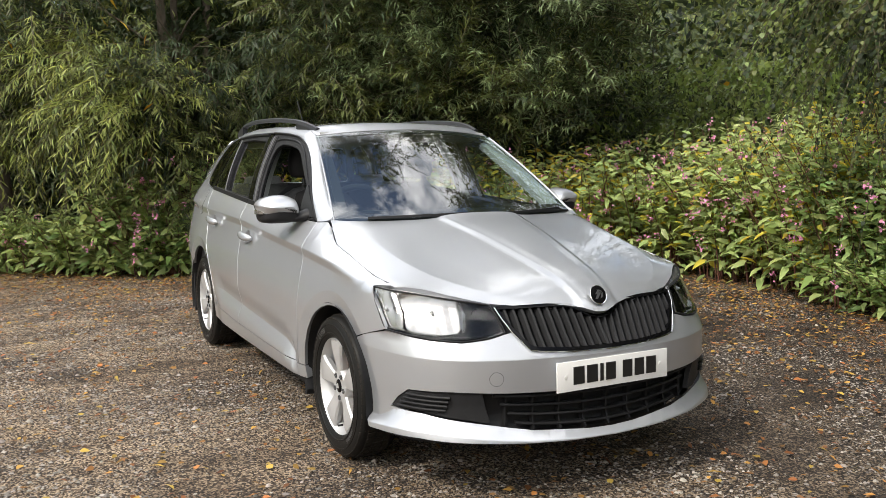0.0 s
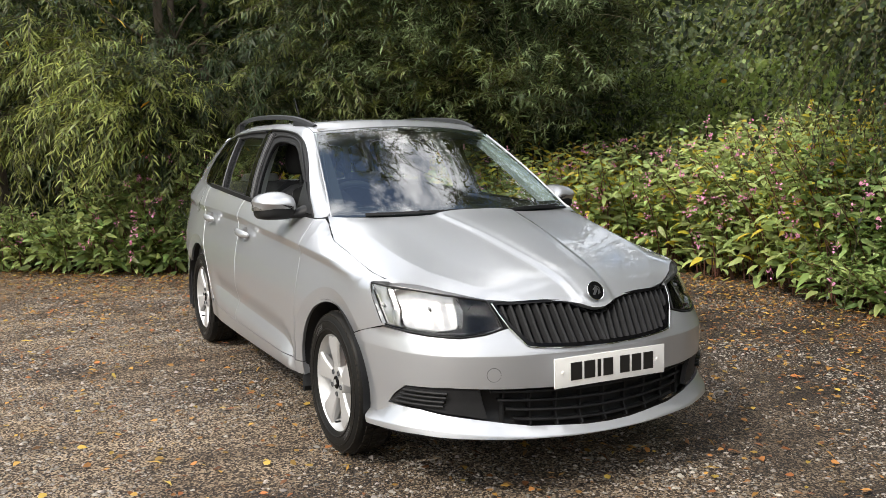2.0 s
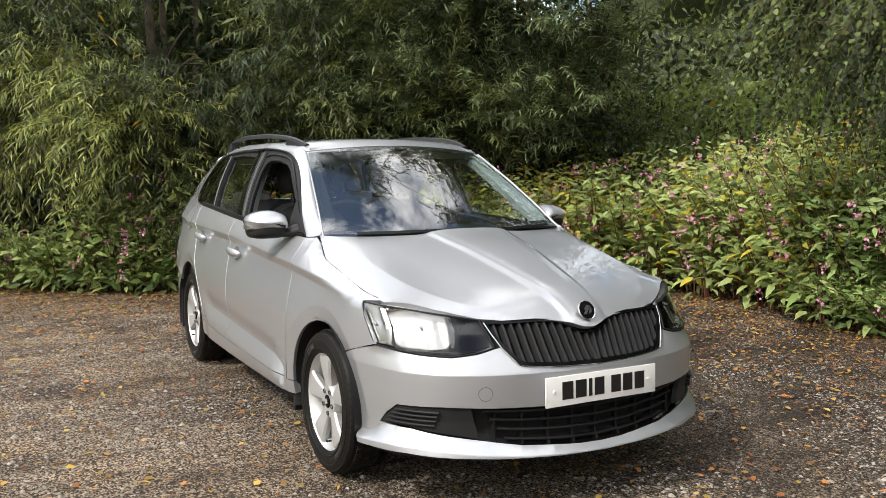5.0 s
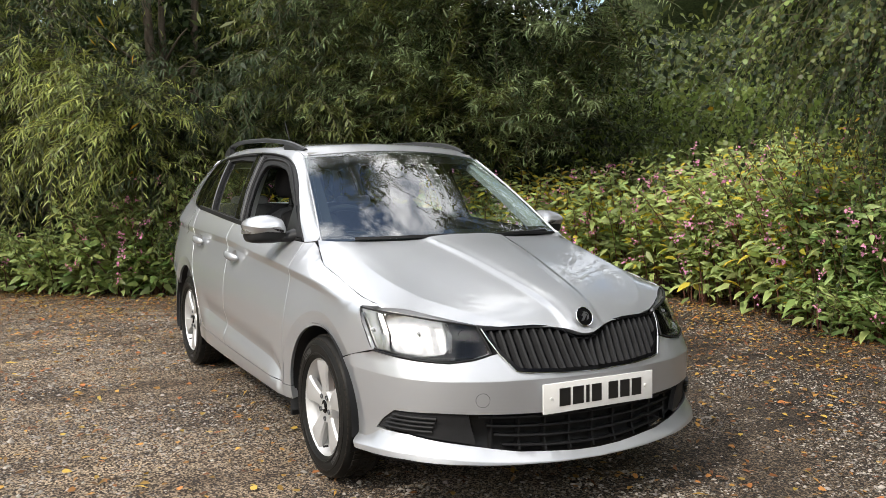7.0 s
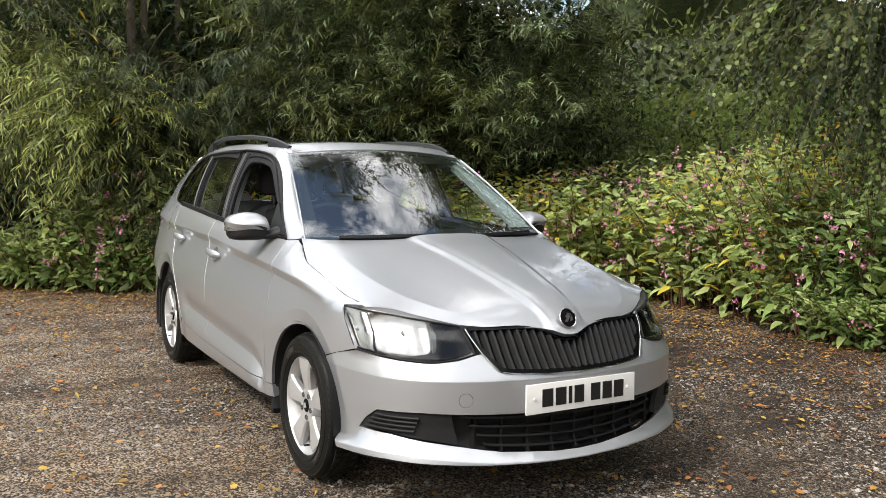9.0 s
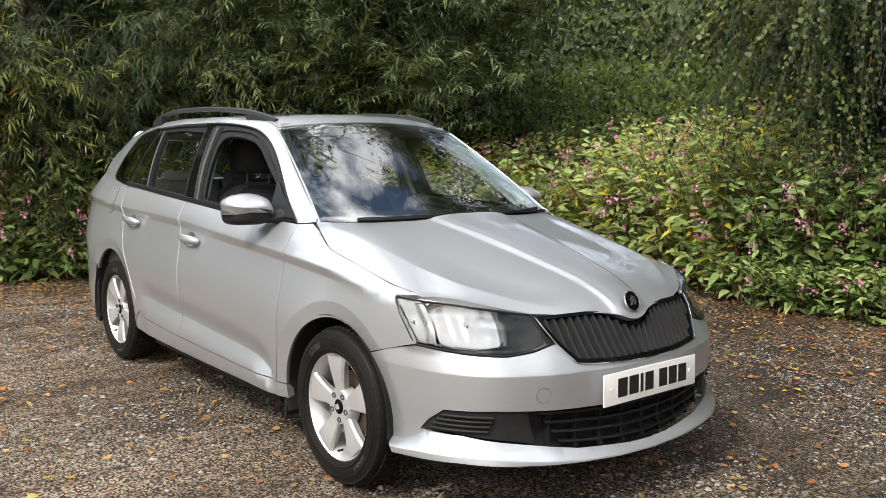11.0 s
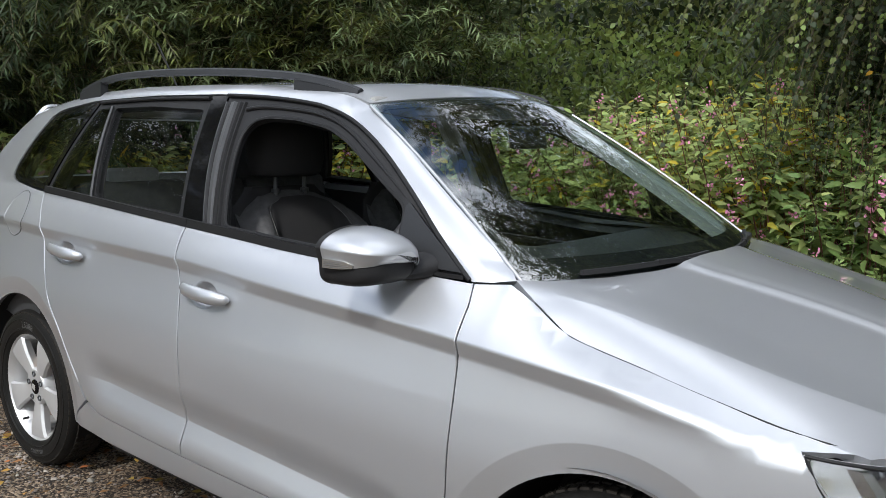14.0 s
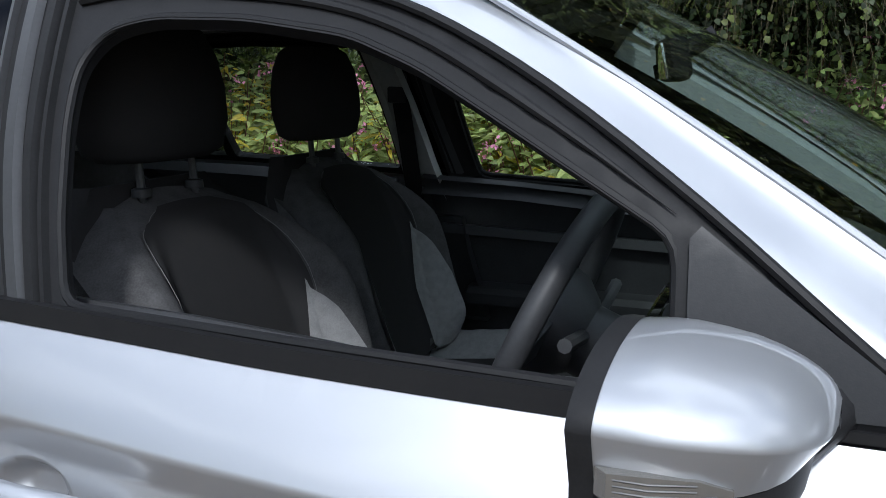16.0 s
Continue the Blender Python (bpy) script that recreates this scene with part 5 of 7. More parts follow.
# ---- wheels
def wheel_parts(sgn):
    """A wheel about its own middle, with its face towards sgn x."""
    w = empty("road_wheel")
    X = lambda g: ([(sgn * a, b, c) for a, b, c in g[0]], [tuple(reversed(q)) for q in g[1]] if sgn < 0 else g[1])  # noqa: E731
    part("tyre", X(lathe([(0.068, 0.200), (0.080, 0.205), (0.089, 0.217), (0.0935, 0.236), (0.0945, 0.252), (0.091, 0.268), (0.084, 0.284), (0.076, 0.2935), (0.055, 0.2995), (0.0, 0.3015), (-0.055, 0.2995), (-0.076, 0.2935), (-0.092, 0.26), (-0.09, 0.214), (-0.068, 0.196)], 72)), TYRE, w, sharp=60)
    # tread blocks round the shoulder
    blocks = []
    for i in range(62):
        for x0, x1, r in ((0.060, 0.084, 0.297), (0.022, 0.052, 0.3045), (-0.018, 0.014, 0.3055), (-0.052, -0.024, 0.3045), (-0.084, -0.060, 0.297)):
            a0, a1 = 2 * math.pi * (i + 0.14) / 62, 2 * math.pi * (i + 0.86) / 62
            drop = 0.009 if abs(x0 + x1) > 0.1 else 0.0
            v = []
            for rr in (r - 0.012, r):
                for xx, aa in ((x0, a0), (x1, a0 + 0.02), (x1, a1 + 0.02), (x0, a1)):
                    q = rr - (drop if (abs(xx) > 0.075) else 0)
                    v.append((xx, q * math.cos(aa), q * math.sin(aa)))
            blocks.append((v, [(4, 5, 6, 7), (0, 1, 5, 4), (1, 2, 6, 5), (2, 3, 7, 6), (3, 0, 4, 7)]))
    part("tread", X(joined(*blocks)), TREADRUBBER, w, flat=True)
    for r0, xx in ((0.226, 0.0932), (0.262, 0.0934)):
        part("sidewall_ring", X(lathe([(xx - 0.003, r0 - 0.004), (xx + 0.001, r0 - 0.002), (xx + 0.001, r0 + 0.002), (xx - 0.003, r0 + 0.004)], 64)), TYRE, w)
    part("rim", X(lathe([(-0.07, 0.19), (-0.06, 0.178), (0.02, 0.176), (0.055, 0.184), (0.066, 0.194), (0.074, 0.198), (0.080, 0.204), (0.078, 0.2085), (0.070, 0.207), (0.060, 0.200), (-0.07, 0.199)], 64)), ALLOY, w)
    part("brake_disc", X(lathe([(0.0, 0.065), (0.012, 0.065), (0.012, 0.128), (0.0, 0.128)], 48)), STEEL, w)
    part("brake_caliper", X(moved(loft([[(a, 0.085, -0.055), (a, 0.135, -0.05), (a, 0.142, 0.0), (a, 0.135, 0.05), (a, 0.085, 0.055)] for a in (-0.02, 0.03)]), pose(0, 0, 0))), SEALGREY, w)
    for i in range(5):
        rings = []
        for r, hw, x1, th in ((0.040, 0.026, 0.066, 0.03), (0.070, 0.0275, 0.067, 0.034), (0.10, 0.034, 0.071, 0.036), (0.135, 0.044, 0.0755, 0.036), (0.168, 0.054, 0.0775, 0.034), (0.193, 0.062, 0.0755, 0.03)):
            rings.append([(x1 - th, r, -hw * 0.8), (x1 - 0.010, r, -hw), (x1 - 0.001, r, -hw * 0.86), (x1 + 0.002, r, 0), (x1 - 0.001, r, hw * 0.86), (x1 - 0.010, r, hw), (x1 - th, r, hw * 0.8)])
        part("spoke", X(moved(loft(rings), pose(0, 0, 0, 72 * i + 90))), ALLOY, w, sharp=30)
        part("wheel_bolt", X(moved(lathe([(0.045, 0.0115), (0.0725, 0.011), (0.0735, 0.0095), (0.066, 0.0065), (0.066, 0)], 12), pose(0, 0.0, 0.0, 72 * i + 54) @ pose(0, 0.050, 0))), SEALGREY, w)
    part("hub", X(lathe([(0.02, 0.074), (0.060, 0.072), (0.068, 0.066), (0.0685, 0.030), (0.064, 0.0)], 40)), ALLOY, w)
    part("hub_cap", X(lathe([(0.064, 0.0295), (0.071, 0.028), (0.0735, 0.024), (0.0745, 0.0)], 32)), GLOSSBLACK, w, "black and silver hub cap")
    part("cap_mark", X(([(0.0748, -0.014, -0.006), (0.0748, 0.012, -0.012), (0.0748, 0.014, 0.006), (0.0748, -0.004, 0.014), (0.0762, -0.014, -0.006), (0.0762, 0.012, -0.012), (0.0762, 0.014, 0.006), (0.0762, -0.004, 0.014)], [(4, 5, 6, 7), (0, 1, 5, 4), (1, 2, 6, 5), (2, 3, 7, 6), (3, 0, 4, 7)])), ALLOY, w, flat=True)
    part("valve", X(moved(sweep([(0.06, 0.0, 0), (0.082, 0.0, 0)], disc_ring(0.0045, 8)), pose(0, 0, -0.168))), RUBBER, w)
    return w


def lettering(text, size, radius, at_angle, face_x, sgn, parent):
    """Raised characters bent round a sidewall."""
    cu = bpy.data.curves.new("lettering", "FONT")
    cu.body, cu.size, cu.extrude, cu.align_x, cu.resolution_u = text, size, 0.0006, "CENTER", 2
    tmp = new("lettering", cu)
    me = bpy.data.meshes.new_from_object(tmp.evaluated_get(bpy.context.evaluated_depsgraph_get()))
    bpy.data.objects.remove(tmp)
    vs = []
    for v in me.vertices:
        r, a = radius + v.co.y, radians(at_angle) - v.co.x / radius
        vs.append((sgn * (face_x + v.co.z), -sgn * -math.cos(a) * r, math.sin(a) * r))
    fs = [tuple(p.vertices) for p in me.polygons]
    return part("sidewall_letters", (vs, fs), TREAD, parent, flat=True)


for sgn in (-1, 1):
    first = wheel_parts(sgn)
    if sgn < 0:
        lettering("LS388", 0.034, 0.232, 118, 0.0942, sgn, first)
        lettering("185/60R15", 0.022, 0.236, -48, 0.0942, sgn, first)
    first.parent = car
    first.location = (sgn * 0.697, 0.012, 0.302)
    first.rotation_euler = (radians(5 * sgn), 0, 0)
    other = copy_thing(first, pose(sgn * 0.690, 2.465, 0.300, 31))
    for ob in (first, other):
        ob["label"] = "five-spoke silver alloy wheel with black tyre"
    # liners and mud flaps
    for (cy, cz, cr), far in ((ARCH_F, 0.45), (ARCH_R, 0.45)):
        rows = []
        for xx, rr in ((far, cr - 0.004), (0.70, cr - 0.002), (0.775, cr + 0.004), (0.79, cr + 0.012)):
            rows.append([(sgn * xx, y, z) for y, z in arc(cy, cz, rr, -16, 196, 40)])
        liner = loft(rows, cap=False, closed=False)
        part("wheel_arch_liner", liner, RUBBER, car)
        part("arch_inner_wall", ([(sgn * far, y, z) for y, z in arc(cy, cz, cr, -30, 210, 30)], [tuple(range(31))]), RUBBER, car, flat=True)
    for yy, y2 in ((0.372, 0.402), (2.795, 2.825)):
        part("mud_flap", loft([[(sgn * a, yy + (y2 - yy) * t + d, z) for a, d in ((0.66, 0), ((0.784 if yy < 1 else 0.775) - 0.008 * t, 0.0), ((0.789 if yy < 1 else 0.78) - 0.008 * t, 0.012), (0.66, 0.014))] for t, z in ((0, 0.43 if yy < 1 else 0.46), (0.3, 0.36), (0.6, 0.26), (0.9, 0.180), (1.0, 0.168))]), BLACK, car, sharp=40)

# ---- underside and rear end
part("underbody", block((1.50, 1.45, 0.10), (0, 1.23, 0.235), 0.03), RUBBER, car)
# unseen black block below the bonnet, added so the panel gaps stay dark
part("engine_bay", block((0.88, 1.0, 0.42), (0, -0.17, 0.39), 0.04), RUBBER, car)
part("bulkhead", block((1.30, 0.06, 0.60), (0, 0.40, 0.58), 0.02), RUBBER, car)
part("boot_floor", block((0.90, 1.25, 0.12), (0, 2.60, 0.36), 0.04), RUBBER, car)
part("slam_panel", block((0.78, 0.05, 0.20), (0, -0.58, 0.60), 0.02), RUBBER, car)
r_y = curve((0.2, 3.36), (0.3, 3.405), (0.5, 3.41), (0.62, 3.40), (0.70, 3.35), (0.9, 3.30), (1.05, 3.225), (1.2, 3.11), (1.35, 2.975), (1.42, 2.92))
rear_f = lambda x, z: (x, r_y(z) - 0.15 * (np.abs(np.asarray(x, float)) / 0.70) ** 2.6, z)  # noqa: E731
panel("tailgate", rounded([(-0.60, 0.64), (0.60, 0.64), (0.62, 0.9), (0.58, 1.06), (0.50, 1.30), (0.46, 1.37), (-0.46, 1.37), (-0.50, 1.30), (-0.58, 1.06), (-0.62, 0.9)], 0.03), rear_f, PAINT, car, step=0.06, flip=True,
      holes=[rounded([(-0.54, 1.05), (0.54, 1.05), (0.43, 1.32), (-0.43, 1.32)], 0.05)])
panel("rear_window", rounded([(-0.545, 1.045), (0.545, 1.045), (0.435, 1.325), (-0.435, 1.325)], 0.05), rear_f, DARKGLASS, car, step=0.08, flip=True, depth=0.004, offset=-0.004)
for sg in (-1, 1):
    panel("tail_lamp", rounded([(sg * 0.48, 0.80), (sg * 0.62, 0.80), (sg * 0.63, 0.95), (sg * 0.60, 1.02), (sg * 0.52, 1.0)], 0.03), rear_f, REDLENS, car, "red tail lamp", step=0.05, flip=True, offset=0.004)
q_px, q_py = curve((0, 0), (0.4, 0.4), (0.62, 0.60), (0.77, 0.705), (0.92, 0.745), (1.12, 0.775), (1.30, 0.79)), curve((0, 3.41), (0.4, 3.39), (0.62, 3.32), (0.77, 3.22), (0.92, 3.07), (1.12, 2.87), (1.30, 2.70))
rb = lambda s, z: (np.sign(s) * q_px(np.abs(s)), q_py(np.abs(s)) - 0.06 * smooth(0.32, 0.2, z) - 0.03 * smooth(0.58, 0.66, z), z)  # noqa: E731
panel("rear_bumper", full([(0, 0.24), (-0.9, 0.25), (-1.10, 0.262), (-1.14, 0.40), (-1.17, 0.50), (-1.205, 0.572), (-1.0, 0.61), (-0.75, 0.655), (0, 0.645)]), rb, PAINT, car, step=0.05, flip=True)

# ---------------------------------------------------------------- inside the car
cabin = car
floor_z = 0.30
part("cabin_floor", block((1.42, 1.95, 0.05), (0, 1.40, floor_z), 0.01), TRIM, cabin)
panel("headliner", [(-0.50, 0.98), (0.50, 0.98), (0.52, 1.3), (0.52, 2.4), (0.45, 2.85), (-0.45, 2.85), (-0.52, 2.4), (-0.52, 1.3)], lambda x, y: (x, y, r_z(y) - 0.045 - 0.030 * (np.asarray(x) / 0.5) ** 2), HEADLINER, cabin, step=0.08, depth=0.0, flip=True)

# dashboard: a section carried across
dash = [(0.33, 0.60), (0.34, 0.90), (0.37, 0.955), (0.46, 0.968), (0.58, 0.972), (0.66, 0.965), (0.715, 0.945), (0.735, 0.90), (0.725, 0.84), (0.70, 0.80), (0.715, 0.74), (0.70, 0.60), (0.62, 0.48), (0.36, 0.45)]
rows = []
for x in np.linspace(-0.69, 0.69, 25):
    hood = 0.028 * math.exp(-((x + 0.35) / 0.16) ** 2)
    pull = 0.10 * (abs(x) / 0.69) ** 2
    rows.append([(x, y + pull * (1 if y < 0.5 else 0.1), z + hood * (1 if z > 0.9 and y > 0.5 else 0)) for y, z in spline(dash, 2, closed=True)])
dashboard = part("dashboard", loft(rows), TRIM, cabin, "black moulded dashboard")
for vx in (-0.60, -0.09, 0.09, 0.60):
    part("air_vent", block((0.10, 0.02, 0.06), (vx, 0.735, 0.875), 0.008), BLACK, dashboard)
part("display", block((0.16, 0.012, 0.09), (0, 0.738, 0.80), 0.006), GLOSSBLACK, dashboard)
part("instrument_binnacle", block((0.30, 0.03, 0.12), (-0.35, 0.725, 0.915), 0.02), GLOSSBLACK, dashboard)
part("centre_console", block((0.22, 0.80, 0.20), (0, 1.10, 0.42), 0.03), TRIM, cabin)
lever = part("gear_lever", sweep([(0, 0.95, 0.50), (0, 0.97, 0.62)], disc_ring(0.014, 10)), TRIM, cabin)
part("gear_knob", moved(lathe([(-0.04, 0.012), (-0.02, 0.022), (0.01, 0.024), (0.03, 0.016), (0.035, 0)], 18, "z"), pose(0, 0.97, 0.64)), TRIM, lever)

# steering wheel
wheel = empty("steering_wheel")
wheel.parent = cabin
sm = pose(-0.35, 0.865, 0.942, -66, 0, 0)
rim = [sm @ Vector((0.183 * math.cos(a), 0.183 * math.sin(a) * 0.985, 0)) for a in np.linspace(0, 2 * math.pi, 56, endpoint=False)]
part("steering_rim", sweep(rim, disc_ring(0.0165, 12), closed=True, up=tuple(sm.to_3x3() @ Vector((0, 0, 1)))), TRIM, wheel, "black leather steering wheel rim")
part("steering_boss", moved(lathe([(-0.05, 0.05), (-0.02, 0.075), (0.0, 0.078), (0.018, 0.06), (0.022, 0)], 28, "z"), sm), TRIM, wheel)
for ang in (0, 180, 90):
    part("steering_spoke", moved(loft([[(r, -w, -0.012), (r, w, -0.012), (r, w, 0.006), (r, -w, 0.006)] for r, w in ((0.05, 0.030), (0.10, 0.020), (0.14, 0.017), (0.178, 0.024))]), sm @ pose(0, 0, 0, 0, 0, ang)), TRIM, wheel)
for sx in (-1, 1):
    part("stalk", sweep([sm @ Vector((0.05 * sx, -0.02, -0.05)), sm @ Vector((0.16 * sx, -0.04, -0.045))], disc_ring(0.009, 8)), TRIM, wheel)
part("steering_column", sweep([sm @ Vector((0, 0, -0.02)), sm @ Vector((0, 0, -0.18))], disc_ring(0.05, 12)), TRIM, wheel)

# front seats
def front_seat(cx):
    seat = empty("front_seat")
    wv = curve((0, 0.235), (0.25, 0.262), (0.5, 0.268), (0.72, 0.245), (0.88, 0.205), (1.0, 0.135))
    yv = curve((0, 1.415), (0.3, 1.470), (0.6, 1.515), (0.85, 1.568), (1.0, 1.605))
    zv = curve((0, 0.60), (0.3, 0.745), (0.6, 0.90), (0.85, 1.025), (1.0, 1.078))

    def face(u, v, grow=0.0):
        u, v = np.asarray(u, float), np.asarray(v, float)
        a = np.abs(u)
        bol = 0.082 * smooth(0.45, 0.84, a) * (1 - smooth(0.62, 0.92, v)) * smooth(-0.1, 0.2, v)
        wrap = 0.085 * smooth(0.86, 1.0, a) + 0.05 * smooth(0.9, 1.0, v) * (1 - a * 0.5)
        groove = 0.006 * np.exp(-((a - 0.585 - 0.06 * v) / 0.022) ** 2) * (v < 0.9)
        return cx + u * wv(v), yv(v) - bol + wrap + groove - grow, zv(v) - 0.02 * a * a * smooth(0.7, 1, v)

    insert = [(-0.56, 0.0), (0.56, 0.0), (0.60, 0.30), (0.64, 0.6), (0.66, 0.80), (0.60, 0.90), (0.36, 0.94), (-0.36, 0.94), (-0.60, 0.90), (-0.66, 0.80), (-0.64, 0.6), (-0.60, 0.30)]
    wing = [[(s * a, b) for a, b in ((0.52, 0.02), (0.50, 0.30), (0.60, 0.62), (0.70, 0.52), (0.79, 0.36), (0.83, 0.16), (0.83, 0.0), (0.60, -0.02))] for s in (-1, 1)]
    wing = [w if s < 0 else w[::-1] for s, w in zip((-1, 1), wing)]
    panel("insert", insert, face, CLOTH, seat, "black ribbed cloth insert", step=0.04, depth=0.0, offset=0.004)
    panel("cover", [(-1, -0.02), (1, -0.02), (1, 0.5), (1, 0.9), (0.96, 1.0), (-0.96, 1.0), (-1, 0.9), (-1, 0.5)], face, CLOTHGREY, seat, "dark grey cloth cover", step=0.03, depth=0.03)
    for w in wing:
        panel("side_panel", w, face, CLOTHLIGHT, seat, "light grey cloth side panel", step=0.03, depth=0.0, offset=0.009)
    path = [Vector([float(c) for c in face(u, v)]) + Vector((0, -0.004, 0)) for u, v in spline(insert[1:-1], 4)] + []
    part("stitching", sweep(path, disc_ring(0.0006, 4)), STITCH, seat)
    ring = lambda v, d: [(cx + wv(v) * s * 1.0, float(yv(v)) + e, float(zv(v))) for s, e in ((-0.98, 0.055), (-1.0, 0.09), (-0.9, d), (0.9, d), (1.0, 0.09), (0.98, 0.055))]  # noqa: E731
    part("backrest_shell", loft([ring(0.0, 0.14), ring(0.3, 0.14), ring(0.6, 0.13), ring(0.85, 0.10), ring(0.97, 0.085), [(p[0], p[1], p[2] + 0.012) for p in ring(1.0, 0.07)]]), CLOTH, seat, sharp=60)
    # head restraint on two posts
    prof = ((1.124, 0.110, 0.035), (1.136, 0.134, 0.052), (1.18, 0.145, 0.062), (1.23, 0.143, 0.063), (1.28, 0.130, 0.058), (1.316, 0.110, 0.046), (1.332, 0.082, 0.028))
    part("head_pad", loft([[(cx + hw * math.copysign(abs(math.cos(a)) ** 0.6, math.cos(a)), 1.632 + 0.16 * (z - 1.11) * 0.3 + d * math.copysign(abs(math.sin(a)) ** 0.75, math.sin(a)) + 0.02 * math.cos(a) ** 2, z) for a in np.linspace(0, 2 * math.pi, 28, endpoint=False)] for z, hw, d in prof]), CLOTH, seat, sharp=70)
    for sx in (-0.062, 0.062):
        part("post", sweep([(cx + sx, 1.628, 1.05), (cx + sx, 1.634, 1.14)], disc_ring(0.0065, 10)), SEALGREY, seat)
        part("post_guide", moved(lathe([(0, 0.015), (0.012, 0.014), (0.014, 0.008)], 14, "z"), pose(cx + sx, 1.63, 1.072)), TRIM, seat)
    # cushion
    cu = lambda u, v: (cx + np.asarray(u) * 0.262, 0.935 + np.asarray(v) * 0.50, 0.625 - 0.06 * np.asarray(v) + 0.05 * smooth(0.5, 0.85, np.abs(u)) - 0.06 * smooth(0.12, 0, v) - 0.04 * smooth(0.9, 1, np.abs(u)))  # noqa: E731
    panel("cushion_insert", [(-0.5, 0.02), (0.5, 0.02), (0.5, 1), (-0.5, 1)], cu, CLOTH, seat, step=0.08, depth=0.0, offset=0.003)
    panel("cushion_cover", [(-1, 0), (1, 0), (1, 1), (-1, 1)], cu, CLOTHLIGHT, seat, "light grey cloth cushion edge", step=0.06, depth=0.12)
    part("seat_frame", block((0.48, 0.50, 0.14), (cx, 1.20, 0.42), 0.03), TRIM, seat)
    return seat


for cx, slide in ((-0.342, -0.155), (0.352, -0.045)):
    chair = front_seat(cx)
    chair.parent = cabin
    chair.location = (0, slide, 0.015 if cx < 0 else 0)

# rear bench
bench = empty("rear_bench")
bench.parent = cabin
part("bench_cushion", block((1.24, 0.50, 0.16), (0, 2.02, 0.55), 0.05, (6, 0, 0), 3), CLOTHGREY, bench)
for bx, bw in ((-0.38, 0.46), (0.0, 0.28), (0.38, 0.46)):
    part("bench_backrest", block((bw, 0.13, 0.56), (bx, 2.33, 0.80), 0.045, (-16, 0, 0), 3), CLOTHGREY, bench)
    part("bench_head_restraint", block((0.25 if bw > 0.3 else 0.2, 0.09, 0.12), (bx, 2.40, 1.065), 0.04, (-12, 0, 0), 3), CLOTHLIGHT if bw > 0.3 else CLOTHGREY, bench)
part("load_cover", block((1.10, 0.70, 0.015), (0, 2.78, 0.985), 0.005), TRIM, cabin)
part("boot_trim", block((1.16, 0.75, 0.5), (0, 2.78, 0.66), 0.03), TRIM, cabin)

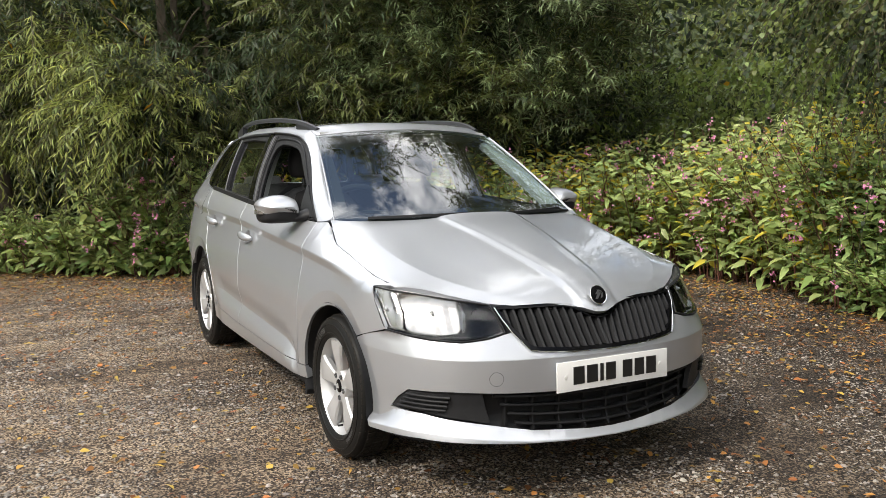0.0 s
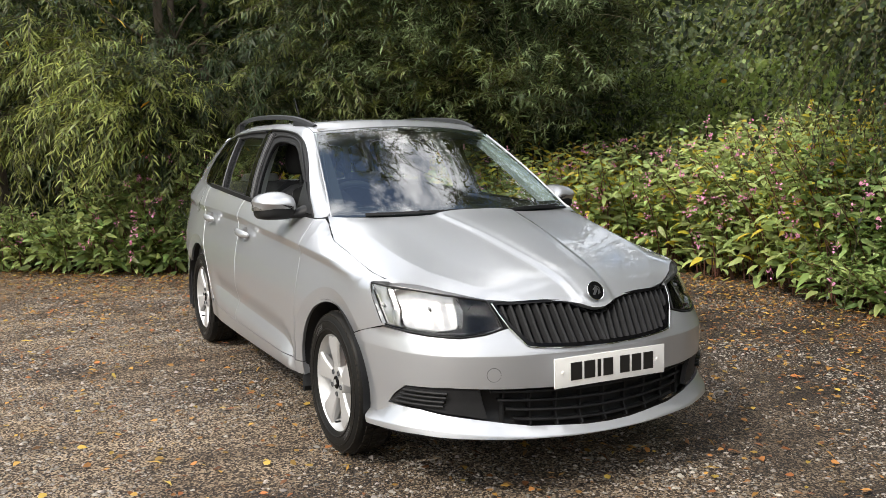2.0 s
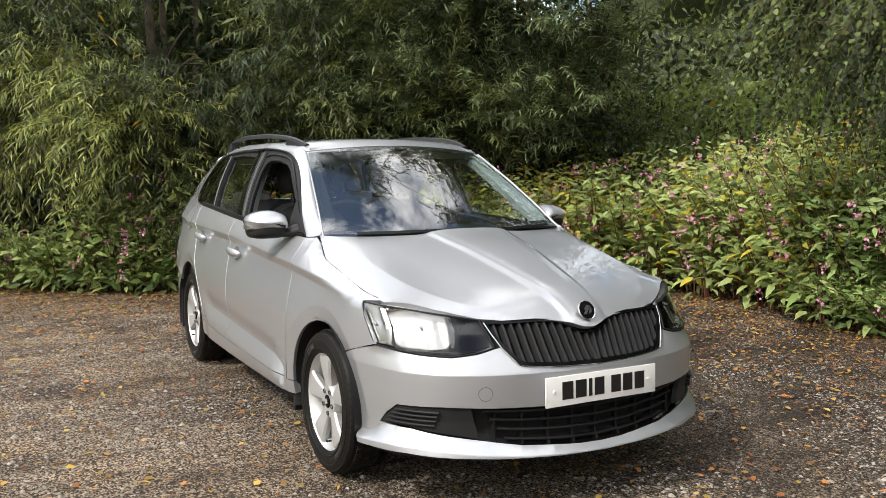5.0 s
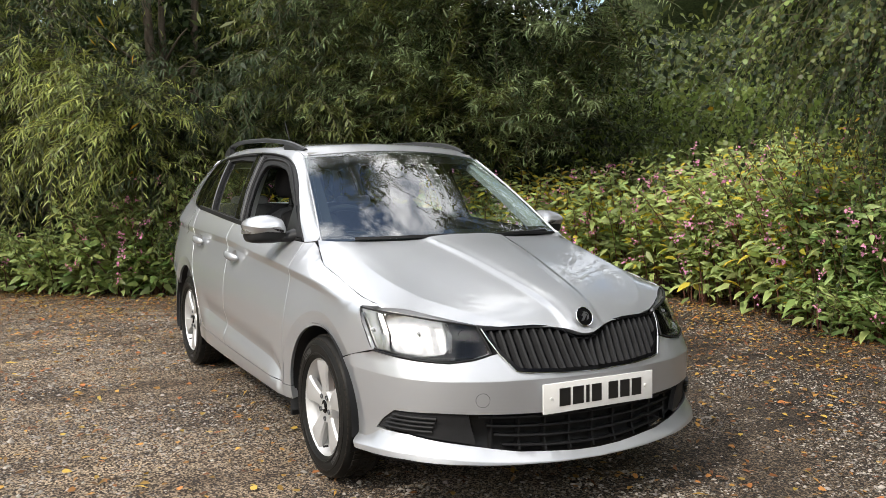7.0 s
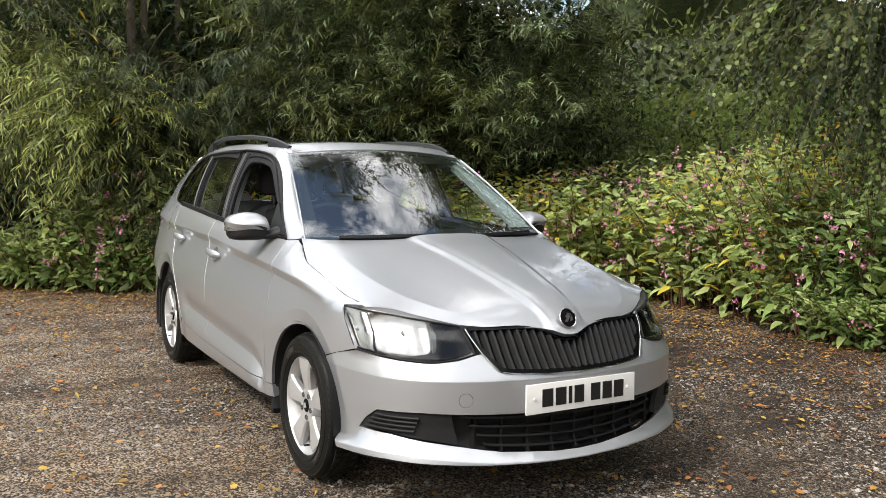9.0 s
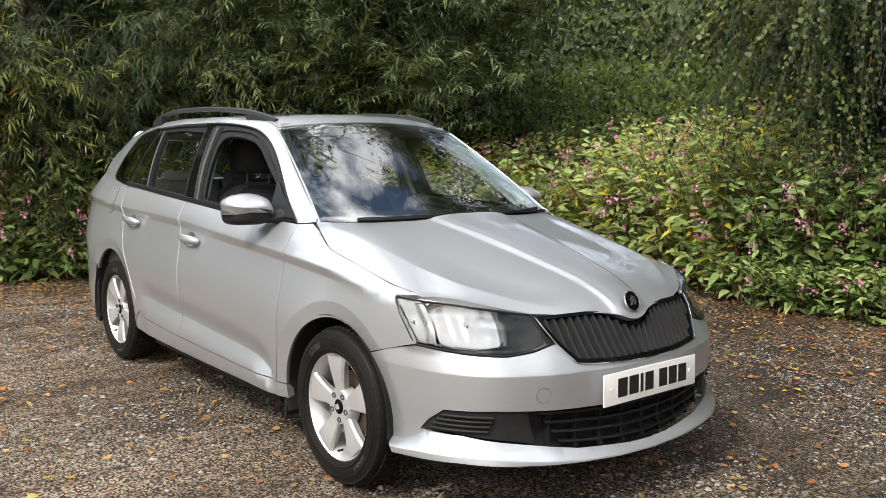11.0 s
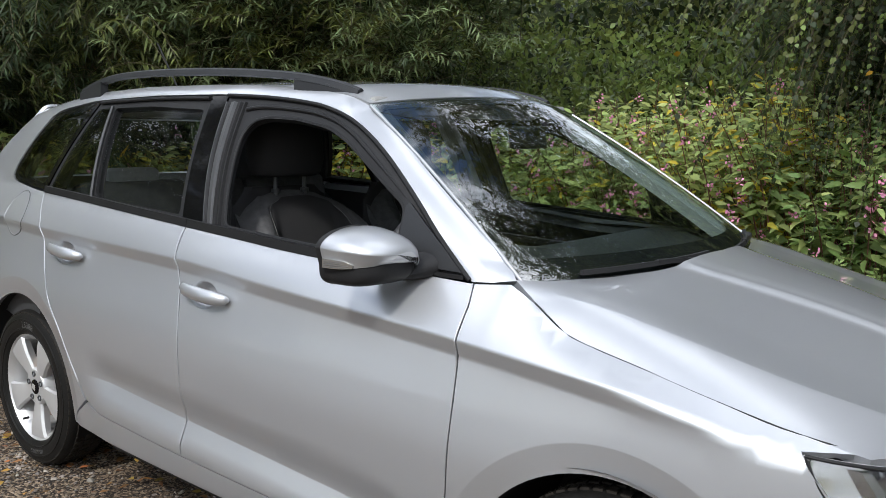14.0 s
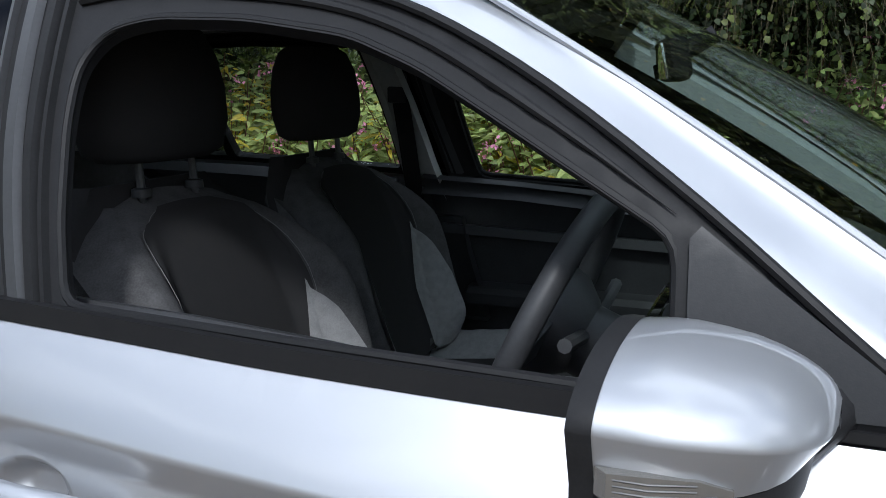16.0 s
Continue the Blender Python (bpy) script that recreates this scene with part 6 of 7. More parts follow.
# trims along the sides
for sgn in (-1, 1):
    inner = lambda d, s=sgn: (lambda y, z: (s * (half_width(y, z) - d), y, z))  # noqa: E731
    fl = sgn > 0
    panel("front_door_card", [(0.46, 0.34), (1.36, 0.38), (1.44, 0.80), (1.46, 0.99), (1.2, 0.985), (0.9, 0.962), (0.5, 0.958)], inner(0.085), TRIM, cabin, step=0.08, flip=fl, depth=-0.04)
    panel("rear_door_card", [(1.44, 0.40), (1.86, 0.40), (2.15, 0.68), (2.30, 0.95), (2.36, 1.03), (2.0, 1.022), (1.54, 1.0)], inner(0.085), TRIM, cabin, step=0.08, flip=fl, depth=-0.04)
    part("armrest", loft([[(sgn * (float(half_width(y, 0.7)) - a), y, z) for a, z in ((0.08, 0.66), (0.15, 0.67), (0.155, 0.70), (0.14, 0.715), (0.08, 0.72))] for y in np.linspace(0.75, 1.35, 6)]), TRIM, cabin)
    part("card_ridge", sweep([(sgn * (float(half_width(y, 0.86)) - 0.105), y, 0.855 + 0.03 * (y - 0.9)) for y in np.linspace(0.55, 1.42, 10)], [(-0.012, -0.012), (0.012, -0.012), (0.012, 0.012), (-0.012, 0.012)]), SEALGREY, cabin)
    panel("window_ledge", [(0.46, 0.962), (0.9, 0.964), (1.2, 0.988), (1.47, 1.0), (1.47, 1.012), (1.2, 1.0), (0.9, 0.978), (0.46, 0.976)], inner(0.06), TRIM, cabin, step=0.06, flip=fl, depth=-0.03)
    panel("b_pillar_trim", [(1.40, 0.91), (1.465, 1.2), (1.51, 1.38), (1.578, 1.38), (1.545, 1.2), (1.50, 0.91)], inner(0.055), TRIMGREY, cabin, "light grey pillar trim", step=0.06, flip=fl, depth=-0.03)
    panel("b_pillar_lower", [(1.30, 0.62), (1.36, 0.90), (1.50, 0.90), (1.52, 0.62)], inner(0.105), TRIM, cabin, "dark lower pillar trim", step=0.06, flip=fl, depth=-0.03)
    panel("a_pillar_trim", [(0.42, 1.0), (0.345, 0.995), (0.60, 1.168), (0.75, 1.262), (0.935, 1.372), (1.03, 1.37), (0.95, 1.32), (0.81, 1.245), (0.66, 1.14), (0.53, 1.045)], inner(0.03), TRIMGREY if sgn > 0 else TRIM, cabin, "windscreen pillar trim", step=0.05, flip=fl, depth=-0.01)
    panel("roof_edge_trim", [(0.95, 1.335), (1.06, 1.366), (1.315, 1.395), (1.9, 1.402), (2.33, 1.385), (2.55, 1.36), (2.55, 1.345), (2.3, 1.365), (1.9, 1.38), (1.3, 1.375), (1.05, 1.345)], inner(0.03), TRIM, cabin, step=0.05, flip=fl, depth=-0.02)
    panel("rear_pillar_trim", [(2.388, 1.05), (2.258, 1.36), (2.330, 1.37), (2.458, 1.06)], inner(0.035), TRIM, cabin, step=0.06, flip=fl, depth=-0.02)
    panel("boot_side_trim", [(2.40, 0.5), (3.05, 0.62), (3.08, 1.0), (2.9, 1.30), (2.72, 1.34), (2.76, 1.08), (2.45, 1.05)], inner(0.05), TRIM, cabin, step=0.08, flip=fl, depth=-0.02)
    belt = [(sgn * 0.60, 1.505, 1.22), (sgn * 0.625, 1.49, 1.05), (sgn * 0.655, 1.47, 0.80), (sgn * 0.66, 1.46, 0.55)]
    part("seat_belt", sweep(spline(belt, 5), [(-0.002, -0.023), (0.002, -0.023), (0.002, 0.023), (-0.002, 0.023)], up=(0, 1, 0.01)), RUBBER, cabin)
    part("belt_guide", block((0.02, 0.05, 0.075), (sgn * 0.60, 1.512, 1.235), 0.008), TRIM, cabin)
    part("sun_visor", block((0.42, 0.16, 0.018), (sgn * 0.28, 1.02, 1.365), 0.007, (-14, 0, 0)), HEADLINER, cabin)
    cover = []
    for v in np.linspace(0.02, 0.97, 14):
        ring = []
        for u, d in ((0.972, 0.012), (0.885, 0.040), (0.885, 0.075), (0.972, 0.065)):
            x, y, z = (float(c) for c in screen(sgn * u, v))
            ring.append((x, y + 0.54 * d, z - 0.84 * d))
        cover.append(ring)
    part("screen_pillar_trim", loft(cover), TRIMGREY if sgn > 0 else TRIM, cabin, "moulded windscreen pillar trim", sharp=60)
mir = empty("interior_mirror")
mir.parent = cabin
part("mirror_shell", block((0.235, 0.035, 0.068), (0.0, 0.765, 1.283), 0.016, (-12, 0, 12), 3), BLACK, mir)
part("mirror_face", block((0.215, 0.004, 0.054), (-0.004, 0.7845, 1.279), 0.001, (-12, 0, 12)), MIRROR, mir)
part("mirror_stem", sweep([(0.0, 0.755, 1.29), (0.0, 0.70, 1.322)], disc_ring(0.014, 8)), BLACK, mir)

# ---------------------------------------------------------------- plants round the yard
rng = np.random.default_rng(7)
# willow greens in three tones: plain, with sun painted in, with shade painted in
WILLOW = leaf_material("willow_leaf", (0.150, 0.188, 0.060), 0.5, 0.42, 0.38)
WILLOWSUN = leaf_material("painted_sun_willow_leaf", (0.245, 0.285, 0.085), 0.45, 0.42, 0.4)
WILLOWSHADE = leaf_material("painted_shade_willow_leaf", (0.098, 0.118, 0.036), 0.5, 0.45, 0.30)
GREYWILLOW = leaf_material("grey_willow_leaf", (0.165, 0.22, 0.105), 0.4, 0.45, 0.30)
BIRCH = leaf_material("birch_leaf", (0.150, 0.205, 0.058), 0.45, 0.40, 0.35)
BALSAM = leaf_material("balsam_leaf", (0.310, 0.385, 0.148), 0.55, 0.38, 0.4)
# the shade deep inside the foliage, put into a leaf colour
LEAFSHADE = leaf_material("painted_deep_shade_leaf", (0.030, 0.046, 0.018), 0.5, 0.5, 0.25)
BALSAMYELLOW = leaf_material("yellowing_balsam_leaf", (0.52, 0.45, 0.07), 0.4, 0.42, 0.4)
YELLOW = leaf_material("yellow_leaf", (0.42, 0.27, 0.03), 0.4, 0.45, 0.35)
PINK = leaf_material("pink_petal", (0.78, 0.34, 0.52), 0.35, 0.5, 0.3)
BARK = material("bark", (0.115, 0.088, 0.062), 0.9, spots=0.9, scale=9, dark=(0.05, 0.04, 0.03), bump=0.9, bump_scale=45)
STEM = material("red_stem", (0.16, 0.055, 0.045), 0.55, spots=0.6, scale=12, dark=(0.09, 0.07, 0.03))
TWIG = material("twig", (0.10, 0.085, 0.045), 0.8, spots=0.6, scale=20)


def unit(v):
    return v / (np.linalg.norm(v, axis=-1, keepdims=True) + 1e-9)


# leaf outlines: (along, across, lift) for each corner, and faces that fold along the rib
LANCE = (np.array([(0, 0, 0), (0.30, 0.5, 0.06), (0.30, -0.5, 0.06), (0.36, 0, 0.0), (0.70, 0.36, 0.03), (0.70, -0.36, 0.03), (0.72, 0, -0.03), (1, 0, -0.14)]),
         np.array([(0, 2, 3, 1), (3, 2, 5, 6), (1, 3, 6, 4), (6, 5, 7, 4)]))
SLIM = (np.array([(0, 0, 0), (0.42, 0.5, 0.03), (0.42, -0.5, 0.03), (1, 0, -0.13), (0.42, 0, -0.01)]), np.array([(0, 2, 4, 1), (1, 4, 2, 3)]))
QUAD = (np.array([(0, 0, 0), (0.45, 0.5, 0.03), (1, 0, -0.08), (0.45, -0.5, 0.03)]), np.array([(0, 3, 2, 1)]))
OVATE = (np.array([(0, 0, 0), (0.28, 0.5, 0.05), (0.30, -0.5, 0.05), (0.66, 0.36, 0.0), (0.68, -0.36, 0.0), (1, 0, -0.10)]), np.array([(0, 2, 4, 1), (1, 4, 5, 3)]))


def leaf_cloud(shape, at, way, face, length, width):
    """Corners and faces of one leaf at each place; way: where it points, face: what its upper side faces."""
    tmpl, quads = shape
    way = unit(way)
    across = unit(np.cross(way, face))
    up = np.cross(across, way)
    co = at[:, None] + tmpl[None, :, 0:1] * length[:, None, None] * way[:, None] + tmpl[None, :, 1:2] * width[:, None, None] * across[:, None] + tmpl[None, :, 2:3] * length[:, None, None] * up[:, None]
    n = len(tmpl)
    fc = quads[None] + (np.arange(len(at)) * n)[:, None, None]
    return co.reshape(-1, 3), fc.reshape(-1, quads.shape[1])


def put_leaves(name, clouds, mats, parent, label=""):
    """One crown mesh of several clouds of leaves, a material to each."""
    co, fc, ix, k = [], [], [], 0
    for i, (c, f) in enumerate(clouds):
        co.append(c)
        fc.append(f + k)
        ix.append(np.full(len(f), i))
        k += len(c)
    ob = quick_mesh(name, np.vstack(co), np.vstack(fc), mats, parent, np.concatenate(ix))
    if label:
        ob["label"] = label
    return ob


def tubes(paths, radii, sides=5):
    """Thin stems along many paths (n, steps, 3) with radii (n, steps)."""
    n, s, _ = paths.shape
    d = unit(np.gradient(paths, axis=1))
    ref = np.where(np.abs(d[..., 2:3]) > 0.9, np.array([1.0, 0, 0]), np.array([0, 0, 1.0]))
    a = unit(np.cross(d, ref))
    b = np.cross(d, a)
    ang = np.linspace(0, 2 * np.pi, sides, endpoint=False)
    co = paths[:, :, None] + radii[:, :, None, None] * (a[:, :, None] * np.cos(ang)[None, None, :, None] + b[:, :, None] * np.sin(ang)[None, None, :, None])
    idx = np.arange(n * s * sides).reshape(n, s, sides)
    p, q = idx[:, :-1], idx[:, 1:]
    fc = np.stack([p, np.roll(p, -1, 2), np.roll(q, -1, 2), q], -1).reshape(-1, 4)
    return co.reshape(-1, 3), fc


def shoots(base, way, length, droop, per, leaf_len, leaf_w, spread=0.75, hang=0.35, shape=SLIM):
    """Leafy shoots: curved twigs from base along way, drooping, with leaves down both sides."""
    n = len(base)
    t = np.linspace(0, 1, 6)
    path = base[:, None] + length[:, None, None] * (way[:, None] * t[None, :, None] + np.array([0, 0, -1.0]) * (droop[:, None] * t[None] ** 2)[..., None])
    ts = np.linspace(0.12, 1.0, per)[None] + rng.uniform(-0.02, 0.02, (n, per))
    pos = base[:, None] + length[:, None, None] * (way[:, None] * ts[..., None] + np.array([0, 0, -1.0]) * (droop[:, None] * ts**2)[..., None])
    tan = unit(way[:, None] + np.array([0, 0, -2.0]) * (droop[:, None] * ts)[..., None])
    sidev = unit(np.cross(tan, np.array([0, 0, 1.0])) + 1e-4)
    roll = rng.normal(0, 0.8, (n, per, 1))
    upv = np.cross(sidev, tan)
    sgn = np.where(np.arange(per) % 2, 1, -1)[None, :, None]
    lat = sidev * sgn * np.cos(roll) + upv * np.sin(roll)
    w = unit(tan * 0.8 + lat * spread + np.array([0, 0, -hang]) + rng.normal(0, 0.16, (n, per, 3)))
    face = unit(upv + np.array([0, 0, 0.6]) + rng.normal(0, 0.45, (n, per, 3)))
    size = rng.uniform(0.65, 1.15, (n, per)) * (1 - 0.35 * ts**3)
    leaves = leaf_cloud(shape, pos.reshape(-1, 3), w.reshape(-1, 3), face.reshape(-1, 3), (leaf_len * size).ravel(), (leaf_w * size).ravel())
    return leaves, path


def trunk_mesh(parent, foot, height, radius, lean, limbs, seed):
    """A tapered trunk with limbs, each a part of its own."""
    r = np.random.default_rng(seed)
    foot = np.array(foot, float)
    k = np.linspace(0, 1, 9)
    path = foot + np.stack([lean[0] * k**1.3 + 0.10 * np.sin(k * 5 + seed), lean[1] * k**1.3 + 0.08 * np.cos(k * 4 + seed), height * k], 1)
    co, fc = tubes(path[None], (radius * (1 - 0.72 * k) * (1 + 0.5 * np.exp(-k * 14)))[None], 10)
    quick_mesh("trunk", co, fc, BARK, parent)
    for i in range(limbs):
        a = r.uniform(0.22, 0.95)
        start = np.array([np.interp(a, k, path[:, j]) for j in range(3)])
        ang = r.uniform(0, 2 * np.pi)
        d = np.array([math.cos(ang), math.sin(ang), r.uniform(0.3, 0.9)])
        reach = r.uniform(0.8, 1.8) * (1.2 - a * 0.5)
        q = start + d * reach * np.linspace(0, 1, 7)[:, None] - np.array([0, 0, 1]) * (reach * 0.25 * np.linspace(0, 1, 7) ** 2)[:, None]
        co, fc = tubes(q[None], (radius * 0.34 * (1 - a * 0.5) * np.linspace(1, 0.25, 7))[None], 6)
        quick_mesh("limb", co, fc, BARK, parent)


# the line of the planting: its foot, from the far left round the corner to the right
LINE = spline([(-9.0, 8.8), (-6.0, 8.6), (-3.6, 7.9), (-1.9, 6.9), (-0.5, 5.9), (0.9, 5.5), (2.5, 4.9), (3.8, 3.9), (4.3, 2.8), (4.15, 1.7), (4.0, 0.8), (4.25, -0.2), (4.9, -1.6), (5.6, -3.6), (6.0, -6.0)], 10)
line_len = np.r_[0, np.cumsum(np.linalg.norm(np.diff(LINE, axis=0), axis=1))]


def along(s):
    """Foot and inward-facing direction of the planting at length s."""
    s = np.asarray(s, float)
    p = np.stack([np.interp(s, line_len, LINE[:, i]) for i in (0, 1)], -1)
    q = np.stack([np.interp(s + 0.05, line_len, LINE[:, i]) for i in (0, 1)], -1)
    d = unit(q - p)
    return p, np.stack([d[..., 1], -d[..., 0]], -1)


def s_near(x, y):
    return float(line_len[np.argmin(np.hypot(LINE[:, 0] - x, LINE[:, 1] - y))])


def hanging_tree(name, label, s0, s1, z0, z1, clumps, per_clump, leaf, mats, depth, out, trunks, shoot_len=(0.45, 1.0), per=30, yellow=0.02, shape=SLIM, droop=(0.25, 0.7), spread=0.75, hang=0.35, seed=1, lift=(0.0, 0.5), power=1.0, gap=None):
    """A tree whose leafy shoots hang in clumps before a stretch of the planting."""
    global rng
    rng = np.random.default_rng(seed)
    p0, n0 = along((s0 + s1) / 2)
    tree = empty(name, (float(p0[0] - n0[0] * depth), float(p0[1] - n0[1] * depth), 0), label=label, category="tree")
    loc = np.array(tree.location)
    s = rng.uniform(s0, s1, clumps)
    p, nrm = along(s)
    z = z0 + (z1 - z0) * rng.uniform(0, 1, clumps) ** power
    back = rng.uniform(0, 1, clumps) ** 1.3 * depth
    if gap:
        z = np.where((s > gap[0]) & (s < gap[1]), np.minimum(z, gap[2] - rng.uniform(0, 0.8, clumps)), z)
    c = np.concatenate([p + nrm * (out - back)[:, None] - nrm * (0.12 * (z - z0))[:, None], z[:, None]], 1)
    head = np.concatenate([nrm * rng.uniform(0.2, 1.0, (clumps, 1)) + rng.normal(0, 0.55, (clumps, 2)), rng.uniform(*lift, (clumps, 1))], 1)
    head = unit(head)
    k = np.repeat(np.arange(clumps), per_clump)
    base = c[k] + rng.normal(0, 0.20, (len(k), 3))
    way = unit(head[k] + rng.normal(0, 0.38, (len(k), 3)))
    length = rng.uniform(*shoot_len, len(k))
    clouds, twigs = [], []
    pick = rng.uniform(0, 1, clumps)[k] * 0.75 + rng.uniform(0, 1, len(k)) * 0.25
    cuts = np.linspace(0, 1, len(mats) + 1)
    for i, m in enumerate(mats):
        sel = (pick >= cuts[i]) & (pick < cuts[i + 1] + 1e-9)
        lv, path = shoots(base[sel], way[sel], length[sel], rng.uniform(*droop, sel.sum()), per, leaf[0], leaf[1], spread, hang, shape)
        clouds.append(lv)
        twigs.append(path)
    pos = base + way * length[:, None] * 0.5
    ny = max(3, int(len(pos) * yellow))
    sel = rng.integers(0, len(pos), ny)
    clouds.append(leaf_cloud(shape, pos[sel] + rng.normal(0, 0.15, (ny, 3)), unit(rng.normal(0, 1, (ny, 3)) + (0, 0, -0.6)), unit(rng.normal(0, 1, (ny, 3)) + (0, 0, 0.8)), np.full(ny, leaf[0] * 0.95), np.full(ny, leaf[1] * 1.2)))
    ob = put_leaves("crown", [(a - loc, b) for a, b in clouds], [*mats, YELLOW], tree)
    tw = np.vstack(twigs)
    co, fc = tubes(tw - loc, np.broadcast_to(np.linspace(0.0042, 0.0012, 6), tw.shape[:2]), 3)
    quick_mesh("branchwork", co, fc, TWIG, tree)
    for i, (f, h, rad, lean, limbs) in enumerate(trunks):
        trunk_mesh(tree, np.array((*f, -0.05)) - loc, h, rad, lean, limbs, seed * 10 + i)
    return tree


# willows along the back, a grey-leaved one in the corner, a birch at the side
hanging_tree("willow_tree", "broad willow with drooping narrow leaves, some yellow", s_near(-8.0, 8.8), s_near(-2.2, 7.1), 0.70, 5.6, 78, 26, (0.150, 0.020), (WILLOW, WILLOWSHADE, LEAFSHADE, WILLOW), 1.3, 0.75,
             [((-4.6, 9.4), 6.5, 0.16, (0.5, -0.6), 7), ((-2.9, 8.9), 6.0, 0.10, (-0.3, -0.3), 5), ((-2.3, 8.6), 5.5, 0.07, (0.4, 0.1), 4)], seed=3, yellow=0.03, power=0.85, per=26, shoot_len=(0.5, 1.15))
hanging_tree("willow_tree", "yellow-green willow with long drooping shoots, sun painted into its leaves", s_near(-2.7, 7.4), s_near(-0.45, 5.85), 1.15, 3.8, 36, 26, (0.150, 0.020), (WILLOW, WILLOWSUN, WILLOWSHADE, LEAFSHADE, WILLOWSHADE), 0.9, 0.50,
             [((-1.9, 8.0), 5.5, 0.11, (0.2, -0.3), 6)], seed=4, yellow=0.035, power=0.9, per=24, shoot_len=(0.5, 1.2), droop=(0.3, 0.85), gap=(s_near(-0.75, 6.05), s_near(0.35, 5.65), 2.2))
hanging_tree("willow_tree", "willow painted in shade colours, with narrow leaves and bare lower stems", s_near(-0.9, 6.15), s_near(1.6, 5.3), 1.0, 3.8, 56, 22, (0.15, 0.019), (WILLOWSHADE, LEAFSHADE, LEAFSHADE, WILLOWSHADE, LEAFSHADE, LEAFSHADE), 2.4, 0.10,
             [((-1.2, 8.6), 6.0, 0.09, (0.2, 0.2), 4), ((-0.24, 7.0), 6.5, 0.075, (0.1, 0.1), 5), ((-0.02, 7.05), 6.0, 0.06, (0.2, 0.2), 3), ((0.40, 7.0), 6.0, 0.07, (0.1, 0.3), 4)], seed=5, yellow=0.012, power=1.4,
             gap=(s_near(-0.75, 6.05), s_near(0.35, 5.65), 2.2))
hanging_tree("willow_tree", "grey-green willow with feathery narrow leaves", s_near(1.2, 5.4), s_near(3.9, 3.8), 1.7, 3.8, 84, 22, (0.15, 0.018), (GREYWILLOW, WILLOWSHADE, LEAFSHADE, GREYWILLOW), 2.4, 0.30,
             [((3.0, 7.4), 6.0, 0.10, (-0.2, -0.3), 5), ((4.2, 6.4), 5.0, 0.08, (0.2, 0.2), 4)], seed=8, yellow=0.004, lift=(0.2, 1.3), power=1.5, droop=(0.05, 0.40), hang=0.12, spread=0.95)
hanging_tree("birch_tree", "birch with small hanging leaves, a few yellow", s_near(4.0, 1.0), s_near(5.1, -2.2), 2.05, 4.6, 58, 20, (0.050, 0.042), (BIRCH, LEAFSHADE, WILLOWSHADE, LEAFSHADE), 1.5, 0.85,
             [((6.4, -1.2), 7.0, 0.12, (-1.2, 0.6), 6)], shoot_len=(0.4, 0.9), per=26, shape=OVATE, droop=(0.7, 1.25), spread=0.9, hang=0.7, seed=11, yellow=0.05, lift=(-0.9, -0.1))
hanging_tree("willow_tree", "willow painted in shade colours hanging behind the flowering balsam", s_near(4.22, 2.1), s_near(5.8, -5.0), 1.0, 4.2, 70, 18, (0.15, 0.021), (LEAFSHADE, LEAFSHADE, WILLOWSHADE, LEAFSHADE), 1.5, -0.45,
             [((7.2, -2.6), 6.0, 0.12, (-0.3, 0.1), 5), ((7.4, -3.8), 6.0, 0.10, (-0.2, 0.1), 5)], seed=13, yellow=0.01)


# deeper growth behind them, much of it with shade painted into the leaves
def thicket(name, label, s0, s1, back0, back1, z1, count, mat, size, seed):
    r = np.random.default_rng(seed)
    s = r.uniform(s0, s1, count)
    p, nrm = along(s)
    z = r.uniform(0.0, 1.0, count) ** 0.9 * z1
    c = np.concatenate([p - nrm * r.uniform(back0, back1, (count, 1)), z[:, None]], 1)
    c += np.stack([np.sin(c[:, 2] * 2.1 + s * 1.7), np.cos(s * 2.3), 0 * s], 1) * 0.25
    co, fc = leaf_cloud(QUAD, c, unit(r.normal(0, 1, (count, 3)) + (0, 0, -0.5)), unit(r.normal(0, 1, (count, 3)) + (0, 0, 0.8)), r.uniform(0.6, 1.2, count) * size, r.uniform(0.35, 0.6, count) * size)
    return tagged(quick_mesh(name, co, fc, mat), label=label, category="foliage", kind="stuff")


thicket("undergrowth", "dense foliage behind the front trees, shade painted into its colour", 0.0, s_near(3.75, 3.95), 1.4, 3.2, 3.7, 57000, LEAFSHADE, 0.12, 21)
thicket("undergrowth", "dense foliage behind the flowering balsam, shade painted into its colour", s_near(4.2, 1.9), line_len[-1], 1.6, 3.4, 3.8, 32000, LEAFSHADE, 0.12, 24)
thicket("undergrowth", "low light green growth in the gap between trees", s_near(3.5, 4.2), s_near(4.2, 1.8), 1.6, 3.8, 2.4, 15000, BIRCH, 0.10, 25)
thicket("far_foliage", "lighter trees standing further back", s_near(0, 5.6), s_near(4.2, -0.4), 4.2, 7.0, 3.8, 24000, WILLOW, 0.13, 22)
thicket("far_foliage", "olive trees standing further back", s_near(0, 5.6), s_near(4.2, -0.4), 3.6, 6.6, 3.6, 30000, WILLOWSHADE, 0.13, 26)
thicket("far_foliage", "trees standing further back, painted in deep shade", s_near(0, 5.6), s_near(4.2, -0.4), 3.4, 6.0, 3.4, 16000, LEAFSHADE, 0.16, 27)
thicket("far_foliage", "trees standing further back, painted in shade", 0.0, s_near(0, 5.6), 3.6, 6.0, 4.6, 22000, WILLOWSHADE, 0.22, 23)
woods = []
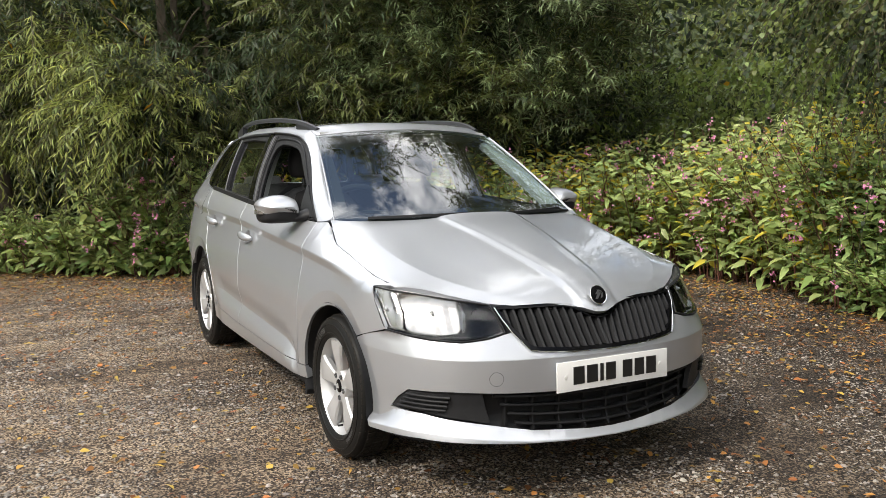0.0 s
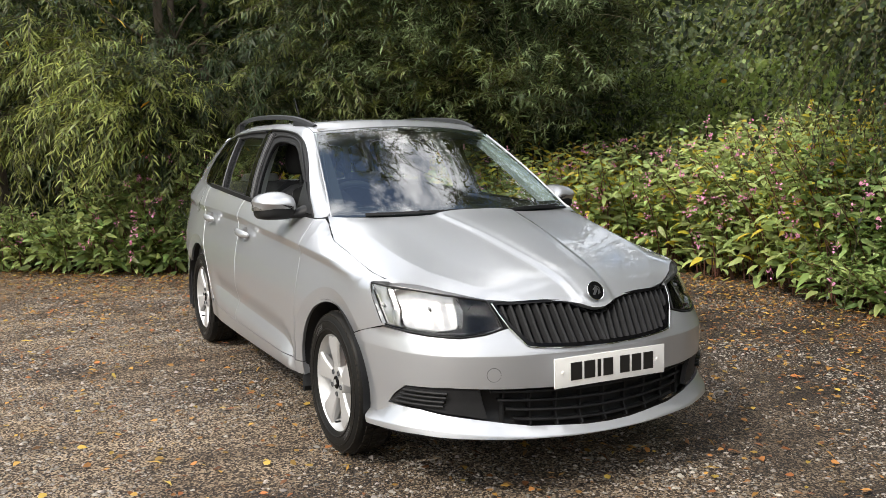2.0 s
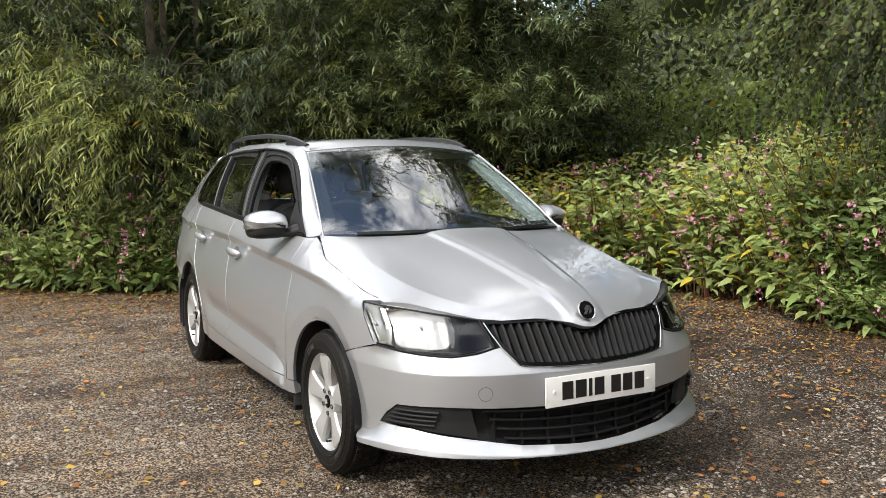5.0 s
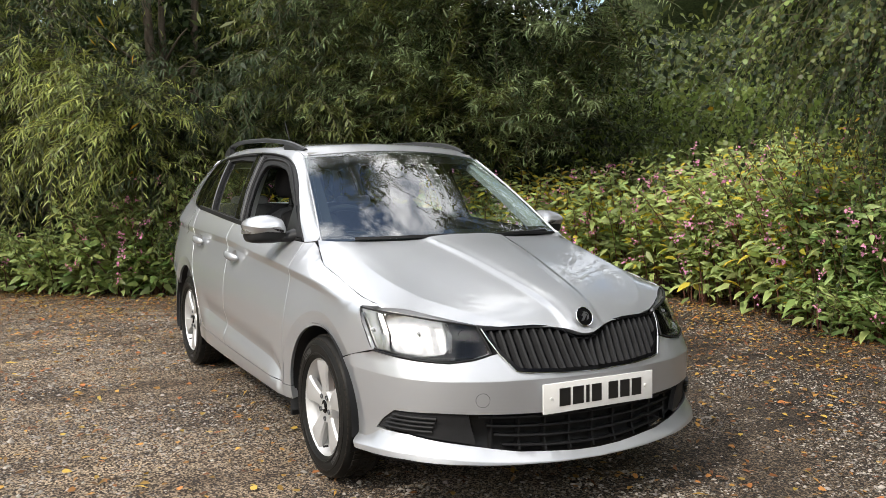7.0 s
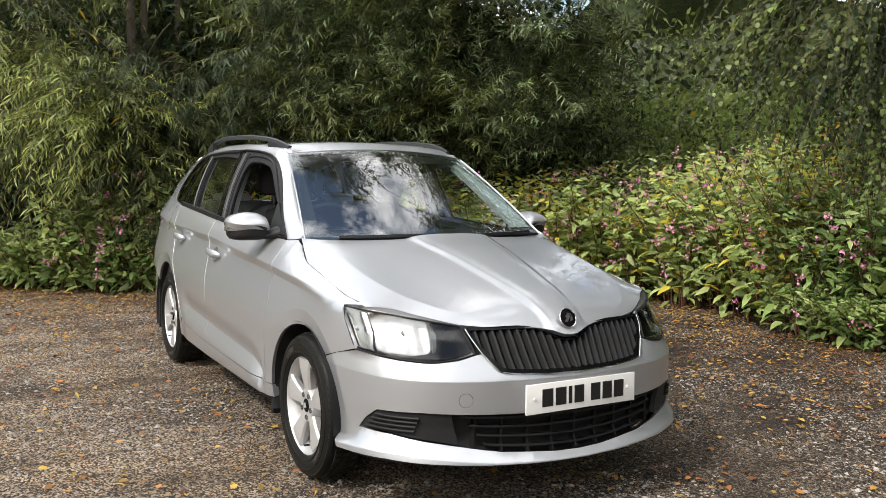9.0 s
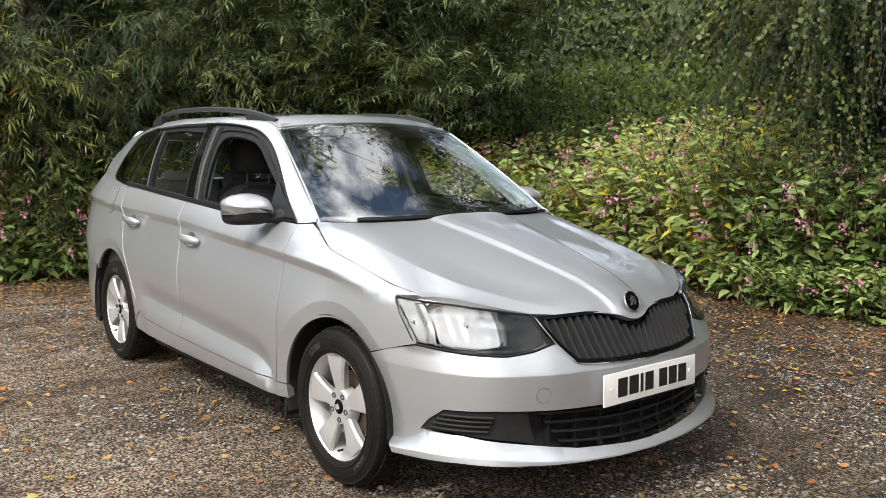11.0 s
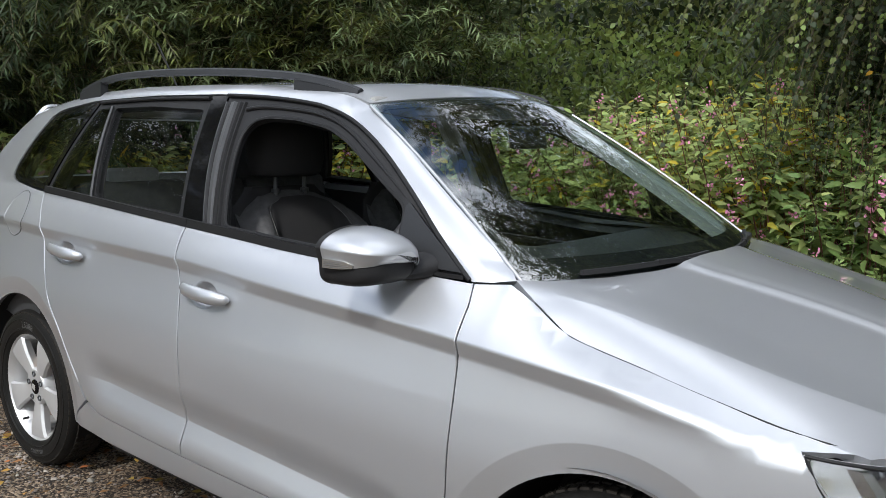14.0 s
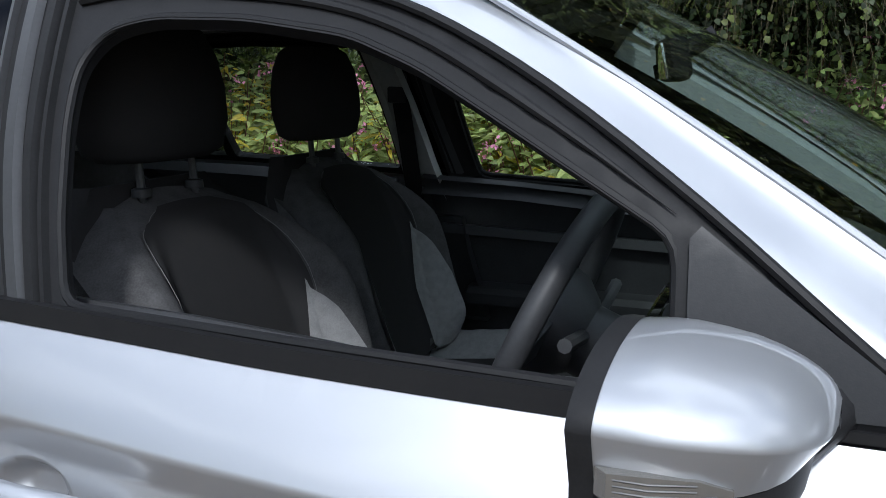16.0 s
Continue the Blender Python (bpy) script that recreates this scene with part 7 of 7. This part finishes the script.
for i, s in enumerate(np.linspace(0, line_len[-1], 90)):
    p, nrm = along(s)
    for j, z in enumerate(np.linspace(-0.1, 5.0, 14)):
        q = p - nrm * (9.5 + 0.8 * math.sin(i * 1.3 + j) + 0.6 * math.sin(j * 2.1 + i * 0.4) + 0.12 * j)
        woods.append((q[0], q[1], z + (0.6 * math.sin(i * 0.9) + 0.5 * math.sin(i * 2.3) if j == 13 else 0)))
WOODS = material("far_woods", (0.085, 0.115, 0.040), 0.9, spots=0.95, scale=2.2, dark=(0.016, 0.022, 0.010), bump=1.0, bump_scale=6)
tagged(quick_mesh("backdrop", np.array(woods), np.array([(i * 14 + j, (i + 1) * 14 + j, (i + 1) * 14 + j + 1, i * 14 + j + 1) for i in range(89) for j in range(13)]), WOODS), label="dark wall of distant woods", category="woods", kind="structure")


# the tops of the trees behind the car: clumps of leaves with gaps of sky between
def canopy(name, label, s0, s1, near, far, z0, z1, clumps, per, mat, size, seed):
    r = np.random.default_rng(seed)
    p, nrm = along(r.uniform(s0, s1, clumps))
    c = np.concatenate([p - nrm * r.uniform(near, far, (clumps, 1)), r.uniform(z0, z1, (clumps, 1))], 1)
    k = np.repeat(np.arange(clumps), per)
    at = c[k] + r.normal(0, 1, (len(k), 3)) * np.array([0.62, 0.62, 0.42])
    co, fc = leaf_cloud(QUAD, at, unit(r.normal(0, 1, (len(k), 3)) + (0, 0, -0.7)), unit(r.normal(0, 1, (len(k), 3)) + (0, 0, 0.7)), r.uniform(0.7, 1.2, len(k)) * size, r.uniform(0.2, 0.3, len(k)) * size)
    return tagged(quick_mesh(name, co, fc, mat), label=label, category="foliage", kind="stuff")


canopy("treetop_foliage", "upper crowns of the willows behind the car", s_near(-9, 8.8), s_near(3.4, 4.3), 2.0, 3.8, 3.2, 4.0, 46, 260, WILLOWSHADE, 0.19, 41)
canopy("treetop_foliage", "upper crowns of the trees beside the car", s_near(4.2, 3.2), s_near(5.9, -5.0), 0.3, 3.0, 3.6, 5.2, 46, 260, WILLOWSHADE, 0.18, 42)

canopy("treetop_foliage", "tall crowns in painted shade leaning over the flowering hedge", s_near(4.1, 1.0), s_near(6.0, -6.0), -0.7, 2.0, 4.0, 6.8, 120, 260, WILLOWSHADE, 0.17, 43)


canopy("treetop_foliage", "high crowns in painted shade of the trees over the hedge", s_near(1.2, 5.4), s_near(6.0, -6.0), 0.4, 3.4, 4.0, 7.2, 230, 240, WILLOWSHADE, 0.20, 44)


# a tall willow beside the car whose limbs hang high over it
def overhanging_willow(foot, high, limbs, seed):
    global rng
    rng = np.random.default_rng(seed)
    tree = empty("willow_tree", (*foot, 0), label="tall willow with long limbs hanging high over the car", category="tree")
    loc = np.array((*foot, 0.0))
    k = np.linspace(0, 1, 9)
    path = np.stack([0.3 * np.sin(k * 3), 0.2 * np.sin(k * 4), high * k], 1)
    co, fc = tubes(path[None], (0.20 * (1 - 0.7 * k))[None], 10)
    quick_mesh("trunk", co, fc, BARK, tree)
    bases, ways, lens = [], [], []
    for tip, spread_, n in limbs:
        tip = np.array(tip) - loc
        start = np.array((0.3 * math.sin(2), 0.15, high * 0.66))
        q = start + (tip - start) * k[:, None] + np.array([0, 0, 0.7]) * np.sin(k * math.pi)[:, None]
        co, fc = tubes(q[None], np.linspace(0.028, 0.006, 9)[None], 6)
        quick_mesh("limb", co, fc, BARK, tree)
        c = rng.normal(0, 1, (n, 3)) * np.array(spread_) * 0.55 + tip
        m = np.repeat(np.arange(n), 30)
        bases.append(c[m] + rng.normal(0, 0.14, (len(m), 3)))
        ways.append(unit(rng.normal(0, 0.6, (len(m), 3)) + np.array([-0.2, -0.2, -0.25])))
        lens.append(rng.uniform(0.35, 0.8, len(m)))
    lv, tw = shoots(np.vstack(bases), np.vstack(ways), np.concatenate(lens), rng.uniform(0.2, 0.7, sum(map(len, bases))), 24, 0.105, 0.018, shape=QUAD)
    put_leaves("crown", [lv], [WILLOWSHADE], tree)
    co, fc = tubes(tw, np.broadcast_to(np.linspace(0.004, 0.0012, 6), tw.shape[:2]), 3)
    quick_mesh("branchwork", co, fc, TWIG, tree)
    return tree


overhanging_willow((6.9, 0.5), 7.0, [((4.0, 2.0, 6.7), (0.9, 0.8, 0.6), 13), ((4.4, 3.8, 5.9), (0.9, 0.8, 0.6), 14), ((1.1, 3.4, 6.6), (0.75, 0.55, 0.5), 9), ((4.0, 0.9, 5.9), (0.8, 0.7, 0.6), 14), ((4.7, 0.2, 4.7), (0.7, 0.9, 0.6), 14), ((2.7, 0.0, 6.2), (0.9, 0.7, 0.5), 18), ((2.9, -0.6, 5.4), (0.8, 0.8, 0.6), 16), ((3.9, -0.9, 6.6), (0.9, 0.9, 0.7), 20), ((2.6, 4.4, 6.4), (0.7, 0.5, 0.4), 6), ((4.9, -1.8, 4.6), (0.7, 0.9, 0.6), 9)], 61)


BALSAMGREEN = leaf_material("green_balsam_leaf", (0.165, 0.240, 0.078), 0.55, 0.40, 0.35)


# flowering balsam: stems with whorls of leaves, some yellowing, and pink blooms
def balsam(name, label, s0, s1, count, high, depth, out, seed, bloom=1.0, leaf=0.135, mats=None, rise=0.10, per=46, swell=()):
    r = np.random.default_rng(seed)
    s = r.uniform(s0, s1, count)
    p, nrm = along(s)
    back = r.uniform(0, 1, count) * depth
    h = r.uniform(0.72, 1.08, count) * high * (1 + rise * back)
    if swell:
        h = h * curve(*[(s_near(px, py), k) for px, py, k in swell])(s)
    foot = np.concatenate([p - nrm * back[:, None], np.zeros((count, 1))], 1)
    lean = np.concatenate([nrm * (r.uniform(0.2, 1.0, (count, 1)) * out * (1 - 0.5 * back[:, None] / max(depth, 0.01))) + r.normal(0, 0.10, (count, 2)), np.zeros((count, 1))], 1)
    t = np.linspace(0, 1, 7)
    path = foot[:, None] + lean[:, None] * (t**1.6)[None, :, None] + np.array([0, 0, 1.0]) * (h[:, None] * (t - 0.12 * t**3))[..., None]
    thing = empty(name, (float(foot[:, 0].mean()), float(foot[:, 1].mean()), 0), label=label, category="plants", kind="stuff")
    loc = np.array(thing.location)
    co, fc = tubes(path - loc, np.broadcast_to(np.linspace(0.0075, 0.0025, 7), path.shape[:2]), 5)
    quick_mesh("stems", co, fc, STEM, thing)
    clouds = [[], [], []]
    u = np.sort(r.uniform(0.05, 1.0, (count, per)) ** 0.82, 1)
    pos = np.stack([np.stack([np.interp(u[i], t, path[i, :, j]) for j in range(3)], 1) for i in range(count)])
    ang = np.arange(per)[None] * 2.4 + r.uniform(0, 6.28, (count, 1)) + r.normal(0, 0.3, (count, per))
    rad = np.stack([np.cos(ang), np.sin(ang), r.uniform(-0.6, 0.60, (count, per))], -1)
    way = unit(rad + r.normal(0, 0.15, rad.shape))
    pos = pos + way * r.uniform(0.0, 0.26, (count, per, 1)) * (1.15 - u[..., None])
    face = unit(np.array([0, 0, 1.0]) + 0.7 * np.concatenate([np.broadcast_to(nrm[:, None], (count, per, 2)), np.zeros((count, per, 1))], 2) + r.normal(0, 0.50, rad.shape))
    size = leaf * r.uniform(0.6, 1.2, (count, per)) * (1.15 - 0.55 * u**2)
    pos, way, face, size = pos.reshape(-1, 3), way.reshape(-1, 3), face.reshape(-1, 3), size.ravel()
    old = (r.uniform(0, 1, len(pos)) < 0.23 * (0.4 + np.clip(np.sin(pos[:, 1] * 1.4 + 0.6) + 0.4, 0, 1.4)))
    for m, sel in enumerate((~old, old)):
        clouds[m] = leaf_cloud(LANCE, pos[sel] - loc, way[sel], face[sel], size[sel], size[sel] * 0.35)
    put_leaves("leaves", clouds[:2], mats or [BALSAM, BALSAMYELLOW], thing)
    nb = int(count * 0.50 * bloom)
    sel = r.integers(0, count, nb)
    tip = path[sel, -1] + np.concatenate([nrm[sel] * r.uniform(0.0, 0.26, (nb, 1)), -h[sel][:, None] * r.uniform(-0.02, 0.55, (nb, 1))], 1) + r.normal(0, 0.05, (nb, 3))
    k = np.repeat(np.arange(nb), 9)
    way = unit(r.normal(0, 1, (len(k), 3)) + np.concatenate([nrm[sel][k] * 0.6, np.full((len(k), 1), 0.1)], 1))
    fl = leaf_cloud(OVATE, tip[k] + r.normal(0, 0.017, (len(k), 3)) - loc, way, unit(r.normal(0, 1, (len(k), 3)) + (0, 0, 0.4)), r.uniform(0.018, 0.034, len(k)), r.uniform(0.014, 0.026, len(k)))
    put_leaves("flowers", [fl], [PINK], thing)
    return thing


balsam("balsam_thicket", "flowering balsam with pink blooms and yellowing leaves", s_near(2.2, 5.0), s_near(4.12, 1.35), 360, 1.34, 1.3, 0.75, 31, 1.9, 0.146, rise=0.22, per=50, swell=((2.2, 5.0, 0.9), (3.4, 4.2, 0.93), (4.25, 2.9, 1.10), (4.2, 2.0, 1.20), (4.12, 1.35, 1.16)))
balsam("balsam_thicket", "dark green balsam with scattered pink blooms", s_near(4.14, 1.6), s_near(5.6, -3.6), 330, 1.34, 1.3, 0.75, 36, 1.6, 0.146, mats=[BALSAMGREEN, BALSAM], rise=0.22, per=52, swell=((4.14, 1.6, 1.16), (4.0, 0.8, 1.0), (4.25, -0.2, 0.95), (5.6, -3.6, 0.95)))
balsam("balsam_clump", "low flowering balsam before the willows", s_near(-3.4, 7.8), s_near(0.8, 5.5), 230, 0.70, 0.7, 0.60, 32, 0.5, 0.140, mats=[BALSAM, BALSAMGREEN])
balsam("balsam_clump", "taller balsam with pink blooms beside the willow", s_near(-1.1, 6.3), s_near(0.6, 5.6), 100, 1.28, 0.5, 0.55, 33, 1.1, 0.155, mats=[BALSAM, BALSAMGREEN])
balsam("balsam_clump", "green balsam with pink blooms behind the car", s_near(0.7, 5.6), s_near(2.3, 4.95), 110, 1.15, 0.8, 0.45, 35, 1.0, 0.15)
balsam("balsam_clump", "low green leafy growth at the foot of the flowering hedge", s_near(4.14, 1.5), s_near(5.6, -3.6), 230, 0.50, 0.5, 0.45, 37, 0.3, 0.10, mats=[BALSAMGREEN, BALSAM], per=40)
balsam("balsam_clump", "low green plants before the willows", s_near(-8.5, 8.8), s_near(-3.2, 7.7), 160, 0.55, 0.6, 0.3, 34, 0.2, 0.12, mats=[BALSAMGREEN, BALSAM])


# unseen trees added on the open side, to shape reflections in glass and paint
def open_tree(name, label, foot, high, wide, leaves, mat, seed):
    r = np.random.default_rng(seed)
    tree = empty(name, (*foot, 0), label=label, category="tree", group="trees on the open side")
    trunk_mesh(tree, (0, 0, -0.05), high * 0.8, 0.20, (r.uniform(-0.5, 0.5), r.uniform(-0.5, 0.5)), 12, seed)
    m = 46
    c = unit(r.normal(0, 1, (m, 3))) * r.uniform(0.35, 1.0, (m, 1)) * np.array([wide, wide, high * 0.34]) + np.array([0, 0, high * 0.66])
    k = r.integers(0, m, leaves)
    at = c[k] + r.normal(0, 1, (leaves, 3)) * np.array([0.55, 0.55, 0.38])
    cloud = leaf_cloud(QUAD, at, unit(r.normal(0, 1, (leaves, 3)) + (0, 0, -0.6)), unit(r.normal(0, 1, (leaves, 3)) + (0, 0, 0.8)), r.uniform(0.12, 0.2, leaves), r.uniform(0.03, 0.05, leaves))
    put_leaves("crown", [cloud], [mat], tree)
    return tree


for i, (x, y, h, w) in enumerate(((-14.5, 3.5, 6.0, 2.6), (-15.5, -4.5, 6.5, 2.8), (-9.0, -13.0, 8.5, 3.2), (-2.5, -11.5, 9.5, 3.6), (2.5, -9.5, 9.0, 3.4), (7.0, -8.0, 9.5, 3.4), (12.5, -8.0, 8.0, 3.0))):
    open_tree("roadside_tree", "leafy tree added out of view on the open side of the yard", (x, y), h, w, 9000 if x < -5 else 26000, WILLOWSHADE if x > -5 else (WILLOW if i % 2 else BALSAM), 50 + i)

# an unseen belt of foliage, added ahead of the car to darken its reflections
def tree_belt(a, b, high, count, seed):
    r = np.random.default_rng(seed)
    a, b = np.array(a, float), np.array(b, float)
    n = unit(np.array([b[1] - a[1], a[0] - b[0]]))
    t = r.uniform(0, 1, count)
    top = high * (0.72 + 0.16 * np.sin(t * 17) + 0.12 * np.sin(t * 41 + 1))
    c = np.concatenate([a + (b - a) * t[:, None] + n * r.normal(0, 0.5, (count, 1)), (r.uniform(0, 1, count) * top)[:, None]], 1)
    co, fc = leaf_cloud(QUAD, c, unit(r.normal(0, 1, (count, 3)) + (0, 0, -0.5)), unit(r.normal(0, 1, (count, 3)) + (0, 0, 0.8)), r.uniform(0.18, 0.34, count), r.uniform(0.08, 0.16, count))
    return tagged(quick_mesh("tree_belt", co, fc, WILLOWSHADE), label="dense unseen belt of trees added to darken the car's reflections", category="foliage", kind="stuff")


tree_belt((-8.0, -15.5), (4.0, -13.0), 4.6, 20000, 71)
tree_belt((4.0, -13.0), (15.0, -7.0), 4.6, 20000, 72)

# ---------------------------------------------------------------- stones and fallen leaves
STONE = material("gravel_stone", (0.240, 0.214, 0.184), 0.8, spots=0.6, scale=40, dark=(0.15, 0.128, 0.105), island=0.66)
LITTER = leaf_material("fallen_leaf", (0.27, 0.125, 0.035), 0.6, 0.6, 0.1)
LITTERGOLD = leaf_material("fallen_golden_leaf", (0.33, 0.205, 0.045), 0.5, 0.6, 0.1)
LITTERBROWN = leaf_material("dry_brown_leaf", (0.17, 0.085, 0.036), 0.5, 0.75, 0.05)
r9 = np.random.default_rng(91)


def scatter(count, x0, x1, y0, y1):
    return np.stack([r9.uniform(x0, x1, count), r9.uniform(y0, y1, count)], 1)


def clear_of_hedge(p, margin):
    d = np.min(np.linalg.norm(p[:, None, ::1] - LINE[None, ::3], axis=2), 1)
    q = LINE[::3][np.argmin(np.linalg.norm(p[:, None] - LINE[None, ::3], axis=2), 1)]
    return d, q


def thinning(p, inner, fade):
    """Share kept: all round the car, ever fewer further out."""
    far = np.clip(np.hypot(p[:, 0] + 0.3, (p[:, 1] + 0.2) * 0.9) - inner, 0, None)
    return np.exp(-(far / fade) ** 2)


# stones: small irregular lumps, thickest where the camera stands nearest
octa = np.array([(1, 0, 0), (0.3, 0.95, 0.1), (-0.75, 0.6, 0), (-0.8, -0.6, 0.1), (0.25, -0.95, 0), (0.1, 0.1, 0.8), (-0.35, -0.1, 0.72)])
octf = np.array([(0, 1, 5), (1, 2, 5), (2, 6, 5), (2, 3, 6), (3, 4, 6), (4, 5, 6), (4, 0, 5)])
pts = scatter(420000, -6.0, 5.4, -4.8, 7.6)
pts = pts[r9.uniform(0, 1, len(pts)) < thinning(pts, 3.0, 3.3)]
dens = np.array([noise.noise(Vector((px * 1.3, py * 1.3, 5.0))) + 0.5 * noise.noise(Vector((px * 4, py * 4, 9.0))) for px, py in pts])
pts = pts[r9.uniform(-0.45, 0.40, len(pts)) < 1.2 * dens + 0.20 - 0.04 * np.clip(pts[:, 0] + 0.3, -1.2, 1.8)]
n = len(pts)
size = np.exp(r9.normal(math.log(0.0045), 0.48, n)).clip(0.0020, 0.022)
ang = r9.uniform(0, 2 * np.pi, n)
flat = r9.uniform(0.35, 0.9, n)
stretch = r9.uniform(0.65, 1.0, n)
v = octa[None] * (1 + r9.normal(0, 0.16, (n, 7, 1)))
x = v[..., 0] * size[:, None]
y = v[..., 1] * (size * stretch)[:, None]
co = np.stack([pts[:, 0:1] + x * np.cos(ang)[:, None] - y * np.sin(ang)[:, None], pts[:, 1:2] + x * np.sin(ang)[:, None] + y * np.cos(ang)[:, None], v[..., 2] * (size * flat)[:, None] - 0.004], -1)
tagged(quick_mesh("gravel", co.reshape(-1, 3), (octf[None] + (np.arange(n) * 7)[:, None, None]).reshape(-1, 3), STONE, flat=True), label="loose grey and brown gravel stones on the ground", category="gravel", kind="stuff")

# fallen leaves: thicker towards the hedge
def litter(name, label, count, mats, long, wide, pull, shape, seed_shift):
    p = scatter(count * 2, -7.0, 6.0, -5.0, 8.5)
    p = p[r9.uniform(0, 1, len(p)) < thinning(p, 6.0, 3.0)]
    d, q = clear_of_hedge(p, 0)
    keep = r9.uniform(0, 1, len(p)) < (0.13 + 0.95 * np.exp(-np.clip(d - 0.5, 0, None) / pull))
    p = p[keep]
    m = len(p)
    w = np.stack([r9.normal(0, 1, m), r9.normal(0, 1, m), r9.normal(0, 0.10, m)], 1)
    up = np.stack([r9.normal(0, 0.22, m), r9.normal(0, 0.22, m), np.ones(m)], 1)
    s = r9.uniform(0.55, 1.2, m)
    at = np.concatenate([p, np.full((m, 1), 0.010) + r9.uniform(0, 0.008, (m, 1))], 1)
    cut = r9.uniform(0, 1, m) < 0.5
    clouds = [leaf_cloud(shape, at[c], unit(w[c]), unit(up[c]), long * s[c], wide * s[c]) for c in (cut, ~cut)]
    return tagged(put_leaves(name, clouds, mats, None), label=label, category="leaves", kind="stuff")


litter("fallen_leaves", "yellow and orange fallen leaves on the gravel", 24000, [LITTER, LITTERGOLD], 0.038, 0.026, 1.3, OVATE, 1)
litter("leaf_litter", "small dry brown leaf litter on the gravel", 34000, [LITTERBROWN, LITTERBROWN], 0.042, 0.016, 1.1, SLIM, 2)
litter("fallen_willow_leaves", "long golden willow leaves lying below the hedge", 2600, [LITTERGOLD, LITTER], 0.085, 0.016, 0.45, SLIM, 3)
